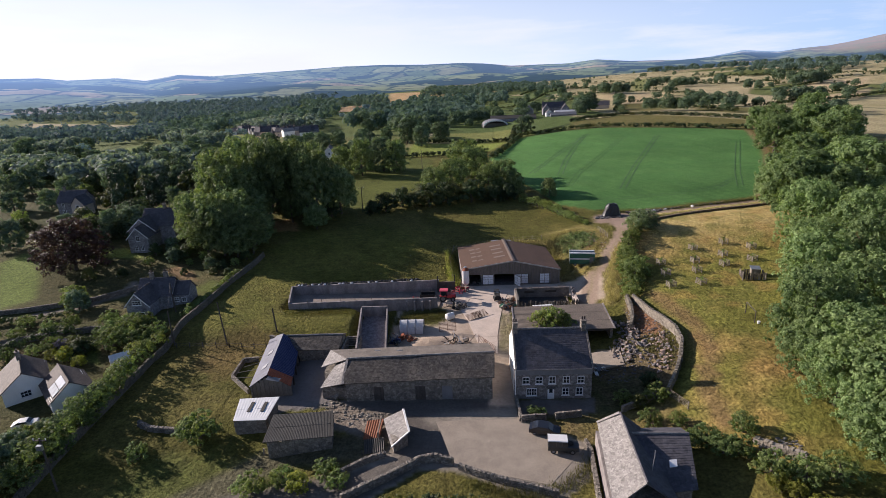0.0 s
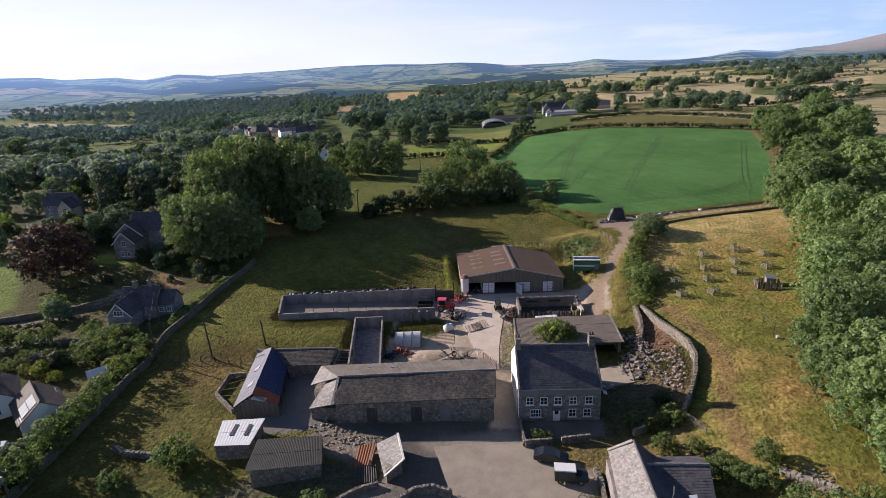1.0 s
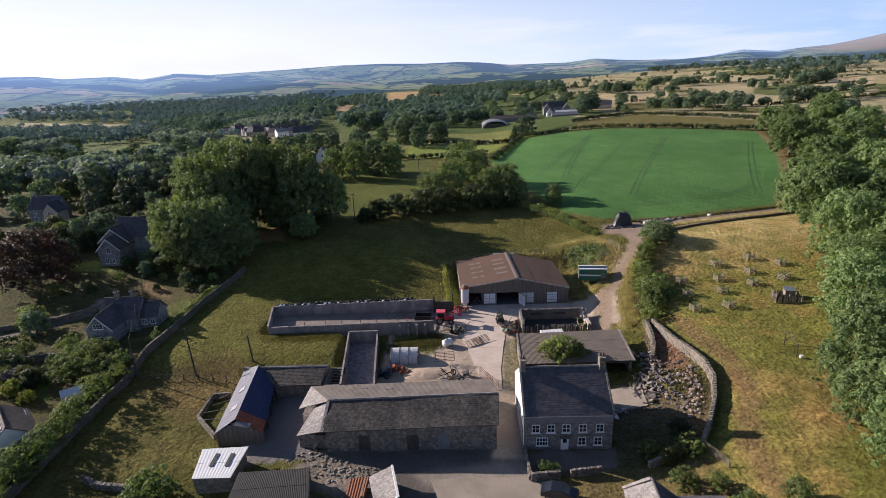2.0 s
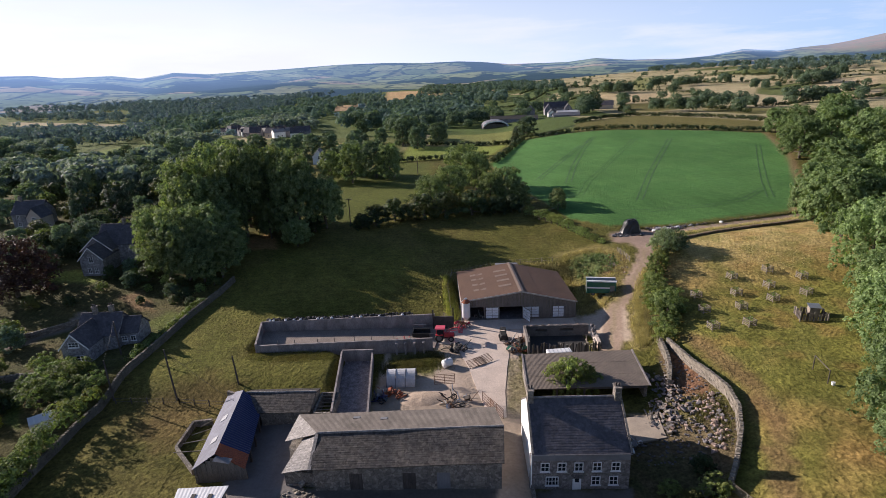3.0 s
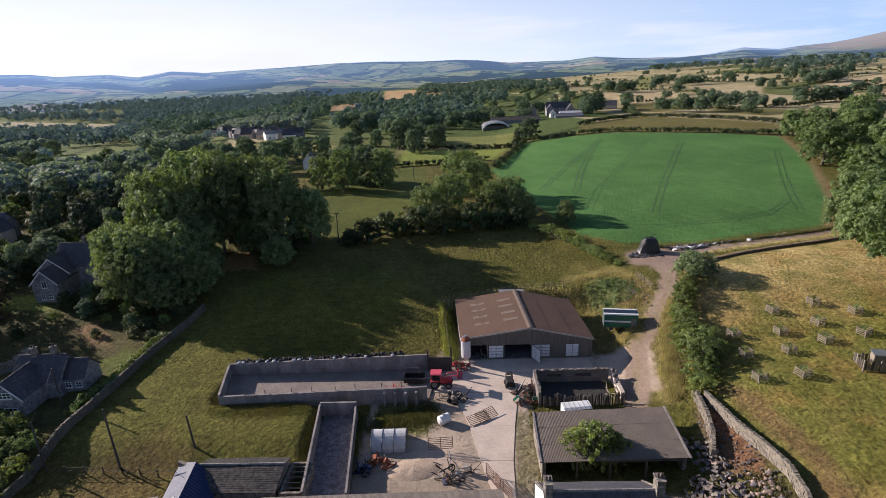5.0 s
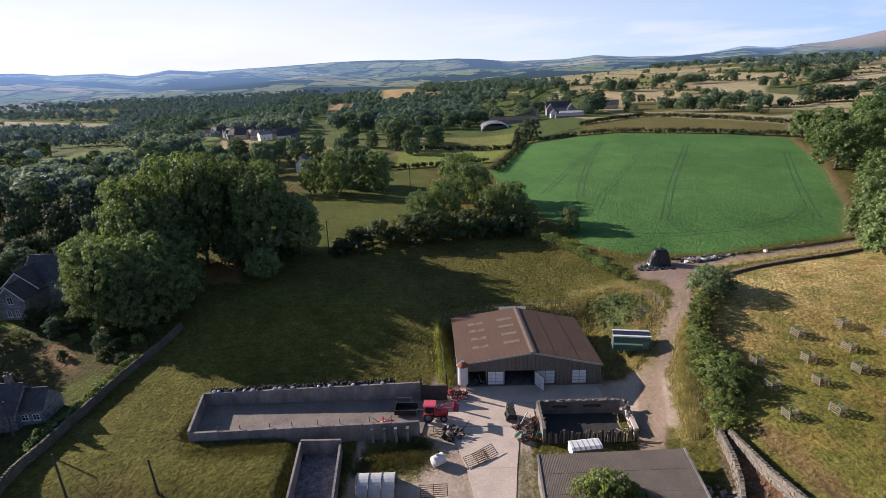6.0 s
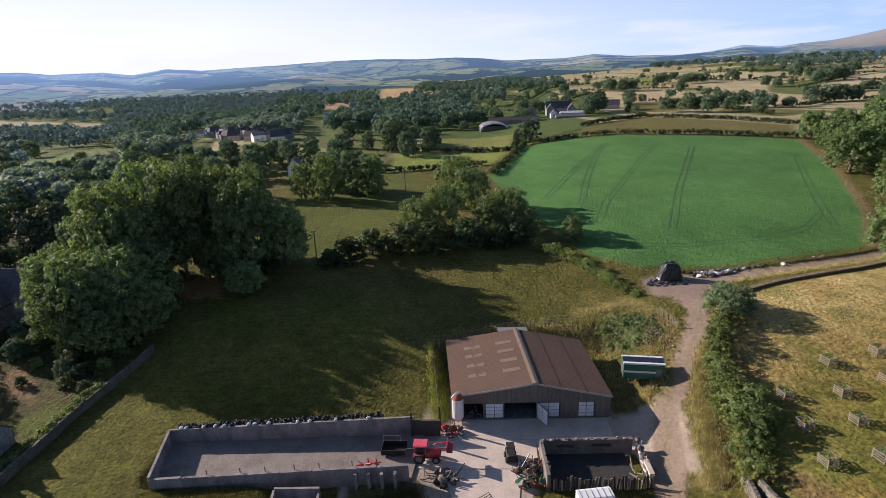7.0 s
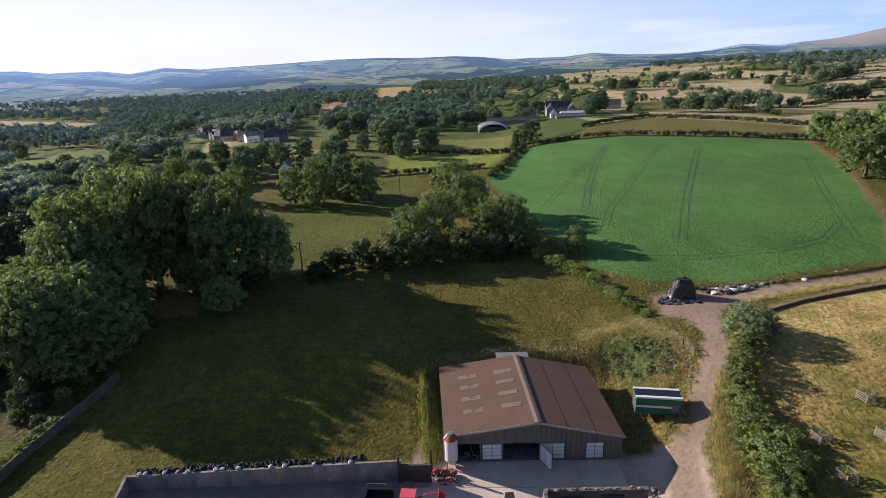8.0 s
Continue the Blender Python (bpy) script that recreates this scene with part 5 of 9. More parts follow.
def blue_barn():
    b = thing("cart_barn", "narrow old barn roofed half in grey, half in dark blue sheets", "barn", -32.5, 79, -0.7)
    fl, bl, rf, rb, fr, br = (-35.2, 72.1, 1.55), (-37.4, 88.6, 1.7), (-32.2, 72.6, 3.5), (-34.0, 86.4, 3.6), (-28.5, 72.1, 1.55), (-31.0, 85.4, 1.7)
    V = lambda p, dz=0: (p[0], p[1], p[2] + dz)
    wpart("roof", corrugated(bl, fl, rf, rb, 0.4, 0.03, 3), M_BLUEGREY, b, "pale grey sheeted slope")
    wpart("roof", corrugated((-28.9, 74.6, 1.68), br, rb, (-32.45, 74.6, 3.53), 0.4, 0.03, 2), M_BLUE, b, "dark blue sheeted slope")
    wpart("roof_patch", corrugated(fr, (-28.9, 74.6, 1.68), (-32.45, 74.6, 3.53), rf, 0.3, 0.03, 1), M_ORANGE, b, "rust-orange sheet patch")
    wpart("loose_sheet", Geo().slab((-32.2, 71.7, 3.1), (-30.2, 71.7, 2.65), (-30.1, 72.6, 2.72), (-32.1, 72.6, 3.2), 0.04), M_GREYSHEET, b)
    for u in (0.24, 0.55):
        p = Vector(fl).lerp(Vector(bl), u).lerp(Vector(rf).lerp(Vector(rb), u), 0.55)
        wpart("rooflight", Geo().slab(p + Vector((-0.5, 0.8, -0.18)), p + Vector((-0.4, -0.4, -0.15)), p + Vector((0.5, -0.4, 0.4)), p + Vector((0.4, 0.8, 0.4)), 0.04), M_PALE, b)
    for i in range(9):
        x = -35.0 + i * 0.72
        top = 1.4 + 1.9 * (1 - abs(x + 0.36 + 32.0) / 3.3) * 0.95
        wpart("gable_board", Geo().box(x, 72.4, -1.4, x + 0.68, 72.48, max(1.2, top)), M_CLADDING, b)
    wpart("side_wall", Geo().prism([(-35.2, 72.3), (-34.9, 72.3), (-37.0, 88.2), (-37.3, 88.2)], -1.6, 1.5), M_STONE, b)
    wpart("rear_wall", Geo().prism([(-37.2, 87.6), (-31.0, 85.0), (-30.9, 85.3), (-37.1, 88.0)], -1.5, 2.6), M_STONE, b)
    for u in (0.02, 0.26, 0.5, 0.74, 0.97):
        p = Vector((-28.7, 72.3, 0)).lerp(Vector((-31.0, 85.2, 0)), u)
        wpart("post", Geo().box(p.x - 0.12, p.y - 0.12, -1.5, p.x + 0.12, p.y + 0.12, 1.55), M_WOOD_DARK, b)
    wpart("floor", Geo().prism([(-35.0, 72.4), (-28.6, 72.4), (-31.0, 85.0), (-36.8, 87.4)], -1.8, -0.75), M_SLURRY, b)
    # link range behind
    k = thing("link_range", "low slate-roofed range joining the barn and the clamp", "outbuilding", -28, 85, 0)
    wpart("roof", slates((-31.0, 83.0, 1.9), (-23.3, 83.0, 1.9), (-23.0, 86.4, 3.1), (-33.6, 86.4, 3.1), 0.34, 0.02, 0.03, 9), M_SLATE_OLD, k)
    wpart("roof", slates((-23.0, 88.6, 2.2), (-33.8, 88.6, 2.2), (-33.6, 86.4, 3.1), (-23.0, 86.4, 3.1), 0.34, 0.02, 0.03, 10), M_SLATE_OLD, k)
    ridge_row(k, (-33.6, 86.4, 3.14), (-23.0, 86.4, 3.14), M_SLATE_LIT, 0.15)
    wpart("front_wall", Geo().box(-30.6, 83.3, -1.5, -23.4, 83.8, 1.85), M_STONE, k)
    wpart("end_wall", Geo().side([(83.8, -1), (88.4, -1), (88.4, 2.1), (86.4, 2.95), (83.8, 1.85)], -23.6, -23.1), M_STONE, k)
    wpart("rear_wall", Geo().box(-33.6, 88.0, -1, -23.6, 88.4, 2.1), M_STONE, k)
    # roofless pen between the range and the clamp
    p = thing("calf_pen", "roofless stone calf pen with bare timbers", "pen", -21.5, 85.5, 0)
    for a in ((-22.9, 83.0, -22.6, 88.3), (-20.4, 83.0, -20.1, 88.3), (-22.6, 88.0, -20.4, 88.3), (-22.6, 83.0, -20.4, 83.3)):
        wpart("wall", Geo().box(a[0], a[1], -0.6, a[2], a[3], 1.75), M_STONE, p)
    for i in range(5):
        wpart("rail", Geo().box(-22.6, 84.0 + i * 0.9, 1.5, -20.4, 84.09 + i * 0.9, 1.6), M_WOOD, p)
    # open pen on the field side
    q = thing("sheep_pen", "small stone and timber pen against the barn", "pen", -39, 80, -1)
    pts = [(-36.4, 74.0), (-41.0, 78.6), (-41.2, 84.2), (-38.6, 84.6)]
    for (ax, ay), (bx, by) in zip(pts, pts[1:]):
        d = Vector((bx - ax, by - ay, 0)).normalized()
        nx, ny = -d.y * 0.18, d.x * 0.18
        wpart("wall", Geo().prism([(ax - nx, ay - ny), (bx - nx, by - ny), (bx + nx, by + ny), (ax + nx, ay + ny)], -1.6, -0.1), M_STONE, q)
    for i in range(4):
        wpart("rail", Geo().tube((-40.5 + i * 0.4, 77 + i * 1.8, 0.15), (-36.6 - i * 0.3, 77.2 + i * 2.4, 0.25), 0.06), M_WOOD, q)


blue_barn()


def white_shed():
    s = thing("white_roofed_shed", "small shed with a bright white sheet roof", "shed", -32.2, 66.7, height(-32, 66))
    a, b, c, d = (-34.5, 63.9, 1.2), (-29.7, 64.0, 1.2), (-29.4, 69.3, 1.55), (-35.4, 68.9, 1.55)
    wpart("roof", corrugated(a, b, c, d, 0.35, 0.01, 2), M_WHITE_SHEET, s, "white corrugated roof")
    for x in (-33.2, -31.2):
        wpart("rooflight", Geo().slab((x, 65.8, 1.42), (x + 0.5, 65.8, 1.42), (x + 0.5, 68.0, 1.57), (x, 68.0, 1.57), 0.05), M_DARKSHEET, s, "dark rooflight")
    wpart("front_wall", Geo().box(-34.4, 64.1, -2.6, -29.8, 64.4, 1.1), M_STONE, s)
    wpart("side_wall", Geo().prism([(-34.7, 64.4), (-34.3, 64.4), (-34.9, 68.7), (-35.3, 68.7)], -2.6, 1.1), M_STONE, s)
    wpart("side_wall", Geo().box(-30.0, 64.4, -2.6, -29.7, 68.8, 1.1), M_STONE, s)
    wpart("rear_wall", Geo().box(-34.9, 68.6, -2.6, -30.0, 68.9, 1.35), M_STONE, s)


white_shed()


def dark_shed():
    s = thing("dark_roofed_shed", "shed with a dark corrugated fibre-cement roof", "shed", -24.5, 64, height(-24.5, 64))
    wpart("roof", corrugated((-28.2, 58.6, 1.55), (-18.9, 59.7, 1.55), (-19.9, 63.9, 2.6), (-28.1, 63.3, 2.6), 0.22, 0.009, 2), M_DARKSHEET, s)
    wpart("roof", corrugated((-20.1, 65.5, 1.0), (-28.5, 65.0, 1.0), (-28.1, 63.3, 2.6), (-19.9, 63.9, 2.6), 0.22, 0.009, 1), M_DARKSHEET, s)
    wpart("verge", Geo().slab((-19.1, 59.6, 1.68), (-18.8, 59.6, 1.68), (-19.7, 63.9, 2.72), (-20.0, 63.9, 2.72), 0.1), M_DARKSHEET, s)
    wpart("wall", Geo().prism([(-27.9, 59.2), (-19.3, 60.3), (-20.2, 65.2), (-28.3, 64.7)], -3.6, 1.0), M_STONE, s)
    for x0, x1, y0, y1, y2 in ((-20.25, -20.05, 60.4, 63.9, 65.2), (-28.2, -28.0, 59.4, 63.3, 64.7)):
        wpart("gable", Geo().side([(y0, 0.9), (y2, 0.9), (y1, 2.45), (y0, 1.5)], x0, x1), M_CLADDING, s)
    wpart("post", Geo().box(-29.0, 60.0, -3.2, -28.8, 60.2, -0.6), M_WOOD, s)


dark_shed()


def hut():
    s = thing("stone_hut", "small stone hut with a steep pale slate roof", "hut", -10.6, 61.6, height(-10, 61))
    wpart("roof", slates((-12.7, 64.1, 0.95), (-10.8, 58.1, 0.95), (-8.6, 59.7, 2.1), (-9.9, 64.7, 2.1), 0.35, 0.02, 0.02, 12), M_SLATE_LIT, s, "pale slate mono-pitch roof")
    wpart("verge", Geo().slab((-9.95, 64.75, 2.2), (-8.6, 59.6, 2.2), (-8.35, 59.7, 2.16), (-9.7, 64.8, 2.16), 0.12).slab((-10.85, 57.95, 1.05), (-8.55, 59.55, 2.2), (-8.6, 59.75, 2.2), (-10.85, 58.2, 1.05), 0.12), M_WHITE, s)
    wpart("wall", Geo().prism([(-12.4, 63.9), (-10.6, 58.5), (-8.8, 59.9), (-10.0, 64.4)], -1.8, lambda x, y: 0.75 + (x + 12.4) * 0.3), M_STONE, s)
    t = thing("lean_shelter", "rusty sheet and timber lean-to shelter", "shelter", -13.5, 62, height(-13.5, 62))
    wpart("sheet", corrugated((-15.2, 61.0, -0.1), (-12.9, 61.2, 0.1), (-12.6, 64.6, 0.7), (-15.1, 64.4, 0.5), 0.3, 0.03, 1), M_RUST, t)
    wpart("sheet", corrugated((-14.6, 58.3, -0.35), (-11.8, 58.8, -0.3), (-12.2, 61.1, 0.2), (-15.0, 60.7, 0.15), 0.28, 0.05, 1), M_DARKSHEET, t)
    wpart("beam", Geo().box(-13.1, 60.9, -0.9, -12.9, 61.1, 1.1).box(-13.1, 60.9, 1.0, -12.95, 64.6, 1.12), M_WOOD, t)
    for x, y in ((-14.9, 58.6), (-12.2, 59.0), (-15.0, 64.2), (-12.8, 64.4)):
        wpart("post", Geo().box(x - 0.07, y - 0.07, -1.6, x + 0.07, y + 0.07, 0.1), M_WOOD_DARK, t)


hut()


def near_cottage():
    c = thing("roadside_cottage", "old stone cottage with pale slate roof and dark rear wing", "house", 20, 53, 2)
    rf, rb, lf, lb = (18.25, 46.0, 5.6), (18.8, 58.2, 5.6), (14.6, 45.0, 3.5), (16.2, 59.1, 3.5)
    # one roof in two colours: paler on the sunny slope, darker on the shaded
    wpart("roof", slates(lb, lf, rf, rb, 0.38, 0.02, 0.03, 14), M_SLATE_LIT, c, "weathered stone-slate slope in a sunlit-pale colour")
    wpart("roof", slates((21.6, 45.0, 3.4), (21.6, 58.0, 3.4), rb, rf, 0.38, 0.02, 0.03, 15), M_SLATE, c, "slate slope in a shade-dark colour")
    wpart("wall", Geo().prism([(15.0, 45.2), (21.3, 45.2), (21.3, 57.8), (16.5, 58.7)], -0.5, 3.35), M_STONE, c)
    wpart("gable_wall", Geo().add([(16.6, 58.6, 3.3), (21.3, 57.7, 3.3), (18.8, 58.05, 5.45), (16.6, 58.2, 3.3), (21.3, 57.3, 3.3), (18.8, 57.7, 5.45)], [(0, 2, 1), (3, 4, 5), (0, 3, 5, 2), (2, 5, 4, 1)]), M_STONE, c)
    wpart("verge", Geo().slab((18.6, 58.35, 5.72), (16.1, 59.25, 3.62), (16.1, 58.9, 3.62), (18.6, 57.95, 5.72), 0.1), M_SLATE_LIT, c)
    ridge_row(c, (18.25, 46.0, 5.66), (18.8, 58.2, 5.66), M_SLATE, 0.15)
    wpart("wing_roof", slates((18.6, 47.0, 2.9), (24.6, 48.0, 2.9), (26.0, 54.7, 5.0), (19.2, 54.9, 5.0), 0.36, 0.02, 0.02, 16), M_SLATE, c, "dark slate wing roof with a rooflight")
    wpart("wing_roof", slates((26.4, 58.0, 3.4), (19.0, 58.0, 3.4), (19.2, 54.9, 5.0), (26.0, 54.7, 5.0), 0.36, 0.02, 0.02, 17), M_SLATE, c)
    ridge_row(c, (19.2, 54.9, 5.06), (26.0, 54.7, 5.06), M_SLATE_LIT, 0.16)
    wpart("wing_wall", Geo().prism([(19.0, 47.5), (24.2, 48.5), (25.7, 54.7), (25.9, 57.7), (19.4, 57.7)], -0.5, 2.8), M_STONE, c)
    wpart("wing_gable", Geo().add([(24.5, 49.2, 2.8), (25.9, 57.6, 3.2), (25.8, 54.7, 4.8), (24.2, 49.2, 2.8), (25.6, 57.6, 3.2), (25.5, 54.7, 4.8)], [(0, 1, 2), (5, 4, 3), (0, 2, 5, 3), (1, 4, 5, 2)]), M_STONE, c)
    wpart("rooflight", Geo().slab((22.2, 50.2, 3.98), (23.1, 50.35, 4.0), (23.3, 51.2, 4.28), (22.4, 51.1, 4.26), 0.08), M_PANEL, c, "small pale rooflight")
    wpart("vent_pipe", Geo().tube((19.6, 49.0, 3.0), (20.0, 49.2, 6.4), 0.06).tube((20.0, 49.2, 6.4), (20.3, 50.0, 6.5), 0.05), M_GREYSHEET, c)
    wpart("whitewashed_wall", Geo().prism([(14.5, 44.9), (14.9, 44.9), (16.3, 58.6), (15.95, 58.7)], -0.3, 2.6), M_CONCRETE_WALL, c)


near_cottage()


def concrete_walls():
    # silage clamp
    c = thing("silage_clamp", "long open silage clamp with stained concrete walls", "clamp", -22, 106, 0)
    base = 0.9
    def zt(x): return 3.25 - 0.25 * (x + 40) / 34
    for i in range(8):
        a, b = -39.8 + i * 4.15, -39.8 + (i + 1) * 4.15 - 0.03
        ya, yb = 109.9 + 2.2 * i / 8, 109.9 + 2.2 * (i + 1) / 8
        wpart("panel", Geo().prism([(a, ya), (b, yb), (b, yb + 0.3), (a, ya + 0.3)], 0.2, zt(a)), M_CONCRETE_WALL, c)
    for i in range(3):
        u, w = i / 3, (i + 0.99) / 3
        wpart("panel", Geo().prism([(-37.9 - 2 * u, 101.2 + 8.7 * u), (-37.55 - 2 * u, 101.2 + 8.7 * u), (-37.55 - 2 * w, 101.2 + 8.7 * w), (-37.9 - 2 * w, 101.2 + 8.7 * w)], 0.2, 3.2), M_CONCRETE_WALL, c)
    for i in range(8):
        a, b = -37.8 + i * 3.9, -37.8 + (i + 1) * 3.9 - 0.03
        ya, yb = 101.0 + 2.3 * i / 8, 101.0 + 2.3 * (i + 1) / 8
        wpart("panel", Geo().prism([(a, ya), (b, yb), (b, yb + 0.35), (a, ya + 0.35)], -0.3, 2.95 - 0.06 * i), M_CONCRETE_WALL, c)
    wpart("floor", Geo().prism([(-37.6, 101.3), (-6.4, 103.8), (-5.2, 112.2), (-39.6, 110.0)], 0.0, lambda x, y: 1.25 - 1.0 * max(0.0, (x + 36) / 30)), M_CLAMPFLOOR, c, "silage-stained concrete floor")
    for i, x in enumerate((-34, -31, -27, -24, -20.5, -17.5, -13.5, -10.5)):
        wpart("stake", Geo().box(x, 101.4 + 2.3 * (x + 37.8) / 31.2, 2.7, x + 0.1, 101.5 + 2.3 * (x + 37.8) / 31.2, 3.5), M_WOOD, c)
    # timber-faced retaining front by the yard, with buttress piers
    for i, x in enumerate((-13.2, -11.6, -10.0, -8.4)):
        wpart("pier", Geo().box(x, 102.2, -0.2, x + 0.4, 102.9, 2.2), M_CONCRETE_WALL, c)
    wpart("end_wall", Geo().box(-6.9, 111.8, 0, -3.0, 112.1, 2.6), M_WOOD_DARK, c)
    wpart("post", Geo().box(-7.0, 111.4, 0, -6.75, 111.65, 4.2), M_WOOD_DARK, c)
    wpart("post", Geo().box(-3.2, 113.4, 0, -2.95, 113.65, 3.6), M_WOOD_DARK, c)
    # second clamp, running towards the barns
    d = thing("dung_clamp", "sunken dung clamp between two concrete walls", "clamp", -18.5, 92, 0)
    for n, (xa, xb) in enumerate(((-22.2, -20.1), (-16.9, -14.9))):
        for i in range(4):
            u, w = i / 4, (i + 0.995) / 4
            x0, y0, x1, y1 = xa + (xb - xa) * u, 100.0 - 17.2 * u, xa + (xb - xa) * w, 100.0 - 17.2 * w
            wpart("panel", Geo().prism([(x1 - 0.14, y1), (x1 + 0.14, y1), (x0 + 0.14, y0), (x0 - 0.14, y0)], -0.8, 2.15 - 0.2 * n), M_CONCRETE_WALL, d)
    wpart("end_panel", Geo().box(-22.2, 100.0, -0.6, -16.8, 100.3, 2.3), M_CONCRETE_WALL, d)
    wpart("floor", Geo().prism([(-20.0, 82.6), (-15.0, 82.6), (-17.0, 100.0), (-22.1, 100.0)], -0.5, 0.12), M_SLURRY, d, "dung-strewn dark floor")


concrete_walls()


def pen_ruin():
    r = thing("roofless_shed", "roofless stone shed with collapsed end and timber pales", "ruin", 16.5, 106, 0)
    # rear wall with two window openings
    g = Geo()
    y0, y1 = 107.8, 108.3
    for a, b, z0, z1 in ((10.2, 12.2, -0.3, 2.08), (12.2, 14.4, -0.3, 0.95), (12.2, 14.4, 1.5, 2.12), (14.4, 16.7, -0.3, 2.16), (16.7, 19.2, -0.3, 1.05), (16.7, 19.2, 1.6, 2.18), (19.2, 21.9, -0.3, 2.2)):
        wpart("rear_wall", Geo().box(a + 0.001, y0, z0, b - 0.001, y1, z1), M_DARKWALL, r)
    # dark boards added behind the openings so that they look unlit
    for a, b, z0, z1 in ((12.2, 14.4, 0.95, 1.5), (16.7, 19.2, 1.05, 1.6)):
        wpart("shutter", Geo().box(a, y0 + 0.3, z0, b, y0 + 0.36, z1), M_WOOD_DARK, r)
    rng = random.Random(5)
    g = Geo()
    for i in range(40):
        u = i / 39
        g.lump((22.6 + rng.uniform(-0.35, 0.35), 108.0 - 5.6 * u, 0.9 + (1 - u) * rng.uniform(0.3, 1.3)), rng.uniform(0.2, 0.42), rng, (0.8, 1, 0.8))
    wpart("broken_wall", g, M_RUBBLE, r, "tumbled pale stone end wall")
    wpart("wall_stub", Geo().box(22.3, 102.4, -0.3, 22.9, 107.8, 1.5), M_CONCRETE, r, "pale rendered wall")
    wpart("side_wall", Geo().box(10.0, 101.6, -0.3, 10.4, 107.8, 2.3), M_DARKWALL, r)
    for i in range(37):
        x = 10.7 + i * 0.325
        z = 1.45 + rng.uniform(0, 0.7)
        wpart("pale", Geo().box(x, 101.5, -0.1, x + rng.uniform(0.18, 0.3), 101.58, z, Matrix.Translation((x, 101.5, 0)) @ pose(0, 0, 0, rng.uniform(-4, 4), rng.uniform(-6, 6), 0) @ Matrix.Translation((-x, -101.5, 0))), M_WOOD_DARK if i % 3 else M_WOOD, r)
    for i in range(9):
        y = 102.0 + i * 0.66
        wpart("pale", Geo().tube((10.6, y, 0), (10.3 + rng.uniform(-0.3, 0.3), y + rng.uniform(-0.3, 0.3), rng.uniform(1.8, 2.6)), 0.07), M_WOOD, r)
    for i in range(8):
        a = (20.0 + rng.uniform(0, 2.4), 104.6 + rng.uniform(-2, 2.4), rng.uniform(0.2, 0.6))
        wpart("fallen_beam", Geo().tube(a, (a[0] + rng.uniform(-1.2, 1.2), a[1] + rng.uniform(-2, 2), rng.uniform(0.6, 2.4)), 0.07), M_WOOD, r)
    for i in range(26):
        x = rng.uniform(10.4, 21.8)
        wpart("coping_stone", Geo().lump((x, 108.05 + rng.uniform(-0.12, 0.12), 2.2 + rng.uniform(-0.1, 0.08)), rng.uniform(0.12, 0.26), rng, (1.3, 0.9, 0.7)), (M_RUBBLE, M_REDSTONE, M_STONE)[i % 3], r)
    # floor laid near black, the shade of the walls in its colour
    wpart("floor", Geo().box(10.4, 101.7, -0.3, 22.3, 107.8, 0.05), M_DARKFLOOR, r)


pen_ruin()

# concrete yard slabs
yard = thing("pavement", "pale worn concrete yard and lane", "yard", 0, 100, 0, kind="structure")
SLABS = [[(-5.8, 105.6), (0, 105.4), (0, 110.8), (-6.2, 110.8)], [(0, 105.4), (9.6, 105.2), (9.9, 110.6), (0, 110.8)], [(-3.4, 110.85), (8, 110.75), (8, 115.1), (-1.0, 115.1)],
         [(10.0, 108.6), (15.2, 108.6), (15.2, 110.7), (10.0, 110.7)], [(15.24, 108.6), (20.4, 108.6), (20.4, 110.65), (15.24, 110.7)], [(8.03, 110.75), (22.5, 110.6), (23.5, 115.1), (8.03, 115.1)], [(-0.3, 97), (6.1, 97), (7.4, 105.15), (-2.6, 105.3)], [(1.0, 90), (5.2, 90), (6.1, 96.95), (-0.3, 96.95)], [(2.4, 83.6), (4.9, 83.6), (5.2, 89.95), (1.0, 89.95)]]
for poly in SLABS:
    wpart("slab", Geo().prism(poly, -0.15, 0.07), M_CONCRETE, yard)
wpart("slab", Geo().prism([(-5.2, 64.6), (-2.5, 55.5), (9.2, 52.0), (14.6, 58.6), (6.7, 64.2), (6.6, 65.0)], -0.3, 0.03), M_TARMAC, yard, "dusty tarmac forecourt")
wpart("slab", Geo().prism([(18.6, 77.2), (25.2, 77.6), (25.6, 82.4), (19.0, 82.6)], -0.3, lambda x, y: height(x, y) + 0.12), M_TARMAC, yard)

# ---- walls, fences, poles ----
def spill(name, label, cx, cy, r, n, seed):
    """A scatter of loose stones as one heap."""
    rng = random.Random(seed)
    t = thing(name, label, "stones", cx, cy, height(cx, cy))
    g = Geo()
    for _ in range(n):
        a, k = rng.uniform(0, 6.283), r * math.sqrt(rng.random())
        x, y = k * math.cos(a) * 1.5, k * math.sin(a)
        g.lump((x, y, height(cx + x, cy + y) - height(cx, cy) + 0.05), rng.uniform(0.07, 0.24), rng, (1.3, 1, 0.6), 0.35)
    tagged(part("rubble", g, M_DRYSTONE, t), kind="stuff")
    return t


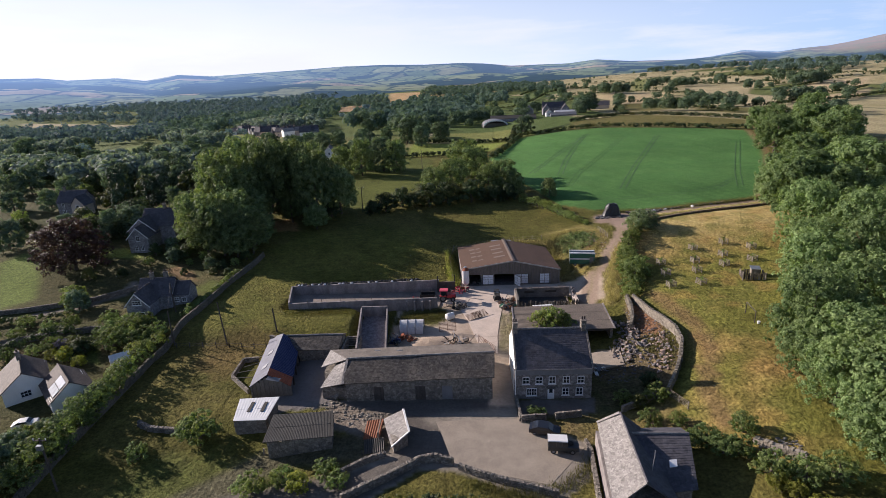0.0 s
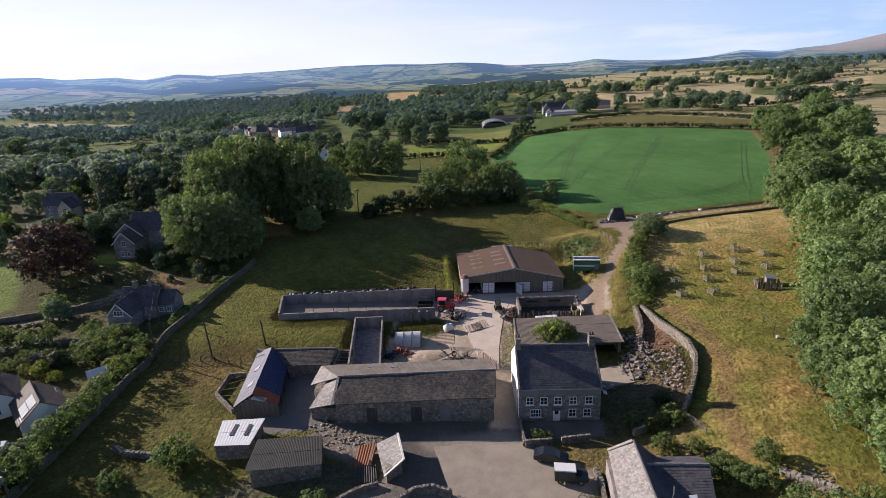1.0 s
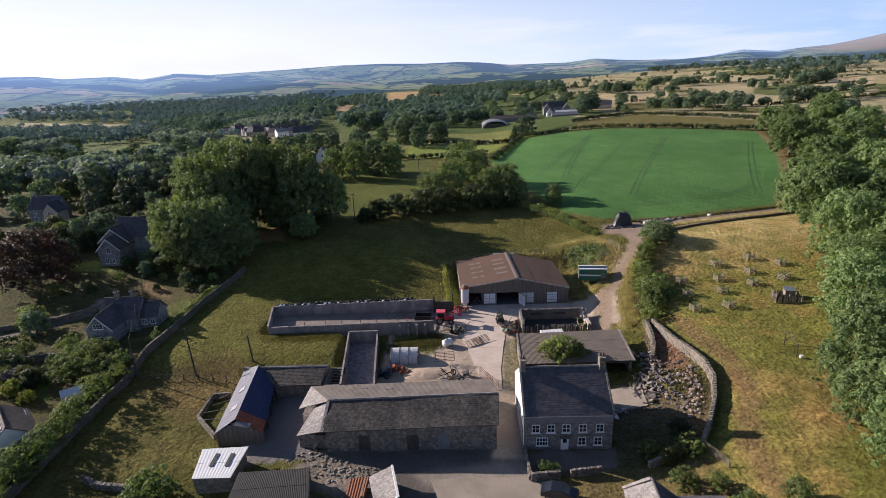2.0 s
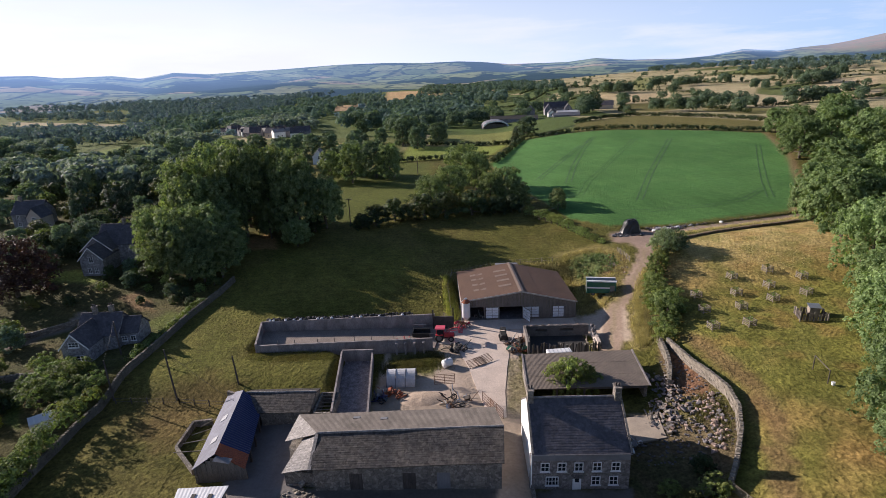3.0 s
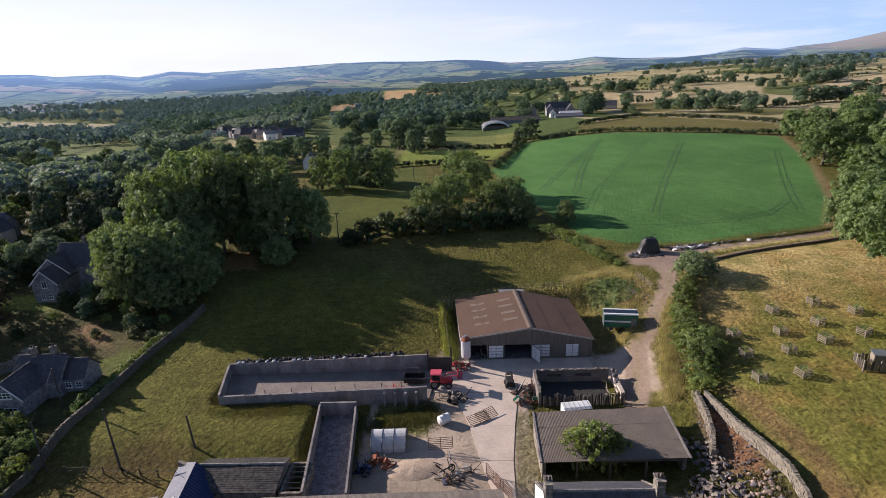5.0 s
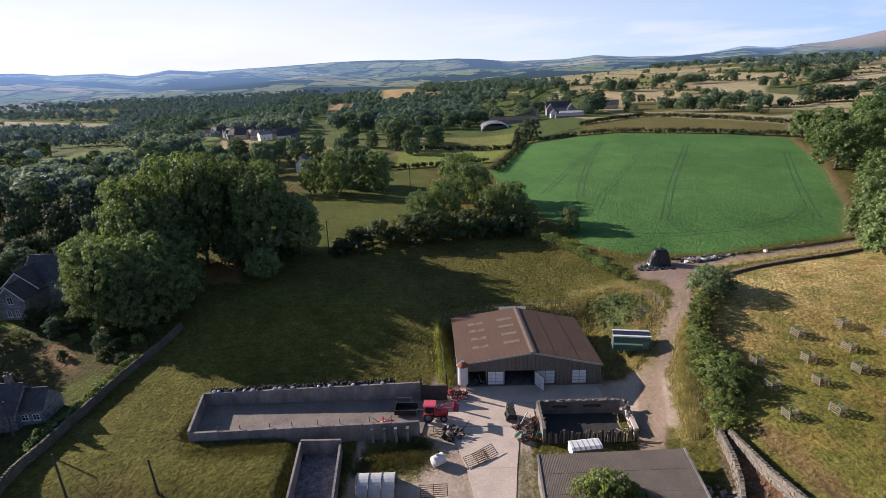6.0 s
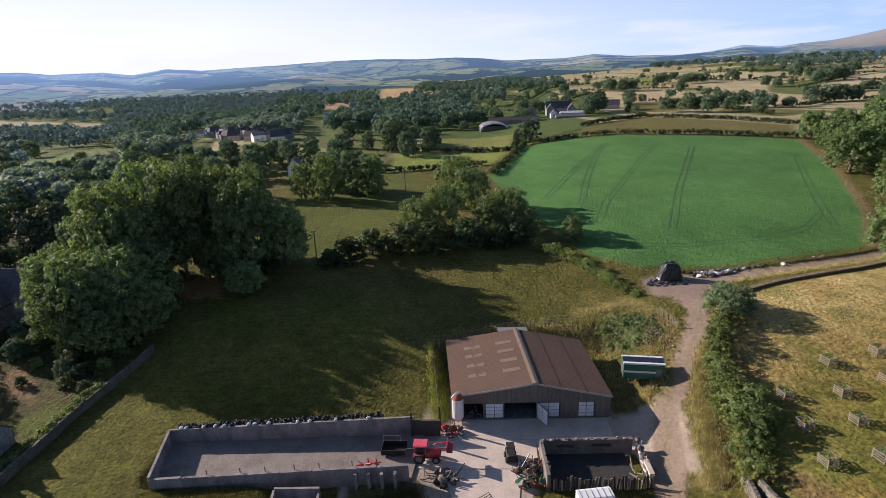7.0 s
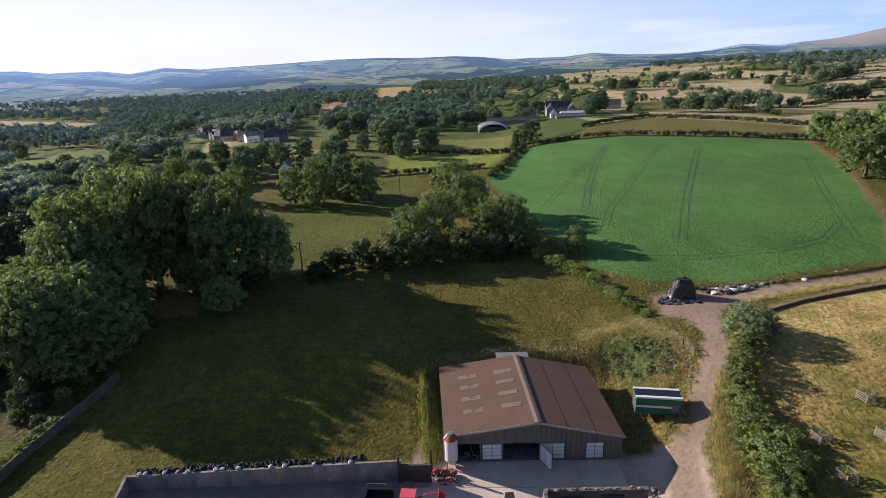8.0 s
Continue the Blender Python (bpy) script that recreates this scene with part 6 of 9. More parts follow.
def stone_wall(name, label, line, h=1.3, w=0.5, seed=0, mat=None, course=0.25):
    """A dry-stone wall of rough uneven blocks along a line, each course broken, with upright cope stones."""
    rng = random.Random(seed)
    g = Geo()
    for (ax, ay), (bx, by) in zip(line, line[1:]):
        d = Vector((bx - ax, by - ay, 0))
        n = max(1, int(d.length / 0.38))
        turn = math.degrees(math.atan2(d.y, d.x))
        for i in range(n):
            cx, cy = ax + d.x * (i + 0.5) / n, ay + d.y * (i + 0.5) / n
            z = height(cx, cy)
            rows = max(1, int(h / course))
            for r in range(rows):
                k = w * (1 - 0.35 * r / rows) / 2
                m = Matrix.Translation((cx, cy, z - 0.3 if r == 0 else z + r * h / rows - 0.02)) @ pose(0, 0, 0, rng.uniform(-4, 4), rng.uniform(-4, 4), turn + rng.uniform(-7, 7))
                l = d.length / n / 2 * rng.uniform(0.85, 1.08)
                g.box(-l, -k - rng.uniform(0, 0.07), 0, l, k + rng.uniform(0, 0.07), (h / rows + (0.3 if r == 0 else 0)) * rng.uniform(0.85, 1.05), m)
            for j in range(2):
                m = Matrix.Translation((cx + d.x / n * (j - 0.5) * 0.5, cy + d.y / n * (j - 0.5) * 0.5, z + h - 0.04)) @ pose(0, 0, 0, rng.uniform(-12, 12), rng.uniform(-14, 14), turn + rng.uniform(-20, 20))
                g.box(-0.11, -w * 0.4, 0, 0.11, w * 0.4, rng.uniform(0.08, 0.2), m)
    z0 = height(*line[0])
    ob = part(name, g, mat or M_DRYSTONE)
    return tagged(ob, label, "stone wall")


# the field wall's shaded face is in its dark stone colour
stone_wall("dry_stone_wall", "long grey dry-stone field boundary wall", [(-54, 132), (-55.5, 124), (-57, 113), (-57.3, 100), (-58, 91.7), (-58.8, 84.7), (-58.4, 78), (-58, 69), (-57.7, 61), (-57, 52), (-55, 42)], 1.25, 0.5, 1, M_SHADEWALL)
stone_wall("dry_stone_wall", "curving pale dry-stone paddock wall", [(32.4, 98.0), (32.9, 94.3), (33.4, 90.6), (34.3, 86.6), (34.9, 82.6), (34.4, 78.6), (32.8, 74.6), (30.6, 70.8), (28.4, 67.6)], 1.3, 0.55, 2)
stone_wall("dry_stone_wall", "broken dry-stone wall above the rubble", [(31.6, 99.6), (31.0, 94), (30.2, 90.5), (29.0, 87.5)], 1.3, 0.6, 3)
stone_wall("forecourt_wall", "low stone wall edging the forecourt", [(-1.9, 54.9), (1.0, 53.5), (4.1, 52.2), (9.8, 50.2)], 0.8, 0.5, 4, M_STONE)
stone_wall("lane_wall", "stone retaining wall beside the sunken lane", [(-16, 50.6), (-13.8, 52), (-10.5, 53.8), (-6.8, 56.4), (-5, 56.6), (-2.6, 55.7)], 1.0, 0.55, 5, M_STONE)
stone_wall("garden_wall", "low stone front garden wall", [(6.75, 69.5), (6.8, 67), (6.95, 64.4), (10.5, 64.7)], 0.9, 0.4, 6, M_STONE)
stone_wall("garden_wall", "low stone front garden wall", [(11.8, 64.9), (15.6, 65.4)], 0.9, 0.4, 7, M_STONE)
stone_wall("dry_stone_wall", "rough wall dividing garden and paddock", [(21.5, 66.0), (25.2, 67.3), (27.2, 68.2)], 0.9, 0.5, 8)
stone_wall("dry_stone_wall", "low tumbled wall by the shrubs", [(34.6, 56), (36.4, 54), (38.6, 52.2)], 0.5, 0.9, 9)
spill("stone_spill", "pale tumbled stones below the paddock", 36.6, 54.0, 1.8, 90, 21)
stone_wall("dry_stone_wall", "low dark wall along the track cutting", [(47.5, 138.0), (53, 141.0), (59, 143.8), (66.4, 146.2), (78, 149.6), (104, 161)], 0.5, 0.8, 10, M_BANKSTONE)
stone_wall("dry_stone_wall", "stone wall beside the lower paddock", [(-50.5, 66.6), (-48, 65.4), (-44, 65)], 0.6, 0.7, 11, M_STONE)
stone_wall("garden_wall", "old stone garden wall in the village", [(-104, 88), (-92, 92.5), (-78, 96.5), (-70, 97)], 1.0, 0.5, 12, M_STONE)
stone_wall("garden_wall", "old stone garden wall in the village", [(-112, 104), (-100, 107), (-88, 112), (-80, 118)], 1.0, 0.5, 13, M_STONE)
for sx, sy in ((-21.6, 69.4), (-19.6, 68.4), (-17.6, 67.5), (-15.6, 66.7), (-13.4, 65.7), (-18.4, 65.4)):
    spill("stone_spill", "tumbled pale stones of the old yard wall", sx, sy, 1.2, 20, int(-sx))
stone_wall("hut_wall", "low stone wall beside the hut", [(-17.6, 55.0), (-14.2, 57.2), (-11.6, 58.0)], 0.7, 0.5, 15, M_STONE)
stone_wall("cottage_wall", "pale rubble wall beside the cottage", [(14.0, 47), (14.6, 52), (15.2, 57.5), (14.9, 59.5)], 0.7, 0.5, 16, M_STONE)


def utility_pole(x, y, h=8.5, lean=(0, 0), arm=True, can=False):
    p = thing("utility_pole", "dark wooden electricity pole standing in grass", "pole", x, y, height(x, y), group="electricity poles")
    part("post", Geo().tube((0, 0, -0.6), (lean[0], lean[1], h), 0.15, 0.11), M_WOOD_DARK, p)
    if arm:
        part("crossarm", Geo().box(lean[0] - 0.9, lean[1] - 0.06, h - 0.35, lean[0] + 0.9, lean[1] + 0.06, h - 0.23), M_WOOD_DARK, p)
        for i in (-0.8, 0, 0.8):
            part("insulator", Geo().tube((lean[0] + i, lean[1], h - 0.23), (lean[0] + i, lean[1], h + 0.02), 0.05), M_WHITE_SHEET, p)
    if can:
        part("transformer", Geo().box(lean[0] - 0.35, lean[1] - 0.5, h - 1.5, lean[0] + 0.35, lean[1] - 0.12, h - 0.8), M_GALV, p, "grey transformer box")
    return (x + lean[0], y + lean[1], height(x, y) + h)


tops = [utility_pole(-53.7, 53.5, 8.0, (-0.3, 0.2), True, True), utility_pole(-57.2, 90.2, 7.0, (-0.3, 0.5), False), utility_pole(-46.7, 90, 8.6, (-1.0, 1.0), False), utility_pole(-62.5, 101.5, 6.5, (-0.2, 0.4), False),
        utility_pole(-33.6, 167.5, 8.5, (0.2, 0.0)), utility_pole(-19.2, 240, 8.0, (0, 0), False), utility_pole(-37.6, 92.5, 5.0, (-0.4, 0.3), False)]


def wire(a, b, sag=0.8):
    g, n = Geo(), 14
    pts = [Vector(a).lerp(Vector(b), i / n) - Vector((0, 0, 4 * sag * (i / n) * (1 - i / n))) for i in range(n + 1)]
    d = (Vector(b) - Vector(a)).normalized()
    side = Vector((-d.y, d.x, 0)).normalized() * 0.022
    up = Vector((0, 0, 0.022))
    vs = [tuple(p + o) for p in pts for o in (side, up, -side, -up)]
    g.add(vs, [(4 * i + j, 4 * i + 4 + j, 4 * i + 4 + (j + 1) % 4, 4 * i + (j + 1) % 4) for i in range(n) for j in range(4)] + [(0, 1, 2, 3), (4 * n + 3, 4 * n + 2, 4 * n + 1, 4 * n)])
    tagged(part("overhead_wire", g, M_RUBBER), "thin black overhead wire between poles", "wire", "overhead wires")


wire(tops[0], tops[1])
wire((tops[0][0] + 0.8, tops[0][1], tops[0][2]), (tops[1][0] + 0.3, tops[1][1], tops[1][2] - 0.1))
wire(tops[1], tops[2], 0.3)
wire(tops[1], tops[3], 0.3)
wire(tops[2], (-34.5, 84, 3.4), 0.4)
wire(tops[4], tops[5], 1.2)


def fence(name, label, line, step=2.6, h=1.15, rails=2, mat=None):
    f = thing(name, label, "fence", line[0][0], line[0][1], height(*line[0]))
    rng = random.Random(len(line) * 7 + int(line[0][0]))
    for (ax, ay), (bx, by) in zip(line, line[1:]):
        n = max(1, round(math.hypot(bx - ax, by - ay) / step))
        tops_ = []
        for i in range(n + 1):
            x, y = ax + (bx - ax) * i / n, ay + (by - ay) * i / n
            z = height(x, y)
            wpart("post", Geo().box(x - 0.06, y - 0.06, z - 0.3, x + 0.06, y + 0.06, z + h + rng.uniform(-0.08, 0.12)), mat or M_WOOD, f)
            tops_.append(Vector((x, y, z)))
        for r in range(rails):
            g = Geo()
            for p, q in zip(tops_, tops_[1:]):
                zz = Vector((0, 0, h * (r + 0.75) / rails))
                g.tube(p + zz, q + zz, 0.03, 0.03, 4)
            wpart("rail", g, mat or M_WOOD, f)
    return f


fence("field_fence", "thin post and wire field fence", [(-56.5, 89.6), (-46, 89.3), (-38.5, 88.6)], 2.4, 1.1, 2, M_WOOD_DARK)
fence("field_fence", "thin post and wire field fence", [(20, 170), (27, 160.5), (30.5, 152.2), (33, 144)], 2.4, 1.1, 2, M_WOOD_DARK)
fence("field_gate", "grey timber gate and rails by the track", [(34.5, 135.6), (35.1, 132.5), (35.5, 129.6)], 1.5, 1.2, 4)
fence("field_fence", "thin post and wire field fence behind the shed", [(-3.5, 117), (-4.5, 128), (-3.6, 134), (10, 136.4), (20, 137)], 2.4, 1.2, 2)
fence("paddock_gate", "pale timber paddock gate standing open", [(28.6, 67.2), (29.8, 63.8)], 1.7, 1.2, 5)
fence("yard_rail", "pale timber rails on the barn yard bank", [(-6.8, 112.2), (-3.0, 114.0)], 1.2, 1.3, 3, M_WOOD_DARK)


def tree_guard(x, y, rz, s=1.0, sap=True):
    c = thing("tree_guard", "square pale timber tree guard round a sapling", "tree guard", x, y, height(x, y), rz, "paddock tree guards")
    for sx in (-1, 1):
        for sy in (-1, 1):
            part("post", Geo().box(sx * 0.66 - 0.05, sy * 0.66 - 0.05, -0.3, sx * 0.66 + 0.05, sy * 0.66 + 0.05, 1.3), M_WOOD, c)
    for k in range(4):
        z = 0.25 + 0.29 * k
        for a in range(4):
            m = pose(0, 0, 0, 0, 0, 90 * a)
            part("rail", Geo().box(-0.74, 0.71, z, 0.74, 0.75, z + 0.1, m), M_WOOD, c)
    part("sapling_stem", Geo().tube((0, 0, -0.1), (0.04, 0.02, 1.7), 0.03, 0.015, 6), M_BARK, c)
    twig, g = random.Random(9), Geo()
    for _ in range(60):
        p = Vector((twig.gauss(0, 0.26), twig.gauss(0, 0.26), 1.25 + twig.gauss(0, 0.3)))
        u, w = (Vector((twig.gauss(0, 1), twig.gauss(0, 1), twig.gauss(0, 1))).normalized() * 0.11 for _ in range(2))
        g.add([p - u, p - w, p + u, p + w], [(0, 1, 2, 3)])
    part("sapling_leaf_crown", g, M_LEAF_HEDGE, c)
    return c


GUARDS = [(42.3, 111.2), (41.3, 105.2), (40.2, 99.2), (51.6, 117.5), (49.6, 111.2), (47.8, 105.6), (46.0, 99.4), (58.8, 118.4), (56.2, 112.8), (54.2, 107.6), (63.0, 114.4), (60.2, 108.2)]
first = None
grng = random.Random(4)
for x, y in GUARDS:
    if first is None:
        first = tree_guard(x, y, 12)
    else:
        copy_thing(first, pose(x, y, height(x, y), grng.uniform(-3, 3), grng.uniform(-3, 3), 12 + grng.uniform(-9, 9)))


def field_shelter():
    s = thing("timber_pen", "weathered timber pen with boarded sides", "pen", 56.2, 100.2, height(56.2, 100.2), -12)
    rng = random.Random(2)
    for a, b in (((-2, -1.4), (2, -1.4)), ((-2, 1.4), (2, 1.4)), ((-2, -1.4), (-2, 1.4)), ((2, -1.4), (2, 1.4))):
        d = Vector((b[0] - a[0], b[1] - a[1], 0))
        n = int(d.length / 0.42)
        for i in range(n):
            p = Vector((a[0], a[1], 0)) + d * (i / n)
            part("board", Geo().box(p.x - 0.03, p.y - 0.03, 0, p.x + (0.3 if d.x else 0.03), p.y + (0.3 if d.y else 0.03), 1.35 + rng.uniform(-0.45, 0.15)), M_WOOD if rng.random() < 0.6 else M_WOOD_DARK, s)
    part("hutch", Geo().box(-0.2, 0.1, 0, 1.3, 1.25, 1.7), M_WOOD, s, "small pale boarded hutch")
    part("roof", Geo().slab((-0.35, -0.05, 1.72), (1.45, -0.05, 1.72), (1.45, 1.38, 1.98), (-0.35, 1.38, 1.98), 0.08), M_GALV, s)
    for x in (-2, 0, 2):
        part("post", Geo().box(x - 0.08, -1.5, -0.3, x + 0.08, -1.36, 1.6), M_WOOD, s)
    g = thing("goal_frame", "thin timber goal frame in the paddock", "goal frame", 47.7, 83.9, height(47.7, 83.9))
    wpart("post", Geo().tube((47.9, 85.8, height(48, 86) - 0.2), (47.9, 85.8, height(48, 86) + 2.1), 0.07), M_WOOD_DARK, g)
    wpart("post", Geo().tube((47.5, 82.0, height(47, 82) - 0.2), (47.5, 82.0, height(47, 82) + 2.1), 0.07), M_WOOD_DARK, g)
    wpart("bar", Geo().tube((47.9, 85.8, height(48, 86) + 2.05), (47.5, 82.0, height(47, 82) + 2.05), 0.06), M_WOOD_DARK, g)


field_shelter()


# ---- vehicles and implements ----
def wheel(parent, x, y, z, r, w, rim=0.55, name="wheel"):
    t = part(name, Geo().ring((x, y, z), (0, 1, 0), r - w * 0.42, w * 0.45, 18, 8), M_RUBBER, parent)
    part("rim", Geo().tube((x, y - w * 0.3, z), (x, y + w * 0.3, z), r * rim, r * rim, 14), M_GREYSHEET, t)
    return t


def off_roader():
    v = thing("off_road_vehicle", "dark boxy off-road vehicle with a white roof", "car", 11.7, 58.1, height(11.7, 58.1) + 0.03, -6)
    body = [(-0.82, 0.5), (0.82, 0.5), (0.84, 1.12), (0.80, 1.18), (-0.80, 1.18), (-0.84, 1.12)]
    part("body", Geo().side(body, -1.95, 0.55).side([(-0.78, 0.5), (0.78, 0.5), (0.78, 1.02), (0.7, 1.12), (-0.7, 1.12), (-0.78, 1.02)], 0.55, 1.95), M_VEHGREEN, v)
    part("cabin", Geo().side([(-0.8, 1.18), (0.8, 1.18), (0.72, 1.86), (-0.72, 1.86)], -1.92, 0.5), M_GLASS, v)
    for x in (-1.92, -1.0, -0.25, 0.42):
        part("pillar", Geo().side([(-0.81, 1.17), (0.81, 1.17), (0.73, 1.87), (-0.73, 1.87)], x, x + 0.1), M_VEHGREEN, v)
    part("roof", Geo().side([(-0.76, 1.86), (0.76, 1.86), (0.7, 1.96), (-0.7, 1.96)], -1.98, 0.52), M_WHITE_SHEET, v, "white roof panel")
    part("bumper", Geo().box(1.93, -0.8, 0.5, 2.06, 0.8, 0.66), M_STEEL, v)
    part("spare_wheel", Geo().tube((0.95, 0, 1.1), (0.95, 0, 1.28), 0.36, 0.36, 14), M_RUBBER, v)
    for sx in (-1.25, 1.15):
        for sy in (-0.72, 0.72):
            wheel(v, sx, sy, 0.38, 0.38, 0.24)
    for sy in (-0.5, 0.5):
        part("headlight", Geo().tube((1.94, sy, 0.86), (1.97, sy, 0.86), 0.1, 0.1, 10), M_PANEL, v)


off_roader()


def saloon(x, y, rz, mat, label, name="car", s=1.0):
    v = thing(name, label, "car", x, y, height(x, y) + 0.03, rz)
    prof = [(-2.1, 0.35), (2.1, 0.35), (2.15, 0.62), (2.0, 0.82), (1.1, 0.95), (0.45, 1.38), (-0.95, 1.42), (-1.75, 1.0), (-2.12, 0.9)]
    rot = pose(0, 0, 0, 0, 0, -90)
    part("body", Geo().side([(a * s, b * s) for a, b in prof], -0.82 * s, 0.82 * s, rot), mat, v)
    part("side_glass", Geo().side([(-1.4 * s, 0.99 * s), (0.85 * s, 0.99 * s), (0.4 * s, 1.31 * s), (-0.9 * s, 1.35 * s)], -0.84 * s, 0.84 * s, rot), M_GLASS, v)
    part("windscreen", Geo().slab((0.52 * s, 0.7 * s, 1.37 * s), (0.52 * s, -0.7 * s, 1.37 * s), (1.1 * s, -0.74 * s, 0.99 * s), (1.1 * s, 0.74 * s, 0.99 * s), -0.02), M_GLASS, v)
    for sx in (-1.35, 1.35):
        for sy in (-0.74, 0.74):
            wheel(v, sx * s, sy * s, 0.32 * s, 0.32 * s, 0.2 * s)


saloon(9.9, 61.7, -14, M_CARDARK, "dark blue saloon car parked by the garden wall")
saloon(-68.2, 66.5, 20, M_WHITE_SHEET, "white car parked beside the white cottage", s=0.8)


def tractor():
    t = thing("tractor", "red farm tractor with a raised front loader", "tractor", -4.9, 107.2, 0.07, -3)
    part("bonnet", Geo().side([(-0.38, 0.75), (0.38, 0.75), (0.4, 1.35), (0.28, 1.52), (-0.28, 1.52), (-0.4, 1.35)], 0.25, 2.05), M_RED, t)
    part("chassis", Geo().box(-1.0, -0.3, 0.5, 1.9, 0.3, 0.85), M_RUBBER, t)
    part("cab_glass", Geo().side([(-0.72, 1.25), (0.72, 1.25), (0.66, 2.45), (-0.66, 2.45)], -1.15, 0.28), M_GLASS, t)
    for x in (-1.16, 0.2):
        for y in (-0.7, 0.7):
            part("cab_pillar", Geo().box(x, y - 0.05, 1.2, x + 0.1, y + 0.05, 2.46), M_RED, t)
    part("cab_roof", Geo().side([(-0.8, 2.45), (0.8, 2.45), (0.78, 2.6), (0.6, 2.68), (-0.6, 2.68), (-0.78, 2.6)], -1.35, 0.42), M_PINK, t, "sun-bleached red cab roof")
    for y in (-0.85, 0.85):
        part("mudguard", Geo().box(-1.35, y - 0.25, 1.42, 0.05, y + 0.25, 1.52), M_RED, t)
        wheel(t, -0.65, y, 0.8, 0.8, 0.46, name="rear_wheel")
        wheel(t, 1.55, y * 0.92, 0.55, 0.55, 0.34, name="front_wheel")
        part("loader_arm", Geo().tube((0.35, y * 0.55, 1.35), (1.5, y * 0.6, 2.15), 0.08).tube((1.5, y * 0.6, 2.15), (3.0, y * 0.62, 2.35), 0.08), M_RED, t)
    bucket = [(2.95, 1.95), (3.7, 1.9), (3.72, 1.98), (3.08, 2.05), (3.06, 2.75), (2.95, 2.75)]
    part("bucket", Geo().side(bucket, -1.0, 1.0, pose(0, 0, 0, 0, 0, -90)), M_RED, t)
    part("exhaust", Geo().tube((1.1, 0.3, 1.5), (1.1, 0.3, 2.5), 0.05), M_STEEL, t)
    part("grille", Geo().box(2.04, -0.34, 0.8, 2.1, 0.34, 1.35), M_RUBBER, t)


tractor()


def implements():
    b = thing("transport_box", "black steel transport box behind the tractor", "implement", -9.0, 108.4, 0.35, -2)
    part("floor", Geo().box(-1.6, -1.0, 0.25, 1.6, 1.0, 0.35), M_RUBBER, b)
    for y0, y1, x0, x1 in ((-1.0, -0.92, -1.6, 1.6), (0.92, 1.0, -1.6, 1.6), (-0.92, 0.92, -1.6, -1.52)):
        part("side", Geo().box(x0, y0, 0.35, x1, y1, 1.05), M_RUBBER, b)
    part("hoop", Geo().tube((-1.5, 0.9, 1.0), (-1.5, 0.9, 1.9), 0.05).tube((-1.5, 0.9, 1.9), (0.8, 0.9, 1.9), 0.05).tube((0.8, 0.9, 1.9), (0.8, 0.9, 1.0), 0.05), M_STEEL, b)
    part("drawbar", Geo().tube((1.6, 0, 0.5), (3.0, 0, 0.55), 0.07), M_STEEL, b)
    for y in (-0.9, 0.9):
        wheel(b, 0, y, 0.28, 0.28, 0.2)
    t = thing("hay_tedder", "red hay tedder with folded tine arms", "implement", -11.9, 105.2, 0.45, 10)
    part("frame_bar", Geo().tube((-1.6, 0, 0.8), (1.6, 0, 0.8), 0.09), M_RED, t)
    part("mast", Geo().tube((0, 0, 0.4), (0, 0, 1.7), 0.12, 0.08), M_RED, t)
    for i in range(12):
        a = i * math.pi / 6
        part("tine_arm", Geo().tube((0.6 * (-1) ** i, 0, 0.75), (0.6 * (-1) ** i + 0.95 * math.cos(a), 0.85 * math.sin(a), 0.5 + 0.35 * (i % 3)), 0.045), M_RED, t)
    for x in (-1.0, 1.0):
        wheel(t, x, 0.25, 0.26, 0.26, 0.16)
    s = thing("harrow_frame", "rusty harrow lying on the clamp floor", "implement", -20.2, 103.4, 1.0, 8)
    for i in range(5):
        part("bar", Geo().tube((-1.4, -0.4 + 0.22 * i, 0.18), (1.4, -0.4 + 0.22 * i, 0.25), 0.05), M_BROWNSTEEL, s)
    for x in (-1.3, 0, 1.3):
        part("bar", Geo().tube((x, -0.5, 0.25), (x, 0.6, 0.25), 0.05), M_BROWNSTEEL, s)
    # skid loader
    l = thing("skid_loader", "small dark skid loader with a pallet fork", "loader", 6.2, 107.3, 0.07, 95)
    part("body", Geo().side([(-0.6, 0.3), (0.6, 0.3), (0.6, 1.0), (0.45, 1.2), (-0.45, 1.2), (-0.6, 1.0)], -1.2, 0.6), M_RUBBER, l)
    part("cage", Geo().tube((-0.5, -0.5, 1.2), (-0.4, -0.45, 2.0), 0.05).tube((-0.5, 0.5, 1.2), (-0.4, 0.45, 2.0), 0.05).tube((0.5, 0.5, 1.0), (0.4, 0.45, 2.0), 0.05).tube((0.5, -0.5, 1.0), (0.4, -0.45, 2.0), 0.05), M_RUBBER, l)
    part("cage_roof", Geo().box(-0.5, -0.5, 2.0, 0.5, 0.5, 2.06), M_RUBBER, l)
    for x in (-0.85, 0.25):
        for y in (-0.68, 0.68):
            wheel(l, x, y, 0.36, 0.36, 0.26)
    for y in (-0.3, 0.3):
        part("fork", Geo().box(0.6, y - 0.06, 0.1, 1.9, y + 0.06, 0.16), M_STEEL, l)
    # stock trailer with white ribbed roof
    k = thing("stock_trailer", "small stock trailer with a ribbed white roof", "trailer", 15.0, 99.0, 0.02, 7)
    part("body", Geo().box(-1.9, -0.95, 0.45, 1.9, 0.95, 1.75), M_CLADDING, k)
    part("roof", Geo().side([(-1.02, 1.75), (1.02, 1.75), (0.6, 1.95), (-0.6, 1.95)], -2.0, 2.0), M_WHITE_SHEET, k)
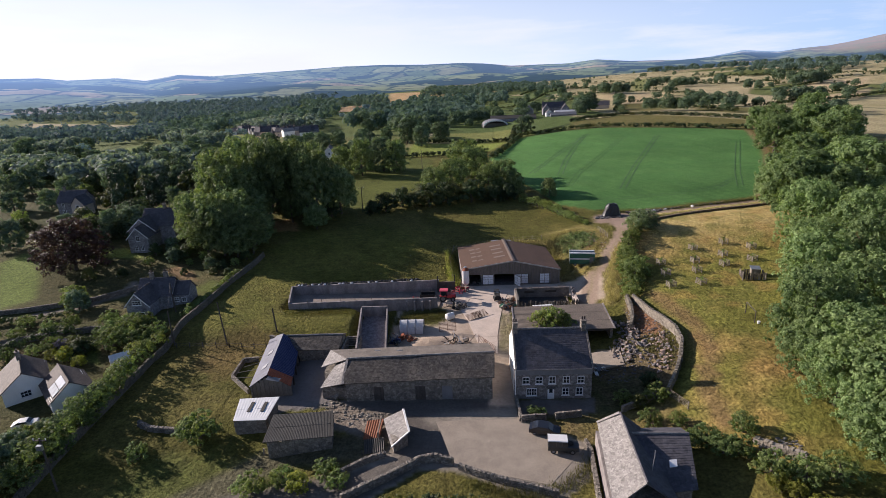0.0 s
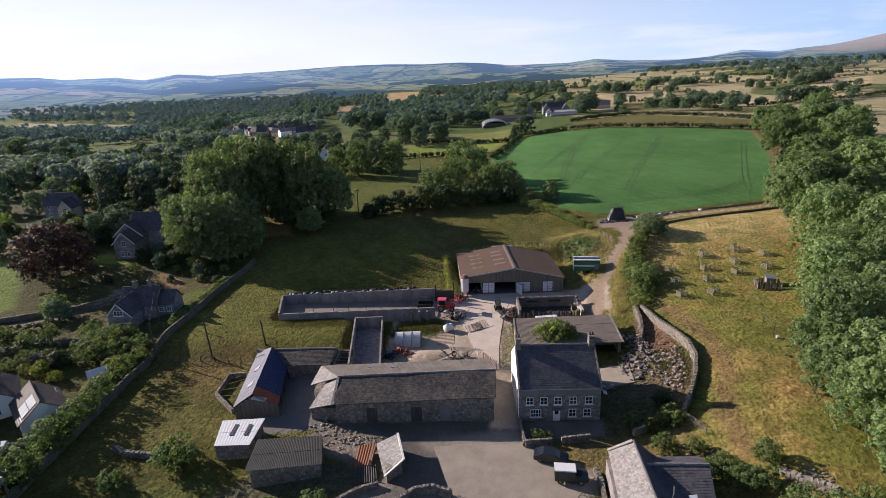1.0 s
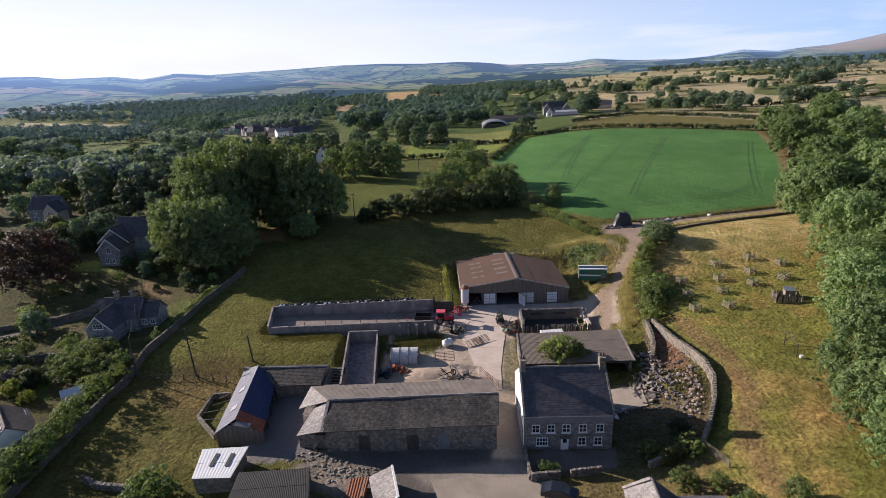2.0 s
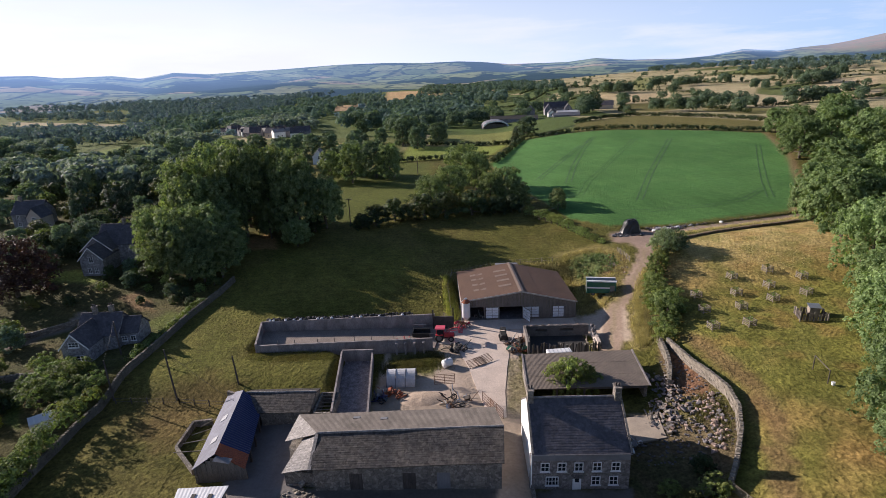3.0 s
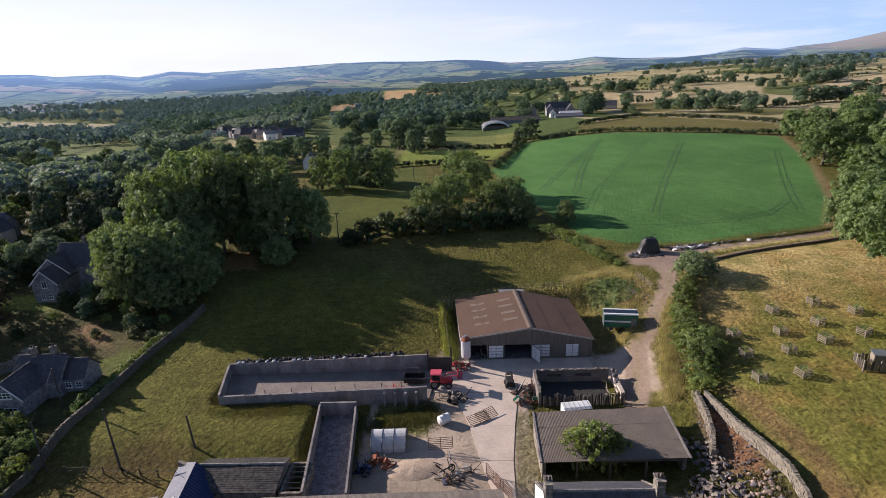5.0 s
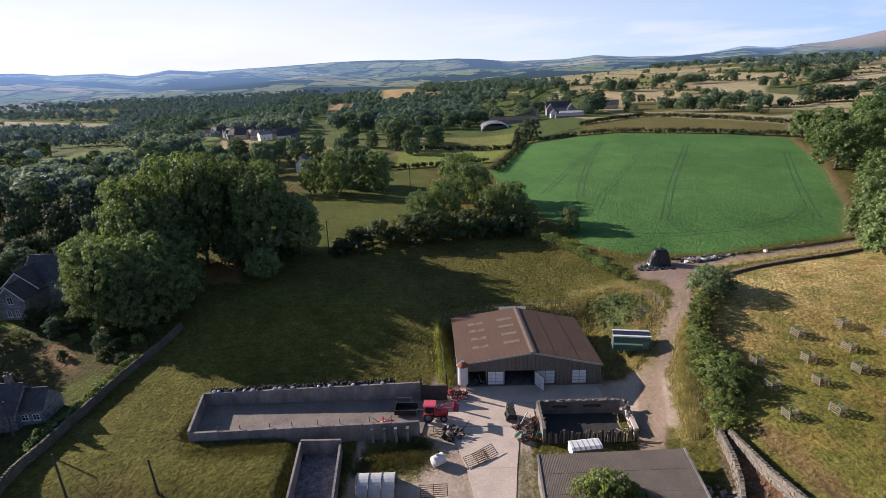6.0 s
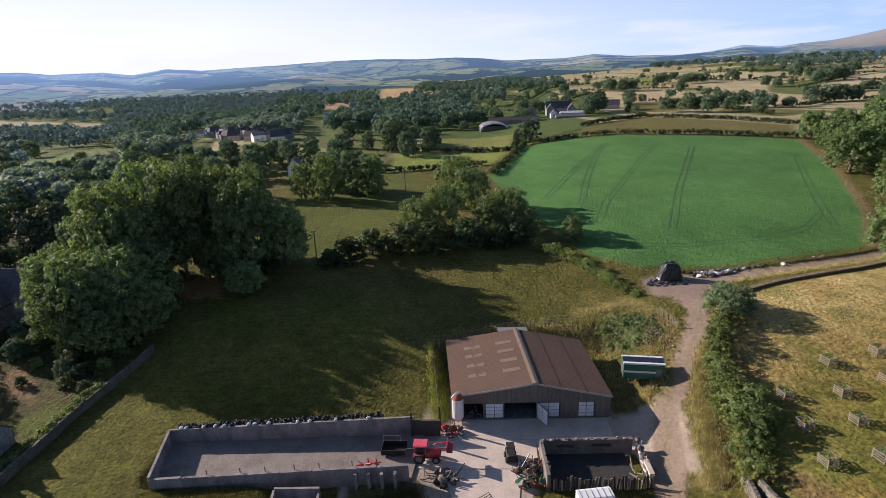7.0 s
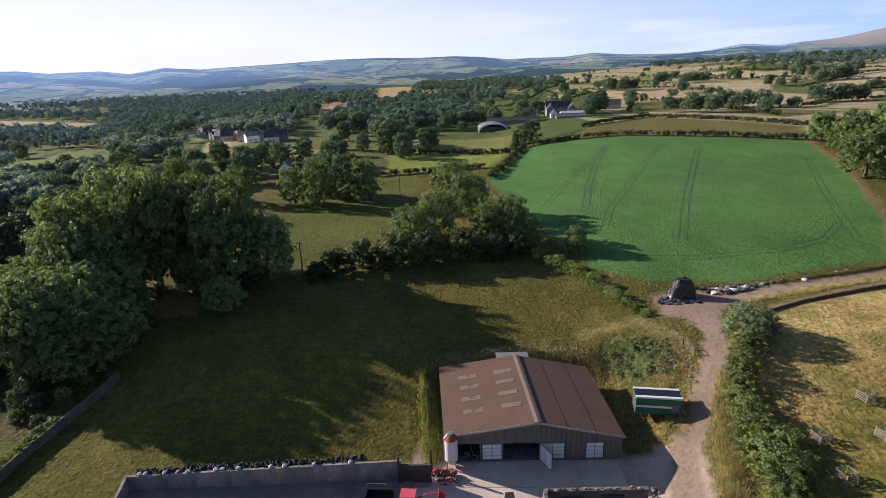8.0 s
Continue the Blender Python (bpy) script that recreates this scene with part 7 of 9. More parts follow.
    for i in range(6):
        x = -1.7 + i * 0.68
        part("rib", Geo().side([(-1.0, 1.78), (1.0, 1.78), (0.6, 1.98), (-0.6, 1.98)], x, x + 0.07), M_GALV, k)
    part("tailboard", Geo().box(-1.96, -0.9, 0.5, -1.905, 0.9, 1.7), M_WHITE_SHEET, k)
    part("drawbar", Geo().tube((1.9, 0, 0.5), (3.0, 0, 0.45), 0.06), M_STEEL, k)
    for y in (-1.0, 1.0):
        wheel(k, 0.2, y, 0.32, 0.32, 0.2)
    # green box body by the track
    g = thing("box_trailer", "green ribbed livestock box body with white roof edges", "trailer", 27.4, 121.4, height(27.4, 121.4) + 0.1, -8)
    g.scale = (1.0, 1.0, 1.22)
    part("body", Geo().side([(-1.1, 0.5), (1.1, 0.5), (1.1, 2.35), (0.9, 2.55), (-0.9, 2.55), (-1.1, 2.35)], -2.9, 2.9), M_GREEN, g)
    part("roof", Geo().side([(-0.95, 2.552), (0.95, 2.552), (0.8, 2.66), (-0.8, 2.66)], -2.9, 2.9), M_CARDARK, g, "dark roof panel")
    for y in (-0.98, 0.98):
        part("roof_edge", Geo().box(-2.95, y - 0.2, 2.5, 2.95, y + 0.2, 2.7), M_WHITE_SHEET, g)
    part("side_stripe", Geo().box(-2.85, -1.125, 1.35, 2.0, -1.103, 1.6), M_WHITE_SHEET, g)
    part("side_panel", Geo().box(1.7, -1.13, 0.7, 2.6, -1.103, 1.9), M_GREYSHEET, g)
    for i in range(5):
        part("slat", Geo().box(-2.93, -1.0 + 0.42 * i, 0.6, -2.903, -0.75 + 0.42 * i, 2.3), M_GALV, g)
    part("chassis", Geo().box(-2.7, -0.6, 0.3, 2.7, 0.6, 0.5), M_RUBBER, g)
    for x in (-1.6, 1.6):
        for y in (-0.9, 0.9):
            wheel(g, x, y, 0.35, 0.4, 0.25)
    # arched galvanised hut
    h = thing("arched_hut", "galvanised arched iron pig hut", "hut", -11.2, 93.6, 0.0, 1)
    gg, n = Geo(), 14
    for r, fl in ((1.75, 1), (1.69, -1)):
        for i in range(n):
            a0, a1 = math.pi * i / n, math.pi * (i + 1) / n
            q = [(-2.3, -r * math.cos(a0), r * 1.2 * math.sin(a0)), (2.3, -r * math.cos(a0), r * 1.2 * math.sin(a0)), (2.3, -r * math.cos(a1), r * 1.2 * math.sin(a1)), (-2.3, -r * math.cos(a1), r * 1.2 * math.sin(a1))]
            gg.add(q, [(0, 1, 2, 3)])
    part("shell", gg, M_HUTSHEET, h)
    for x in (-2.3, -0.85, 0.7, 2.3):
        rr = Geo()
        for i in range(n):
            a0, a1 = math.pi * i / n, math.pi * (i + 1) / n
            rr.tube((x, -1.78 * math.cos(a0), 2.13 * math.sin(a0)), (x, -1.78 * math.cos(a1), 2.13 * math.sin(a1)), 0.06, 0.06, 5)
        part("hoop", rr, M_GREYSHEET, h)
    part("end_sheet", Geo().side([(-1.6, 0), (1.6, 0), (1.4, 1.2), (0.6, 1.95), (-0.6, 1.95), (-1.4, 1.2)], -2.25, -2.2), M_GREYSHEET, h)
    # white tank lying on its side
    w = thing("water_tank", "white plastic water tank lying in the yard", "tank", -3.9, 97.9, 0.7, 35)
    part("shell", Geo().tube((-0.75, 0, 0), (0.75, 0, 0), 0.7, 0.7, 18).tube((0.75, 0, 0), (0.95, 0, 0), 0.7, 0.35, 18).tube((-0.95, 0, 0), (-0.75, 0, 0), 0.35, 0.7, 18), M_WHITE_SHEET, w)
    part("lid", Geo().tube((0, 0.1, 0.68), (0, 0.12, 0.8), 0.22, 0.22, 12), M_GREYSHEET, w)
    # heap of building sand and a bucket left in the paddock
    rr = random.Random(12)
    rows, n = [], 22
    for k, (r, z) in enumerate(((2.7, -0.05), (2.2, 0.1), (1.6, 0.24), (0.9, 0.36), (0.3, 0.42))):
        rows += [((r * 1.35 + rr.uniform(-0.2, 0.2)) * math.cos(6.2832 * i / n), (r * 0.8 + rr.uniform(-0.12, 0.12)) * math.sin(6.2832 * i / n), z + (rr.uniform(-0.06, 0.06) if k else 0)) for i in range(n)]
    d = thing("sand_heap", "low spread heap of pale building sand", "heap", -7.6, 88.6, 0.0, 6)
    part("sand", Geo().add(rows, [(j * n + i, j * n + (i + 1) % n, (j + 1) * n + (i + 1) % n, (j + 1) * n + i) for j in range(4) for i in range(n)] + [tuple(range(4 * n, 5 * n))]), M_SAND, d, smooth=True)
    u = thing("bucket", "white plastic feed bucket in the paddock", "bucket", 48.0, 81.7, height(48.0, 81.7))
    part("shell", Geo().tube((0, 0, 0), (0, 0, 0.42), 0.2, 0.26, 14), M_WHITE_SHEET, u)
    # stacked gates
    c = thing("cattle_gate", "rusty tubular cattle gate leaning in the yard", "gate", 1.4, 97.6, 0.07, 28, "stacked gates")
    for i in range(7):
        part("bar", Geo().tube((-1.6, 0.02 + 0.25 * i, 0.12 + 0.09 * i), (1.6, 0.02 + 0.25 * i, 0.12 + 0.09 * i), 0.04), M_BROWNSTEEL, c)
    for x in (-1.6, 0.0, 1.6):
        part("upright", Geo().tube((x, 0, 0.1), (x, 1.55, 0.68), 0.045), M_BROWNSTEEL, c)
    copy_thing(c, pose(2.6, 98.4, 0.12, 4, 0, 36))
    copy_thing(c, pose(-4.2, 92.0, 0.4, 62, 0, 4))
    copy_thing(c, pose(3.6, 84.6, 0.1, 70, 0, -58))
    copy_thing(c, pose(2.4, 86.2, 0.1, 66, 0, -62))


implements()


def scrap(name, label, x, y, spread, n, mats, seed, top=1.2):
    rng = random.Random(seed)
    p = thing(name, label, "scrap heap", x, y, 0.05)
    for i in range(n):
        a, r = rng.uniform(0, 6.28), spread * math.sqrt(rng.random())
        cx, cy = r * math.cos(a), r * math.sin(a) * 0.7
        m = Matrix.Translation((cx, cy, rng.uniform(0.1, 0.5))) @ pose(0, 0, 0, rng.uniform(-40, 40), rng.uniform(-50, 50), rng.uniform(0, 180))
        k = rng.random()
        g = Geo()
        if k < 0.5:
            q = m @ Vector((rng.uniform(0.8, 1.9), 0, 0))
            g.tube(m.translation, (q.x, q.y, max(0.05, min(top * 1.6, q.z))), rng.uniform(0.04, 0.09))
        elif k < 0.75:
            g.box(-0.4, -0.3, 0, 0.4, 0.3, rng.uniform(0.1, 0.5), m)
        else:
            g.ring((cx, cy, 0.35), (rng.uniform(-0.3, 0.3), 1, rng.uniform(-0.5, 0.5)), rng.uniform(0.25, 0.4), 0.09, 12, 6)
        part("scrap_piece", g, mats[i % len(mats)], p)
    return p


scrap("scrap_heap", "tangled heap of scrap iron and timber by the ruin", 8.4, 105.0, 1.7, 34, [M_BROWNSTEEL, M_WOOD, M_STEEL, M_RUBBER, M_RUST], 1, 1.6)
scrap("scrap_heap", "heap of mixed scrap and green drums", 8.2, 102.6, 1.7, 36, [M_RUST, M_WOOD, M_GREEN, M_RUBBER, M_GREYSHEET, M_BROWNSTEEL], 2)
scrap("scrap_heap", "rusty orange plough parts behind the barn", -12.2, 89.3, 1.4, 26, [M_RUST, M_ORANGE, M_BROWNSTEEL], 3, 1.4)
scrap("scrap_heap", "dark tarpaulined implement behind the barn", -14.0, 88.2, 1.3, 18, [M_BLUE, M_CARDARK, M_STEEL], 4, 1.4)
scrap("scrap_heap", "old machine parts along the barn back wall", -2.2, 87.6, 2.4, 30, [M_WOOD_DARK, M_GALV, M_RUBBER, M_BROWNSTEEL], 5, 1.3)
scrap("scrap_heap", "implements and drums outside the shed door", 2.2, 116.0, 1.0, 12, [M_STEEL, M_RUBBER, M_GREYSHEET], 6, 1.0)
scrap("scrap_heap", "dark brushwood and tyres on rough ground", -2.6, 103.6, 2.2, 40, [M_RUBBER, M_WOOD_DARK, M_WOOD], 7, 0.7)
scrap("scrap_heap", "red loader attachments beside the clamp wall", -1.4, 112.2, 1.5, 22, [M_RED, M_RUST, M_STEEL, M_RUBBER], 8, 1.2)
scrap("scrap_heap", "timber and stone scraps by the house", 20.5, 77.0, 1.6, 24, [M_WOOD, M_WHITE_SHEET, M_STEEL], 9, 0.6)
scrap("scrap_heap", "boards and tools beside the barn", -20.8, 71.2, 1.2, 16, [M_WOOD, M_STONE, M_STEEL], 10, 0.8)


def tyre_row():
    rng = random.Random(8)
    first = None
    for i in range(150):
        x = -38.9 + i * 0.187 + rng.uniform(-0.12, 0.12)
        y = 110.35 + 2.2 * (x + 39.8) / 33.2 + rng.uniform(0.0, 0.75)
        m = pose(x, y, 3.2 + rng.uniform(-0.05, 0.12) - 0.25 * (x + 40) / 34, rng.uniform(-35, 35), rng.uniform(-35, 35), 0)
        if first is None:
            first = part("tyre", Geo().ring((0, 0, 0), (0, 0, 1), 0.26, 0.11, 10, 5), M_RUBBER)
            tagged(first, "old black tyre weighting the clamp sheet", "tyre", "clamp tyres")
            first.matrix_basis = m
        else:
            copy_thing(first, m)
    sack = None
    for x in (-38.2, -37.5, -35.2, -33.6, -32.4, -29.1, -28.3, -26.4, -20.8, -22.5, -17.2, -12.8):
        y = 110.3 + 2.2 * (x + 39.8) / 33.2
        m = pose(x, y, 3.35 - 0.25 * (x + 40) / 34, 10, 5, rng.uniform(0, 90))
        if sack is None:
            sack = part("sandbag", Geo().lump((0, 0, 0), 0.3, rng, (1.2, 0.8, 0.7), 0.12), M_WHITE_SHEET)
            tagged(sack, "white sandbag on the clamp wall", "sandbag", "clamp sandbags")
            sack.matrix_basis = m
        else:
            copy_thing(sack, m)


tyre_row()


def bales():
    rng = random.Random(3)
    z = height(42, 150)
    k = thing("silage_stack", "steep stack sheeted in black plastic beside the track", "stack", 42.0, 150.4, z)
    rows, n = [], 28
    for h, w, d in ((-0.3, 2.75, 1.9), (0.5, 2.5, 1.75), (1.4, 2.2, 1.5), (2.3, 1.9, 1.3), (3.0, 1.65, 1.1), (3.3, 1.3, 0.85), (3.38, 0.5, 0.4)):
        row = []
        for i in range(n):
            a = 6.2832 * i / n
            c, q = math.cos(a), math.sin(a)
            m = 1 / max(abs(c), abs(q)) ** 0.75 * rng.uniform(0.93, 1.07)
            row.append((w * c * m * 0.94, d * q * m * 0.94, h + rng.uniform(-0.1, 0.1)))
        rows.append(row)
    vs = [p for r in rows for p in r]
    fs = [(j * n + i, j * n + (i + 1) % n, (j + 1) * n + (i + 1) % n, (j + 1) * n + i) for j in range(len(rows) - 1) for i in range(n)] + [tuple(range(len(vs) - n, len(vs)))]
    part("sheet", Geo().add(vs, fs), M_BLACKWRAP, k)
    for i in range(9):
        x, y = rng.uniform(-1.2, 1.2), rng.uniform(-0.7, 0.7)
        part("tyre", Geo().tube((x, y, 3.3), (x, y, 3.5), 0.33, 0.33, 10), M_BLACKWRAP, k)
    p = thing("sheeting_heap", "heap of torn black silage sheeting and tyres", "heap", 40.5, 148.8, height(40.5, 148.8))
    for i in range(150):
        a, r = rng.uniform(0, 6.28), 4.0 * math.sqrt(rng.random())
        x, y = 41.0 + r * math.cos(a), 148.7 + r * 0.55 * math.sin(a)
        wpart("sheet_fold", Geo().lump((x, y, height(x, y) + 0.12), rng.uniform(0.15, 0.42), rng, (1.3, 1.0, 0.6), 0.4), (M_BLACKWRAP, M_BLACKWRAP, M_STEEL, M_BLACKWRAP)[i % 4], p)
    w = thing("rubbish_heap", "heap of white bags, scrap timber and bent sheet metal", "heap", 52, 151.8, height(52, 151.8))
    for i in range(64):
        x = 52.4 + rng.gauss(0, 2.2)
        y = 152.2 + 0.16 * (x - 52) + rng.gauss(0, 0.55)
        g, m, v = height(x, y), (M_WHITE_SHEET, M_RUBBLE, M_WOOD, M_BLACKWRAP, M_STEEL)[i % 5], rng.uniform(0.25, 0.75)
        if i % 5 in (2, 4):
            wpart("plank", Geo().tube((x, y, g + 0.1), (x + rng.uniform(-1.4, 1.4), y + rng.uniform(-0.8, 0.8), g + rng.uniform(0.2, 1.3)), 0.06), m, w)
        else:
            wpart("bag", Geo().lump((x, y, g + v * 0.4), v, rng, (1.2, 0.9, 0.7), 0.4), m, w)
    q = thing("stone_heap", "line of field stones and timber at the crop edge", "heap", 60, 153.4, height(60, 153.4))
    for i in range(80):
        x = 47 + rng.uniform(0, 30)
        y = 153.4 + 0.004 * (x - 47) ** 2 + 0.03 * (x - 47) + rng.uniform(-0.4, 0.5)
        wpart("stone", Geo().lump((x, y, height(x, y) + 0.12), rng.uniform(0.15, 0.5), rng, (1.2, 1.0, 0.7), 0.35), (M_RUBBLE, M_WOOD_DARK, M_REDSTONE, M_WOOD_DARK)[i % 4], q)
    b = part("big_bag", Geo().lump((0, 0, 0.35), 0.5, rng, (1.1, 0.9, 0.85), 0.25), M_WHITE_SHEET)
    b.location = (66.5, 154.4, height(66.5, 154.4))
    tagged(b, "white bulk bag slumped at the crop edge", "bag")
    o = thing("spoil_stones", "pale broken stone and brick beside the old heap", "rubble", 33, 130, height(33, 130))
    for i in range(90):
        x, y = 32.6 + rng.gauss(0, 1.0), 130.5 + rng.gauss(0, 2.4)
        wpart("stone", Geo().lump((x, y, height(x, y) + 0.05), rng.uniform(0.1, 0.28), rng, (1.2, 1.0, 0.7), 0.35), (M_REDSTONE, M_DRYSTONE, M_RUBBLE)[i % 3], o)


bales()


def rubble():
    rng = random.Random(6)
    r = thing("rubble_heap", "slope of broken flags and tumbled building stone", "rubble", 27.5, 82, height(27.5, 82))
    flat = [(27.5, 90.5), (28.6, 89.0), (27.8, 87.0), (28.6, 85.2), (27.2, 83.4), (28.8, 81.8), (27.6, 80.2), (28.6, 78.6), (26.4, 81.6), (26.2, 84.2), (29.8, 86.6), (29.6, 83.4), (25.6, 79.2), (24.6, 80.6)]
    for cx, cy in flat:
        for i in range(13):
            x, y = cx + rng.uniform(-1.1, 1.1), cy + rng.uniform(-1.1, 1.1)
            l, w, t = rng.uniform(0.14, 0.46), rng.uniform(0.1, 0.24), rng.uniform(0.05, 0.12)
            m = Matrix.Translation((x, y, height(x, y) + rng.uniform(0.02, 0.5))) @ pose(0, 0, 0, rng.uniform(-35, 35), rng.uniform(-35, 35), rng.uniform(0, 180))
            wpart("flagstone", Geo().box(-l, -w, -t, l, w, t, m), (M_RUBBLE, M_STONE, M_RUBBLE, M_REDSTONE)[i % 4], r)
    for cx, cy in ((31.6, 78.2), (30.8, 76.2), (31.8, 80.6), (32.2, 83.0), (30.0, 74.4), (31.0, 82.0)):
        for i in range(22):
            x, y = cx + rng.uniform(-1.2, 1.2), cy + rng.uniform(-1.2, 1.2)
            wpart("stone", Geo().lump((x, y, height(x, y) + rng.uniform(0, 0.3)), rng.uniform(0.14, 0.36), rng, (1.2, 1, 0.8), 0.35), M_REDSTONE if i % 3 else M_RUBBLE, r)
    for i in range(12):
        x, y = 25.6 + rng.uniform(-1.4, 1.6), 82.6 + rng.uniform(-1.4, 1.2)
        m = Matrix.Translation((x, y, height(x, y) + 0.25)) @ pose(0, 0, 0, rng.uniform(-20, 20), rng.uniform(-10, 10), 80 + rng.uniform(-25, 25))
        wpart("plank", Geo().box(-1.2, -0.1, -0.04, 1.2, 0.1, 0.04, m), M_WOOD, r)
    s = thing("rubble_spread", "loose small stones over red earth", "rubble", 28, 80, 0)
    g = Geo()
    n = 0
    while n < 420:
        x, y = rng.uniform(19, 34.5), rng.uniform(73, 96)
        if float(inside(np.array([x]), np.array([y]), QUARRY, 0.3)[0]) < 0.6:
            continue
        g.lump((x, y, height(x, y) + 0.02), rng.uniform(0.05, 0.22), rng, (1.2, 1, 0.7), 0.35)
        n += 1
    ob = wpart("gravel", g, M_RUBBLE, s)
    tagged(ob, kind="stuff")


rubble()


# ---- village and far houses ----
def cottage(x, y, w, d, eave, ridge, rz, label, wall, roof, name="village_house", wins=(), gable_wins=(), stacks=(), group="village houses", base=None, course=0.4):
    """A house with its ridge along its own x; wins: (x, z, w, h) on the front, gable_wins the same on the +x gable."""
    h = thing(name, label, "house", x, y, height(x, y) if base is None else base, rz, group)
    part("wall", Geo().side([(-d / 2, -1.2), (d / 2, -1.2), (d / 2, eave), (0, ridge - 0.12), (-d / 2, eave)], -w / 2, w / 2), wall, h)
    e = 0.3
    drop = e * (ridge - eave) / (d / 2)
    part("roof", slates((-w / 2 - 0.25, -d / 2 - e, eave - drop), (w / 2 + 0.25, -d / 2 - e, eave - drop), (w / 2 + 0.25, 0, ridge), (-w / 2 - 0.25, 0, ridge), course, 0.022, 0.01, int(abs(x))), roof, h)
    part("roof", slates((w / 2 + 0.25, d / 2 + e, eave - drop), (-w / 2 - 0.25, d / 2 + e, eave - drop), (-w / 2 - 0.25, 0, ridge), (w / 2 + 0.25, 0, ridge), course, 0.022, 0.01, int(abs(y))), roof, h)
    part("ridge", Geo().tube((-w / 2 - 0.25, 0, ridge + 0.02), (w / 2 + 0.25, 0, ridge + 0.02), 0.13, 0.13, 8), roof, h)
    for a, z, ww, hh in wins:
        window(h, a, -d / 2 - 0.003, z, ww, hh, bars=(2 if ww > 1.3 else 1, 1))
    gm = Matrix.Translation((w / 2 + 0.003, 0, 0)) @ pose(0, 0, 0, 0, 0, 90)
    for a, z, ww, hh in gable_wins:
        window(h, a, 0, z, ww, hh, bars=(2 if ww > 1.3 else 1, 1), m=gm)
    for a, b in stacks:
        chimney(h, a, b, ridge - 0.8, ridge + 1.2, 0.8, 0.6, 2)
    return h


def bargeboards(h, w, d, eave, ridge):
    for sgn in (-1, 1):
        g = Geo()
        e = 0.35
        z0 = eave - e * (ridge - eave) / (d / 2)
        a, b = (w / 2 + 0.28, sgn * (d / 2 + e), z0), (w / 2 + 0.28, 0, ridge)
        p = [Vector(a), Vector(b), Vector(b) - Vector((0, 0, 0.28)), Vector(a) - Vector((0, 0, 0.28))]
        g.add(p + [q + Vector((0.08, 0, 0)) for q in p], [(0, 1, 2, 3), (7, 6, 5, 4), (0, 4, 5, 1), (1, 5, 6, 2), (2, 6, 7, 3), (3, 7, 4, 0)])
        part("bargeboard", g, M_WHITE_SHEET, h)


M_VILLA = material("grey slate-stone villa wall", (0.21, 0.205, 0.22), (0.28, 0.27, 0.27), 2.0, cell=0.35, fine=0.1, bump=0.4)
h = cottage(-68.6, 107.5, 7.4, 6.0, 3.6, 6.6, 2, "grey village villa with slate roofs", M_VILLA, M_SLATE, stacks=((-1.2, 0), (1.8, 0.2)))
h = cottage(-69.8, 103.2, 6.0, 4.8, 3.6, 6.2, -88, "front gable wing of a grey villa", M_VILLA, M_SLATE, gable_wins=((0.0, 3.5, 1.9, 1.0), (0.3, 0.8, 2.0, 1.1)), base=height(-70, 103))
bargeboards(h, 6.0, 4.8, 3.6, 6.2)
h = cottage(-63.6, 108.0, 3.6, 4.4, 2.7, 4.8, 4, "low slate-roofed annex of a grey villa", M_VILLA, M_SLATE, wins=((-0.8, 0.8, 1.0, 1.0), (0.8, 0.8, 1.0, 1.0)), stacks=())
h = cottage(-88.6, 148, 9.6, 8.6, 5.4, 9.4, 2, "pale grey gabled village house", M_VILLA, M_SLATE, stacks=((1.0, 0),))
h = cottage(-91.6, 143.6, 5.4, 7.4, 5.0, 8.2, -87, "side gable of a pale grey house", M_VILLA, M_SLATE, base=height(-88, 142))
bargeboards(h, 5.4, 7.4, 5.0, 8.2)
h = cottage(-90.4, 140.0, 7.0, 5.4, 4.4, 7.2, -87, "front gable of a pale grey house", M_VILLA, M_SLATE, gable_wins=((0.0, 3.3, 1.1, 1.5), (0.8, 0.6, 0.9, 1.4), (-0.8, 0.6, 0.9, 1.4)), base=height(-88, 137))
bargeboards(h, 7.0, 5.4, 4.4, 7.2)
h = cottage(-138, 180, 9, 7, 4.6, 8.0, 3, "grey rendered village house with blue-slate roof", M_VILLA, M_SLATE, wins=((-2.5, 3.0, 1.0, 1.2), (1.5, 3.0, 1.0, 1.2), (-2.5, 0.6, 1.2, 1.2)), stacks=((-3, 0),))
h = cottage(-133.5, 176.5, 5, 4.6, 4.2, 7.0, -88, "timber-gabled wing of a grey house", M_CONCRETE, M_SLATE, gable_wins=((0, 2.8, 1.4, 1.2),))
h = cottage(-66.5, 73.9, 8.0, 6.0, 2.4, 4.8, -43, "white cottage wing with brown roof and solar panels", M_WHITE, M_BROWNTILE)
for i in range(3):
    for j in range(2):
        x0, y0 = 0.3 + i * 1.15, -2.5 + j * 1.1
        zf = lambda y: 2.4 + (y + 3.0) * 0.8 + 0.16
        part("solar_panel", Geo().slab((x0, y0, zf(y0)), (x0 + 1.08, y0, zf(y0)), (x0 + 1.08, y0 + 1.0, zf(y0 + 1.0)), (x0, y0 + 1.0, zf(y0 + 1.0)), 0.05), M_PANEL, h, "solar panel with sky reflection in its pale colour")
h = cottage(-76.0, 76.6, 8.5, 6.4, 2.7, 5.2, -48, "white cottage with brown tiled roof", M_WHITE, M_BROWNTILE, gable_wins=((-0.2, 0.8, 1.5, 1.1),), stacks=((-2.0, 0.0),))
h = cottage(-71, 281, 9, 6, 4.0, 7.0, -80, "white-gabled barn among trees", M_WHITE, M_SLATE, gable_wins=((0, 2.6, 1.0, 1.4),))
part_g = thing("greenhouse", "small white-framed garden greenhouse", "greenhouse", -64.6, 84.6, height(-64.6, 84.6), 40)
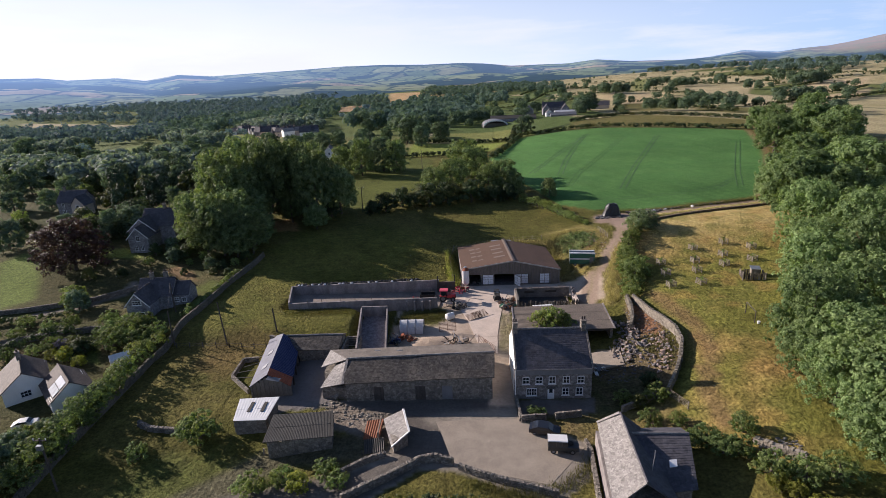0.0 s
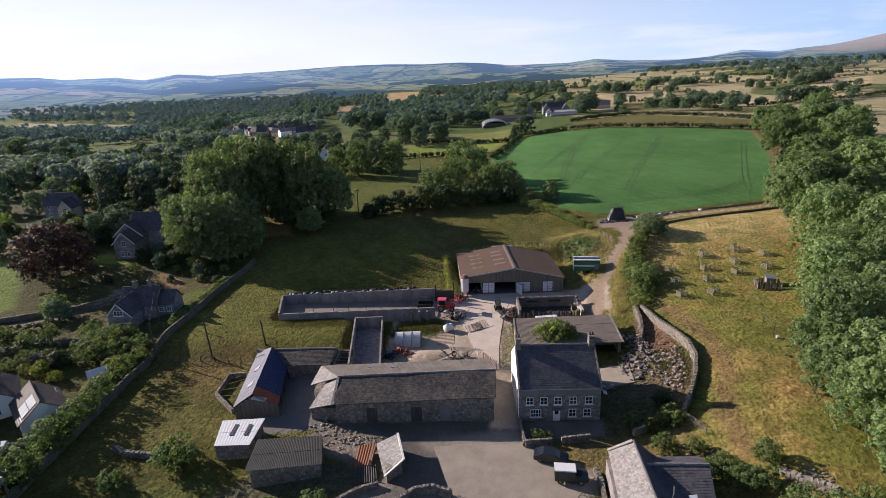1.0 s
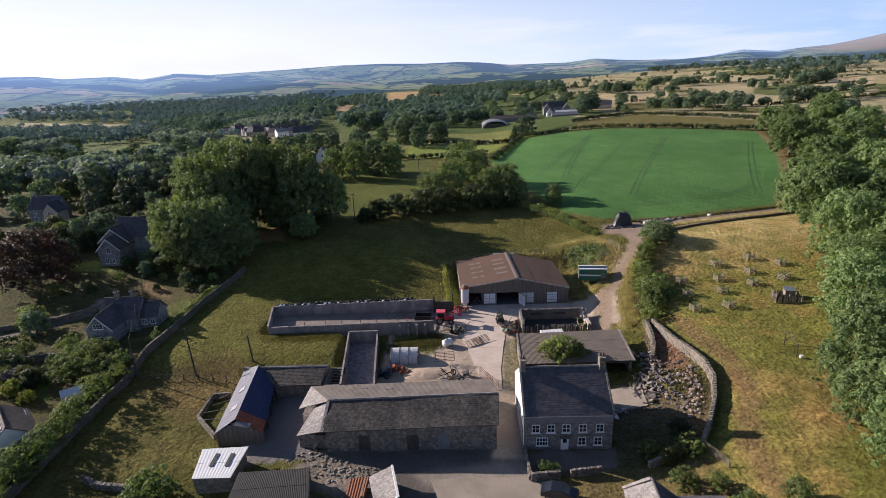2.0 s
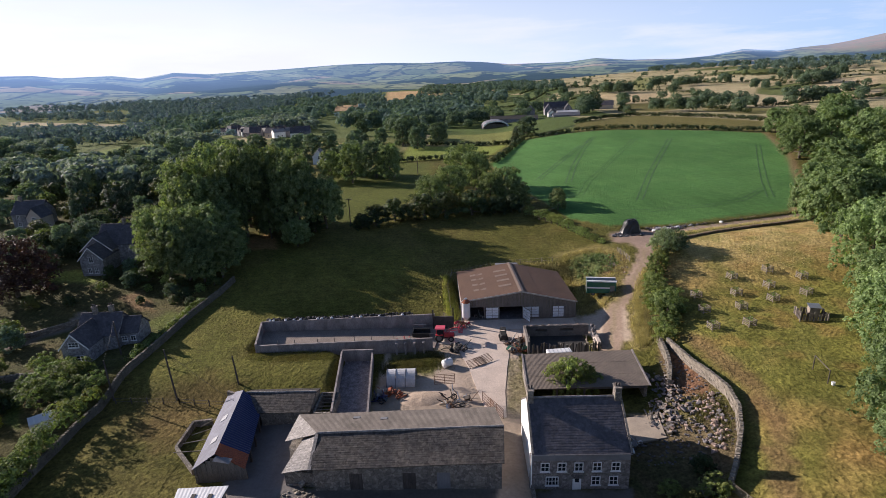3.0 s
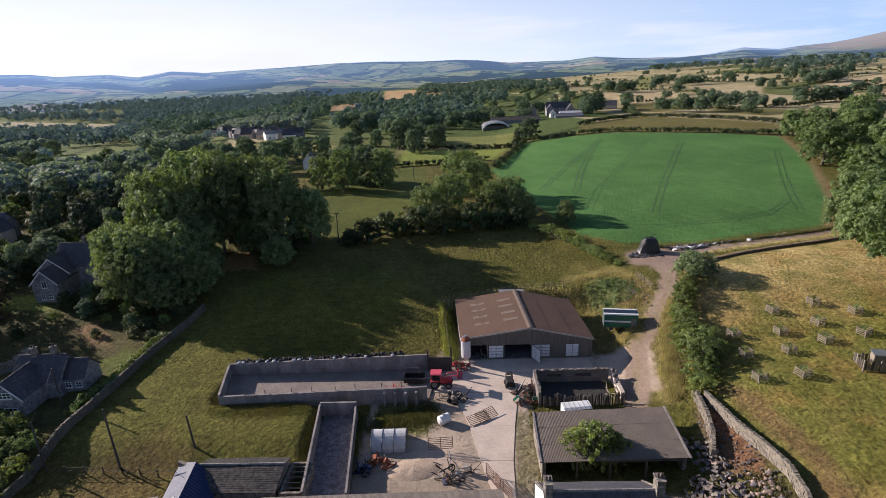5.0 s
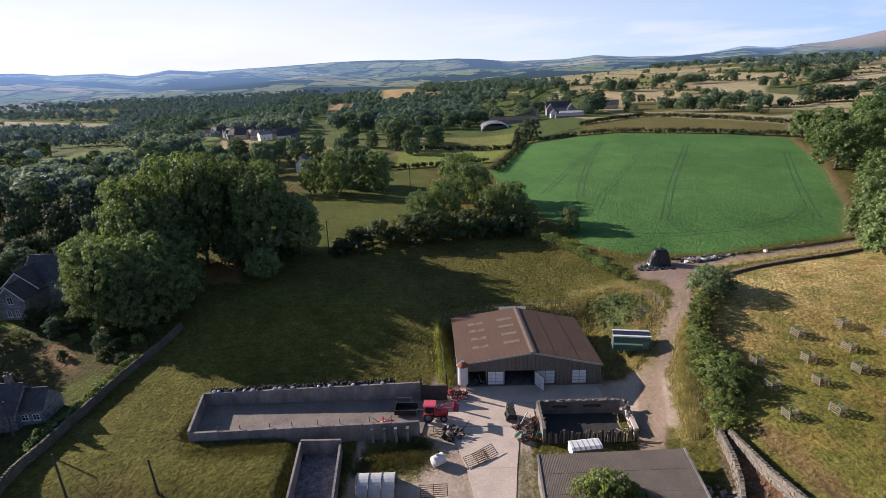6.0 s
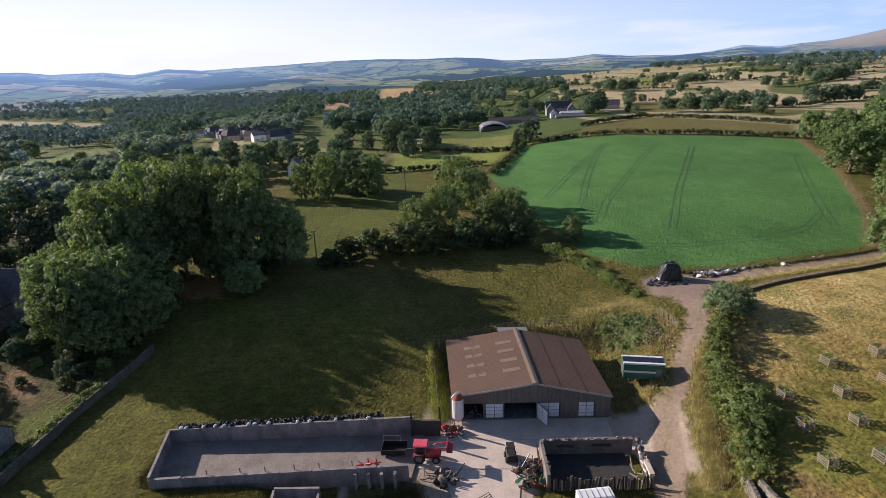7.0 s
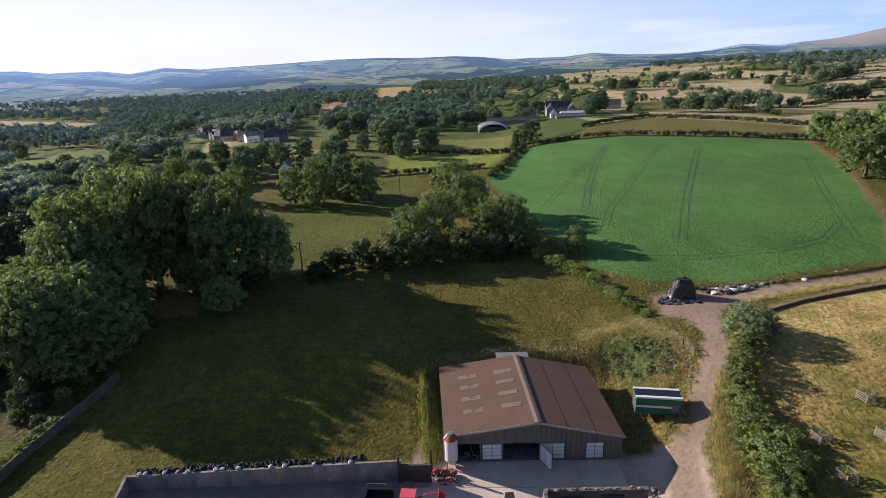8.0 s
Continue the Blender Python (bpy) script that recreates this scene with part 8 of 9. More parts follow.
part("glazing", Geo().side([(-1.2, 0), (1.2, 0), (1.2, 1.6), (0, 2.3), (-1.2, 1.6)], -1.6, 1.6), M_PANEL, part_g)
for i in range(6):
    x = -1.6 + i * 0.62
    part("glazing_bar", Geo().side([(-1.23, 0), (1.23, 0), (1.23, 1.62), (0, 2.34), (-1.23, 1.62)], x, x + 0.2), M_WHITE_SHEET, part_g)

# far farm on the ridge
cottage(79, 483, 19, 8, 5.6, 9.8, -4, "tall dark grey farmhouse with two stacks on the far ridge", M_VILLA, M_SLATE, stacks=((-9, 0), (7.5, 0)), wins=((-6, 3.5, 1.6, 1.8), (0, 3.5, 1.6, 1.8), (6, 3.5, 1.6, 1.8), (-3, 0.8, 1.6, 1.6)), group="far farm", course=0.9)
cottage(72, 476, 7, 6, 5.2, 8.8, -94, "gabled front wing of the far farmhouse", M_VILLA, M_SLATE, group="far farm", course=0.9, gable_wins=((0, 3.4, 1.6, 1.6), (0, 0.8, 1.6, 1.6)))
cottage(88, 476, 7, 6, 4.6, 8.2, -94, "gabled front wing of the far farmhouse", M_VILLA, M_SLATE, group="far farm", course=0.9, gable_wins=((0, 3.0, 1.6, 1.6),))
cottage(70.5, 452, 6, 5, 3.2, 5.6, -92, "small white gabled house of the far farm", M_WHITE, M_SLATE, group="far farm", course=0.9, gable_wins=((0, 1.0, 1.6, 1.4),))
cottage(84, 454, 17, 8, 2.6, 4.0, -2, "white-walled shed with a pale sheet roof at the far farm", M_WHITE, M_HUTSHEET, group="far farm", course=0.9, wins=((-5, 0.6, 2.2, 1.2), (0, 0.6, 2.2, 1.2), (5, 0.6, 2.2, 1.2)))
cottage(80, 441, 20, 6, 1.4, 3.0, -2, "low grey cattle shed at the far farm", M_VILLA, M_GREYSHEET, group="far farm", course=0.9)
cottage(40, 440, 36, 10, 2.6, 4.6, -3, "long dark cattle shed of the far farm", M_VILLA, M_DARKSHEET, group="far farm", course=0.9)
cottage(56, 470, 9, 8, 5.4, 9.6, 80, "grey gabled barn of the far farm", M_VILLA, M_SLATE, group="far farm", course=0.9)
cottage(126, 512, 17, 9, 3.6, 7.0, -12, "grey barn with a pale gable among the golden fields", M_CONCRETE, M_SLATE, group="far farm", course=0.9, gable_wins=((0, 0.8, 2.0, 2.2),))


def round_shed(x, y, r, length, rz):
    h = thing("round_roofed_shed", "pale round-roofed shed with a white arched front", "shed", x, y, height(x, y), rz, "far farm")
    n = 14
    def arch(k, rise):
        return [(k * math.cos(math.pi * i / n), 1.4 + rise * math.sin(math.pi * i / n)) for i in range(n + 1)]
    outer, inner = arch(r, 0.42 * r), arch(r - 0.6, 0.42 * r - 0.5)
    part("roof", Geo().side(list(reversed([(a, b) for a, b in outer])) + [(a, b) for a, b in inner], -length / 2, length / 2, pose(0, 0, 0, 0, 0, 90)), M_GREYSHEET, h)
    part("front_rim", Geo().side(list(reversed([(a * 1.01, b + 0.1) for a, b in outer])) + [(a * 0.96, b - 0.3) for a, b in inner], -length / 2 - 0.3, -length / 2, pose(0, 0, 0, 0, 0, 90)), M_WHITE, h, "white arched rim")
    for sgn in (-1, 1):
        part("side_wall", Geo().box(sgn * r - 0.3, -length / 2, -1.0, sgn * r + 0.3, length / 2, 1.6), M_CONCRETE_WALL, h)
    part("rear_wall", Geo().side([(-r + 0.4, -1.0), (r - 0.4, -1.0), (r - 0.4, 1.6), (0.6 * r, 1.2 + 0.32 * r), (0, 1.2 + 0.4 * r), (-0.6 * r, 1.2 + 0.32 * r), (-r + 0.4, 1.6)], length / 2 - 0.4, length / 2 - 0.1, pose(0, 0, 0, 0, 0, 90)), M_CONCRETE_WALL, h)
    part("hay_stack", Geo().box(-r + 1.2, -length / 2 + 3, -0.5, r - 1.2, length / 2 - 1, 2.6), M_WOOD, h)
    return h


round_shed(24, 418, 9.0, 15, 4)
vr = random.Random(12)
for i in range(22):
    u = (i + 0.5) / 22
    x, y = -204 + 88 * u + vr.uniform(-4, 4), 476 - 76 * u + vr.uniform(-10, 12)
    cottage(x, y, vr.uniform(7, 12), 6.5, vr.uniform(3.0, 4.6), vr.uniform(5.8, 7.8), vr.uniform(-30, 40), ("far village house with white walls and slate roof", "far village house with grey slate roof", "far village house with grey slate roof", "far village house with pale rendered walls")[i % 4], (M_WHITE, M_VILLA, M_VILLA, M_CONCRETE)[i % 4], (M_SLATE, M_SLATE_LIT, M_SLATE)[i % 3], group="far village", course=0.9, stacks=((vr.uniform(-2, 2), 0),), wins=((-1.6, 0.8, 1.0, 1.2), (1.6, 0.8, 1.0, 1.2)))


# ---- trees and hedges ----
def crown_mesh(name, mat, lobes, n, size, seed, flat=0.9):
    """Many small pointed leaf sprays, gathered into tufts over a cluster of lobes: (x, y, z, r)."""
    rng = np.random.default_rng(seed)
    L = np.asarray(lobes, float)
    p = L[:, 3] ** 2

    def ways(k):
        d = rng.normal(size=(k, 3))
        return d / np.linalg.norm(d, axis=1)[:, None]
    # tufts stand proud of the lobes, with dark gaps between them
    m = max(6, n // 26)
    own = rng.choice(len(L), m, p=p / p.sum())
    out = ways(m)
    out[:, 2] = np.where(out[:, 2] < -0.35, -out[:, 2], out[:, 2])
    swell = 0.86 + 0.26 * rng.random(m)
    mid = L[own, :3] + out * (L[own, 3] * swell)[:, None] * np.array([1, 1, flat])
    wide = 1.9 * size * (0.7 + 0.7 * rng.random(m)) + 0.10 * L[own, 3]
    pick = rng.integers(0, m, n)
    e = ways(n)
    e = np.where(((e * out[pick]).sum(1) < -0.15)[:, None], -e, e)
    c = mid[pick] + e * (wide[pick] * (0.6 + 0.4 * rng.random(n)))[:, None]
    nrm = 0.75 * e + 0.55 * out[pick] + 0.42 * rng.normal(size=(n, 3))
    # one in six lies deeper and closes the crown
    deep = rng.random(n) < 0.17
    c = np.where(deep[:, None], L[own[pick], :3] + out[pick] * (L[own[pick], 3] * rng.uniform(0.45, 0.8, n))[:, None] * np.array([1, 1, flat]), c)
    nrm[:, 2] += 0.2
    nrm /= np.linalg.norm(nrm, axis=1)[:, None]
    u = np.cross(nrm, ways(n))
    u /= np.linalg.norm(u, axis=1)[:, None]
    w = np.cross(nrm, u)
    s = (size * (0.6 + 0.8 * rng.random(n)) * np.where(deep, 1.7, 1.0))[:, None]
    q = np.stack([c - u * s, c - w * s * 0.8, c + u * s * 0.7 + w * s * 0.7], 1)
    return quads_mesh(name, q.reshape(-1, 3), n, mat, 3)


def lobed(rng, height_, radius, n, low=0.3):
    """Lobe centres of a broad crown."""
    out = [(0, 0, height_ * 0.66, radius * 0.64), (0, 0, height_ * (0.3 + low * 0.4), radius * 0.62)]
    n *= 2
    for i in range(n):
        a = i * 2.399 + rng.uniform(-0.3, 0.3)
        k = (i + 0.5) / n
        z = height_ * (low + (0.9 - low) * k)
        spread = radius * rng.uniform(0.86, 1.1) * (0.76 * math.sqrt(max(0.02, 1 - ((k - 0.35) / 0.72) ** 2)))
        out.append((math.cos(a) * spread, math.sin(a) * spread, z, radius * rng.uniform(0.17, 0.31)))
    return out


def tree_kind(name, label, mat, h, r, lobes_n, leaves, size, seed, low=0.3, category="tree"):
    rng = random.Random(seed)
    t = thing(name, label, category)
    lobes = lobed(rng, h, r, lobes_n, low)
    g = Geo().tube((0, 0, -0.8), (0.1, 0.05, h * 0.3), 0.045 * r + 0.12, 0.035 * r + 0.08, 8).tube((0.1, 0.05, h * 0.3), (0, 0, h * 0.72), 0.035 * r + 0.08, 0.06, 7)
    apart = name == "copper_beech"
    for x, y, z, s in lobes[1:8]:
        limb = Geo() if apart else g
        limb.tube((0.05, 0.02, h * rng.uniform(0.15, 0.32)), (x * 0.9, y * 0.9, z), 0.022 * r + 0.05, 0.04, 5)
        if apart:
            part("limb", limb, M_BARK, t)
    part("trunk", g, M_BARK, t)
    cr = new("crown", crown_mesh(name + "_crown", mat, lobes, leaves, size, seed))
    cr.parent = t
    return t


KINDS = {
    "ash": tree_kind("broadleaf_tree", "tall broad-crowned ash in full dark leaf", M_LEAF, 15, 6.2, 30, 12000, 0.245, 1, 0.2),
    "sycamore": tree_kind("broadleaf_tree", "round dense sycamore in full leaf", M_LEAF, 13, 6.0, 32, 12000, 0.245, 2, 0.2),
    "field_ash": tree_kind("broadleaf_tree", "low-skirted ash in full dark leaf", M_LEAF, 14, 6.2, 30, 9000, 0.26, 21, 0.1),
    "ash_far": tree_kind("broadleaf_tree", "broad-crowned tree in dark summer leaf", M_LEAF_MID, 15, 6.2, 24, 4300, 0.42, 11, 0.06),
    "sycamore_far": tree_kind("broadleaf_tree", "round-crowned tree in dark summer leaf", M_LEAF_MID, 13, 6.0, 26, 4300, 0.42, 12, 0.05),
    "wood": tree_kind("woodland_tree", "grey-green woodland tree on the bank", M_LEAF_WOOD, 13, 6.0, 30, 11000, 0.26, 3, 0.08),
    "wood_near": tree_kind("woodland_tree", "grey-green woodland tree on the bank", M_LEAF_WOOD, 13, 6.0, 34, 18500, 0.175, 14, 0.08),
    "wood2": tree_kind("woodland_tree", "grey-green woodland tree on the bank", M_LEAF_WOOD, 12, 5.6, 26, 11000, 0.26, 4, 0.08),
    "copper": tree_kind("copper_beech", "broad copper beech with dark purple leaves", M_LEAF_COPPER, 12, 7.5, 26, 17000, 0.2, 5, 0.06),
    "fir": tree_kind("conifer", "dark narrow garden conifer", M_CONIFER, 15, 3.4, 16, 6000, 0.24, 6, 0.12),
    "bush": tree_kind("bush", "rounded green hawthorn bush", M_LEAF_THORN, 4.2, 2.6, 14, 2800, 0.14, 7, 0.12, "bush"),
    "willow": tree_kind("willow_bush", "tall grey-green willow bush by the track", M_LEAF_WILLOW, 4.6, 2.7, 16, 5200, 0.12, 17, 0.1, "bush"),
    "dark": tree_kind("bush", "dark overgrown hedgerow bush", M_LEAF_DARK, 5, 3.6, 14, 2900, 0.24, 8, 0.1, "bush"),
    "yellow": tree_kind("shrub", "yellow-green flowering shrub in the garden", M_LEAF_YEL, 2.2, 1.6, 10, 3000, 0.08, 9, 0.15, "shrub"),
    "smoke": tree_kind("shrub", "smoky blue-purple garden shrub", M_LEAF_SMOKE, 2.4, 1.8, 12, 3000, 0.09, 19, 0.1, "shrub"),
    "shrub": tree_kind("shrub", "green garden shrub by the lane", M_LEAF_HEDGE, 2.6, 1.9, 12, 2600, 0.1, 10, 0.12, "shrub"),
}
used = {k: False for k in KINDS}
prng = random.Random(77)


def plant(kind, x, y, scale=1.0, zs=1.0, group=""):
    m = Matrix.Translation((x, y, height(x, y) - 0.15)) @ pose(0, 0, 0, prng.uniform(-3, 3), prng.uniform(-3, 3), prng.uniform(0, 360)) @ Matrix.Diagonal((scale * prng.uniform(0.9, 1.1), scale * prng.uniform(0.9, 1.1), scale * zs * prng.uniform(0.88, 1.12), 1))
    src = KINDS[kind]
    if not used[kind]:
        used[kind] = True
        src.matrix_basis = m
        ob = src
    else:
        keep = src.scale.copy()
        src.scale = (1, 1, 1)
        ob = copy_thing(src, m)
        src.scale = keep
    return tagged(ob, group=group)


# the belt of tall trees beside the field
for i, (x, y, s, zs) in enumerate(([(-75, 140, 0.95, 1.1), (-65, 133, 0.9, 1.05), (-74, 155, 1.15, 1.3), (-63, 147, 1.15, 1.02), (-46, 161, 1.15, 1.25), (-72, 177, 1.25, 1.3), (-61, 176, 1.05, 1.35), (-40.5, 167, 1.12, 1.2), (-51, 172, 1.22, 1.35), (-68, 146, 1.1, 1.02), (-62, 162, 1.15, 1.35), (-83, 152, 0.9, 1.2), (-70, 166, 1.2, 1.4), (-59, 140, 0.85, 1.0)] +
                                   [(-66, 155, 1.15, 1.12), (-61, 132, 0.75, 1.1), (-63, 139, 0.95, 1.02), (-45, 153, 0.7, 0.95), (-57.5, 134, 0.8, 1.0), (-68, 137, 1.05, 1.15), (-78, 164, 1.1, 1.3), (-64, 170, 1.15, 1.4), (-71, 150, 1.1, 1.15), (-58, 136.5, 0.7, 1.0), (-70, 134, 0.85, 1.0), (-54.5, 160, 0.6, 1.3), (-57, 167, 1.15, 1.4), (-66, 160, 1.1, 1.28)])):
    plant(("ash", "sycamore")[i % 2], x, y, s, zs, "field belt trees")
for x, y, s in [(-64, 135, 1.0), (-70, 141, 1.0), (-66, 151, 1.0), (-61, 145, 0.7), (-76, 148, 1.1), (-47, 157, 0.8), (-43, 164, 0.9), (-52, 168, 0.9), (-60, 169, 0.9)]:
    plant("dark", x, y, s, 1.0, "belt bushes")
for i, (x, y, s) in enumerate([(-44, 226, 0.95), (-30, 232, 0.95), (-54, 232, 0.8), (-77, 217, 0.8), (-73, 234, 0.75), (-100, 248, 0.9)]):
    plant("field_ash", x, y, s, 1.2, "field belt trees")
for i, (x, y, s) in enumerate([(-1, 212, 1.1), (4, 203, 1.0), (13, 187, 0.85), (-11, 184, 0.85), (-5, 190, 0.95), (8, 184, 0.8), (17, 181, 0.6), (28, 176, 0.5)]):
    plant("field_ash", x, y, s, 1.0, "clump trees")
for x, y, s in [(-15, 175, 1.2), (-26, 168, 1.2), (-21, 172, 1.2), (-6, 175, 1.4), (2, 175, 1.4), (-12, 172, 1.3), (9, 176, 1.1), (-30, 166, 0.8), (14, 177, 1.0)]:
    plant("dark", x, y, s, 1.0, "clump trees")
for i, (x, y, s) in enumerate(([(145, 259, 1.3), (152, 247, 1.5), (144, 218, 1.4), (117, 190, 1.25), (129, 228, 1.3), (105, 168, 1.2), (93, 158, 1.15), (80, 130, 1.1), (88, 128, 1.2), (99, 134, 1.3), (72, 111, 1.1), (76, 101, 1.2), (69, 88, 1.1), (60, 88, 1.0), (60, 77, 1.05), (49.5, 71.5, 1.0), (51, 64.5, 1.0)] +
                               [(50, 57.5, 1.12), (54, 52, 0.95), (47.6, 51, 0.8), (46.6, 60.2, 0.8), (47.2, 54.6, 0.75), (47.6, 66.6, 0.75), (49.5, 46, 0.9), (62, 60, 1.0), (86, 145, 1.1), (112, 150, 1.3), (120, 170, 1.3), (136, 200, 1.4), (160, 235, 1.4), (165, 265, 1.4), (150, 283, 1.1), (66, 98, 0.9), (56, 82, 0.7)])):
    plant(("wood", "wood2")[i % 2] if y > 112 else "wood_near", x, y, s, 1.0, "bank wood")
for i, (x, y, s) in enumerate([(-78, 131, 0.3), (-66, 126.5, 0.26), (-81.5, 137, 0.34)]):
    plant(("sycamore_far", "ash_far")[i % 2], x, y, s, 0.9, "garden trees")
for i, (x, y, s) in enumerate([(-100, 152, 0.75), (-107, 152, 0.6), (-106, 143, 0.5), (-112, 141, 0.6)]):
    plant(("sycamore_far", "ash_far")[i % 2], x, y, s, 1.0, "garden trees")
plant("copper", -103, 128, 1.2)
# tall trees out of view, added so that their shade lies over the gardens
for i, (x, y, s) in enumerate([(-117, 90, 0.8), (-110, 78, 0.8), (-96, 66, 0.75), (-132, 142, 0.7)]):
    plant(("ash_far", "sycamore_far")[i % 2], x, y, s, 1.0, "garden trees")
for x, y, s in [(-105, 173, 1.0), (-123, 183, 1.0), (-97, 197, 1.0), (-112, 190, 0.8), (-116, 170, 0.7)]:
    plant("fir", x, y, s, 1.0, "garden conifers")
for i, (x, y, s) in enumerate([(-293, 333, 0.9), (-328, 388, 1.1), (-279, 340, 0.75), (-254, 322, 0.8), (-249, 334, 0.95), (-200, 249, 0.9), (-188, 221, 1.05), (-190, 213, 0.8), (-183, 236, 0.6), (-247, 340, 0.7), (-212, 298, 0.9), (-170, 245, 0.8),
                               (-151, 226, 0.85), (-141, 207, 0.7), (-174, 280, 0.85), (-180, 301, 0.8), (-158, 272, 0.9), (-134, 234, 0.9), (-133, 252, 0.8), (-120, 218, 0.85), (-123, 245, 0.9), (-110, 229, 0.95), (-165, 292, 0.7), (-155, 300, 0.8)]):
    plant(("sycamore_far", "ash_far")[i % 2], x, y, s, 0.95, "garden trees")
for i, (x, y, s) in enumerate(([(-138, 284, 0.8), (-118, 262, 0.8), (-120, 279, 0.7), (-104, 183, 0.55), (-110, 164, 0.5), (-166, 185, 0.7), (-150, 183, 0.6), (-128, 160, 0.45), (-88, 107, 0.4), (-97, 283, 0.7), (-84, 268, 0.85), (-330, 330, 0.9), (-350, 420, 1.0), (-300, 420, 0.9), (-78, 296, 0.95), (-48, 246, 1.1), (-36, 236, 1.15), (-53, 246, 0.9), (-35, 334, 1.0), (-25, 318, 0.9), (-14, 336, 0.85), (37, 331, 0.95), (-34, 382, 0.8)] +
                               [(-230, 262, 0.9), (-92, 310, 0.7), (-95, 330, 0.75), (-80, 342, 0.7), (-66, 356, 0.75), (-122, 332, 0.85), (-58, 330, 0.7), (-112, 312, 0.8), (-140, 320, 0.8), (-100, 266, 0.85), (-112, 287, 0.95), (-89, 287, 0.8), (-97, 301, 0.9), (-128, 302, 0.9), (-76, 324, 0.85), (-58, 304, 0.8), (-170, 332, 0.9), (-50, 347, 0.7), (-180, 365, 0.8), (-70, 395, 0.8), (100, 472, 1.25), (112, 492, 1.2)])):
    plant(("ash_far", "sycamore_far")[i % 2], x, y, s, 0.95, "garden trees")
for i, (x, y, s) in enumerate([(-112, 150, 0.9), (-118, 158, 1.0), (-126, 166, 0.8), (-108, 166, 1.1), (-98, 163, 0.9), (-120, 195, 1.2), (-133, 200, 1.1), (-145, 195, 1.2), (-108, 205, 1.2), (-95, 180, 1.0), (-150, 168, 0.9), (-140, 158, 0.7),
                               (-104, 150, 0.7), (-84, 152, 0.8), (-96, 170, 0.8), (-128, 185, 1.0), (-112, 178, 1.0), (-152, 208, 1.2), (-125, 150, 0.6), (-90, 190, 1.1)]):
    plant(("dark", "bush")[i % 3 == 1], x, y, s * 1.2, 1.1, "village bushes")
for i, (x, y, s) in enumerate([(-100, 210, 0.75), (-116, 212, 0.8), (-130, 214, 0.8), (-142, 212, 0.8), (-92, 205, 0.7), (-155, 200, 0.8), (-88, 178, 0.6), (-121, 202, 0.6)]):
    plant(("sycamore_far", "ash_far")[i % 2], x, y, s, 0.95, "garden trees")
for x, y, s in [(40.6, 126.2, 0.85), (39.4, 123.6, 0.95), (38.2, 121.2, 0.85), (36.9, 118.4, 1.0), (36.2, 115.2, 1.1), (35.6, 112.0, 1.25), (35.2, 108.8, 1.3), (35.0, 105.6, 1.3), (33.6, 102.6, 1.05), (32.6, 99.6, 0.8), (37.2, 110.4, 1.05), (36.6, 106.8, 1.1), (41.8, 128.4, 0.8)]:
    plant("bush", x, y, s, 0.74, "track hedge")
for x, y, s in [(44.6, 134.4, 1.1), (43.2, 131.0, 1.2), (46.6, 132.6, 1.05), (45.6, 137.2, 0.8)]:
    plant("willow", x, y, s, 0.92, "track hedge")
for x, y, s in [(19, 173, 0.75), (21, 170.5, 0.6), (23, 169, 0.8), (24.6, 166.4, 0.65), (25.8, 164, 0.75), (26.8, 161.4, 0.6), (27.8, 159, 0.8), (28.8, 156.4, 0.55), (29.8, 153.6, 0.65), (30.6, 151.4, 0.6), (31.4, 148.6, 0.5), (32, 146, 0.55), (33, 143.6, 0.4)]:
    plant("bush", x, y, s, 0.85, "crop hedge")
for x, y, s in [(-62, 49, 0.6), (-62.5, 54, 0.5), (-62.5, 58.5, 0.4), (-61.4, 62.5, 0.3), (-61, 66.4, 0.28), (-60.6, 70, 0.28), (-70, 57, 0.5), (-72, 51, 0.7)]:
    plant("sycamore_far", x, y, s, 1.0, "garden trees")
for i, (x, y, s) in enumerate([(-28, 53, 1.2), (-19, 55.5, 1.0), (-39.5, 63.5, 1.7), (-41.5, 64.5, 1.2), (24.3, 62.6, 1.0), (28, 57.6, 0.8), (30.6, 55, 1.05), (32.3, 54.4, 1.0), (33.8, 50.5, 1.15), (36.9, 49.6, 1.2), (40.1, 49.2, 1.2), (26.9, 67.6, 1.0), (22.2, 68.4, 0.8), (29.5, 57.5, 1.0), (27.6, 61.4, 0.8),
                               (-69, 90, 1.8), (-64, 91, 1.5), (-84, 129.6, 0.9), (-60, 73, 1.4), (-58.5, 66, 1.4), (-58, 60, 1.3), (-66, 96, 1.3), (-61, 78, 1.2), (-63, 60, 1.6), (-17, 53.5, 0.9), (-24.5, 54.5, 1.0), (8.8, 66, 0.6), (10, 65.8, 0.5), (-47, 60, 1.0)]):
    plant("shrub", x, y, s, 0.9, "garden shrubs")
for x, y, s in [(34.1, 57.6, 0.72), (27, 71.2, 0.4), (24, 66.6, 0.36)]:
    plant("dark" if y > 60 else "bush", x, y, s, 1.0, "garden bushes")
for x, y, s in [(-22, 53, 1.1), (-76, 86, 1.2), (-72, 84, 1.0), (36, 45, 1.0), (33.4, 48.6, 0.9), (34.8, 47.4, 0.8), (-59, 69, 1.0)]:
    plant("yellow", x, y, s, 1.0, "yellow shrubs")
for x, y, s in [(14.6, 88.9, 1.08), (16.4, 89.0, 0.98), (13.0, 89.1, 0.95), (18.0, 88.8, 0.72)]:
    plant("bush", x, y, s, 1.25, "lean-to bushes")
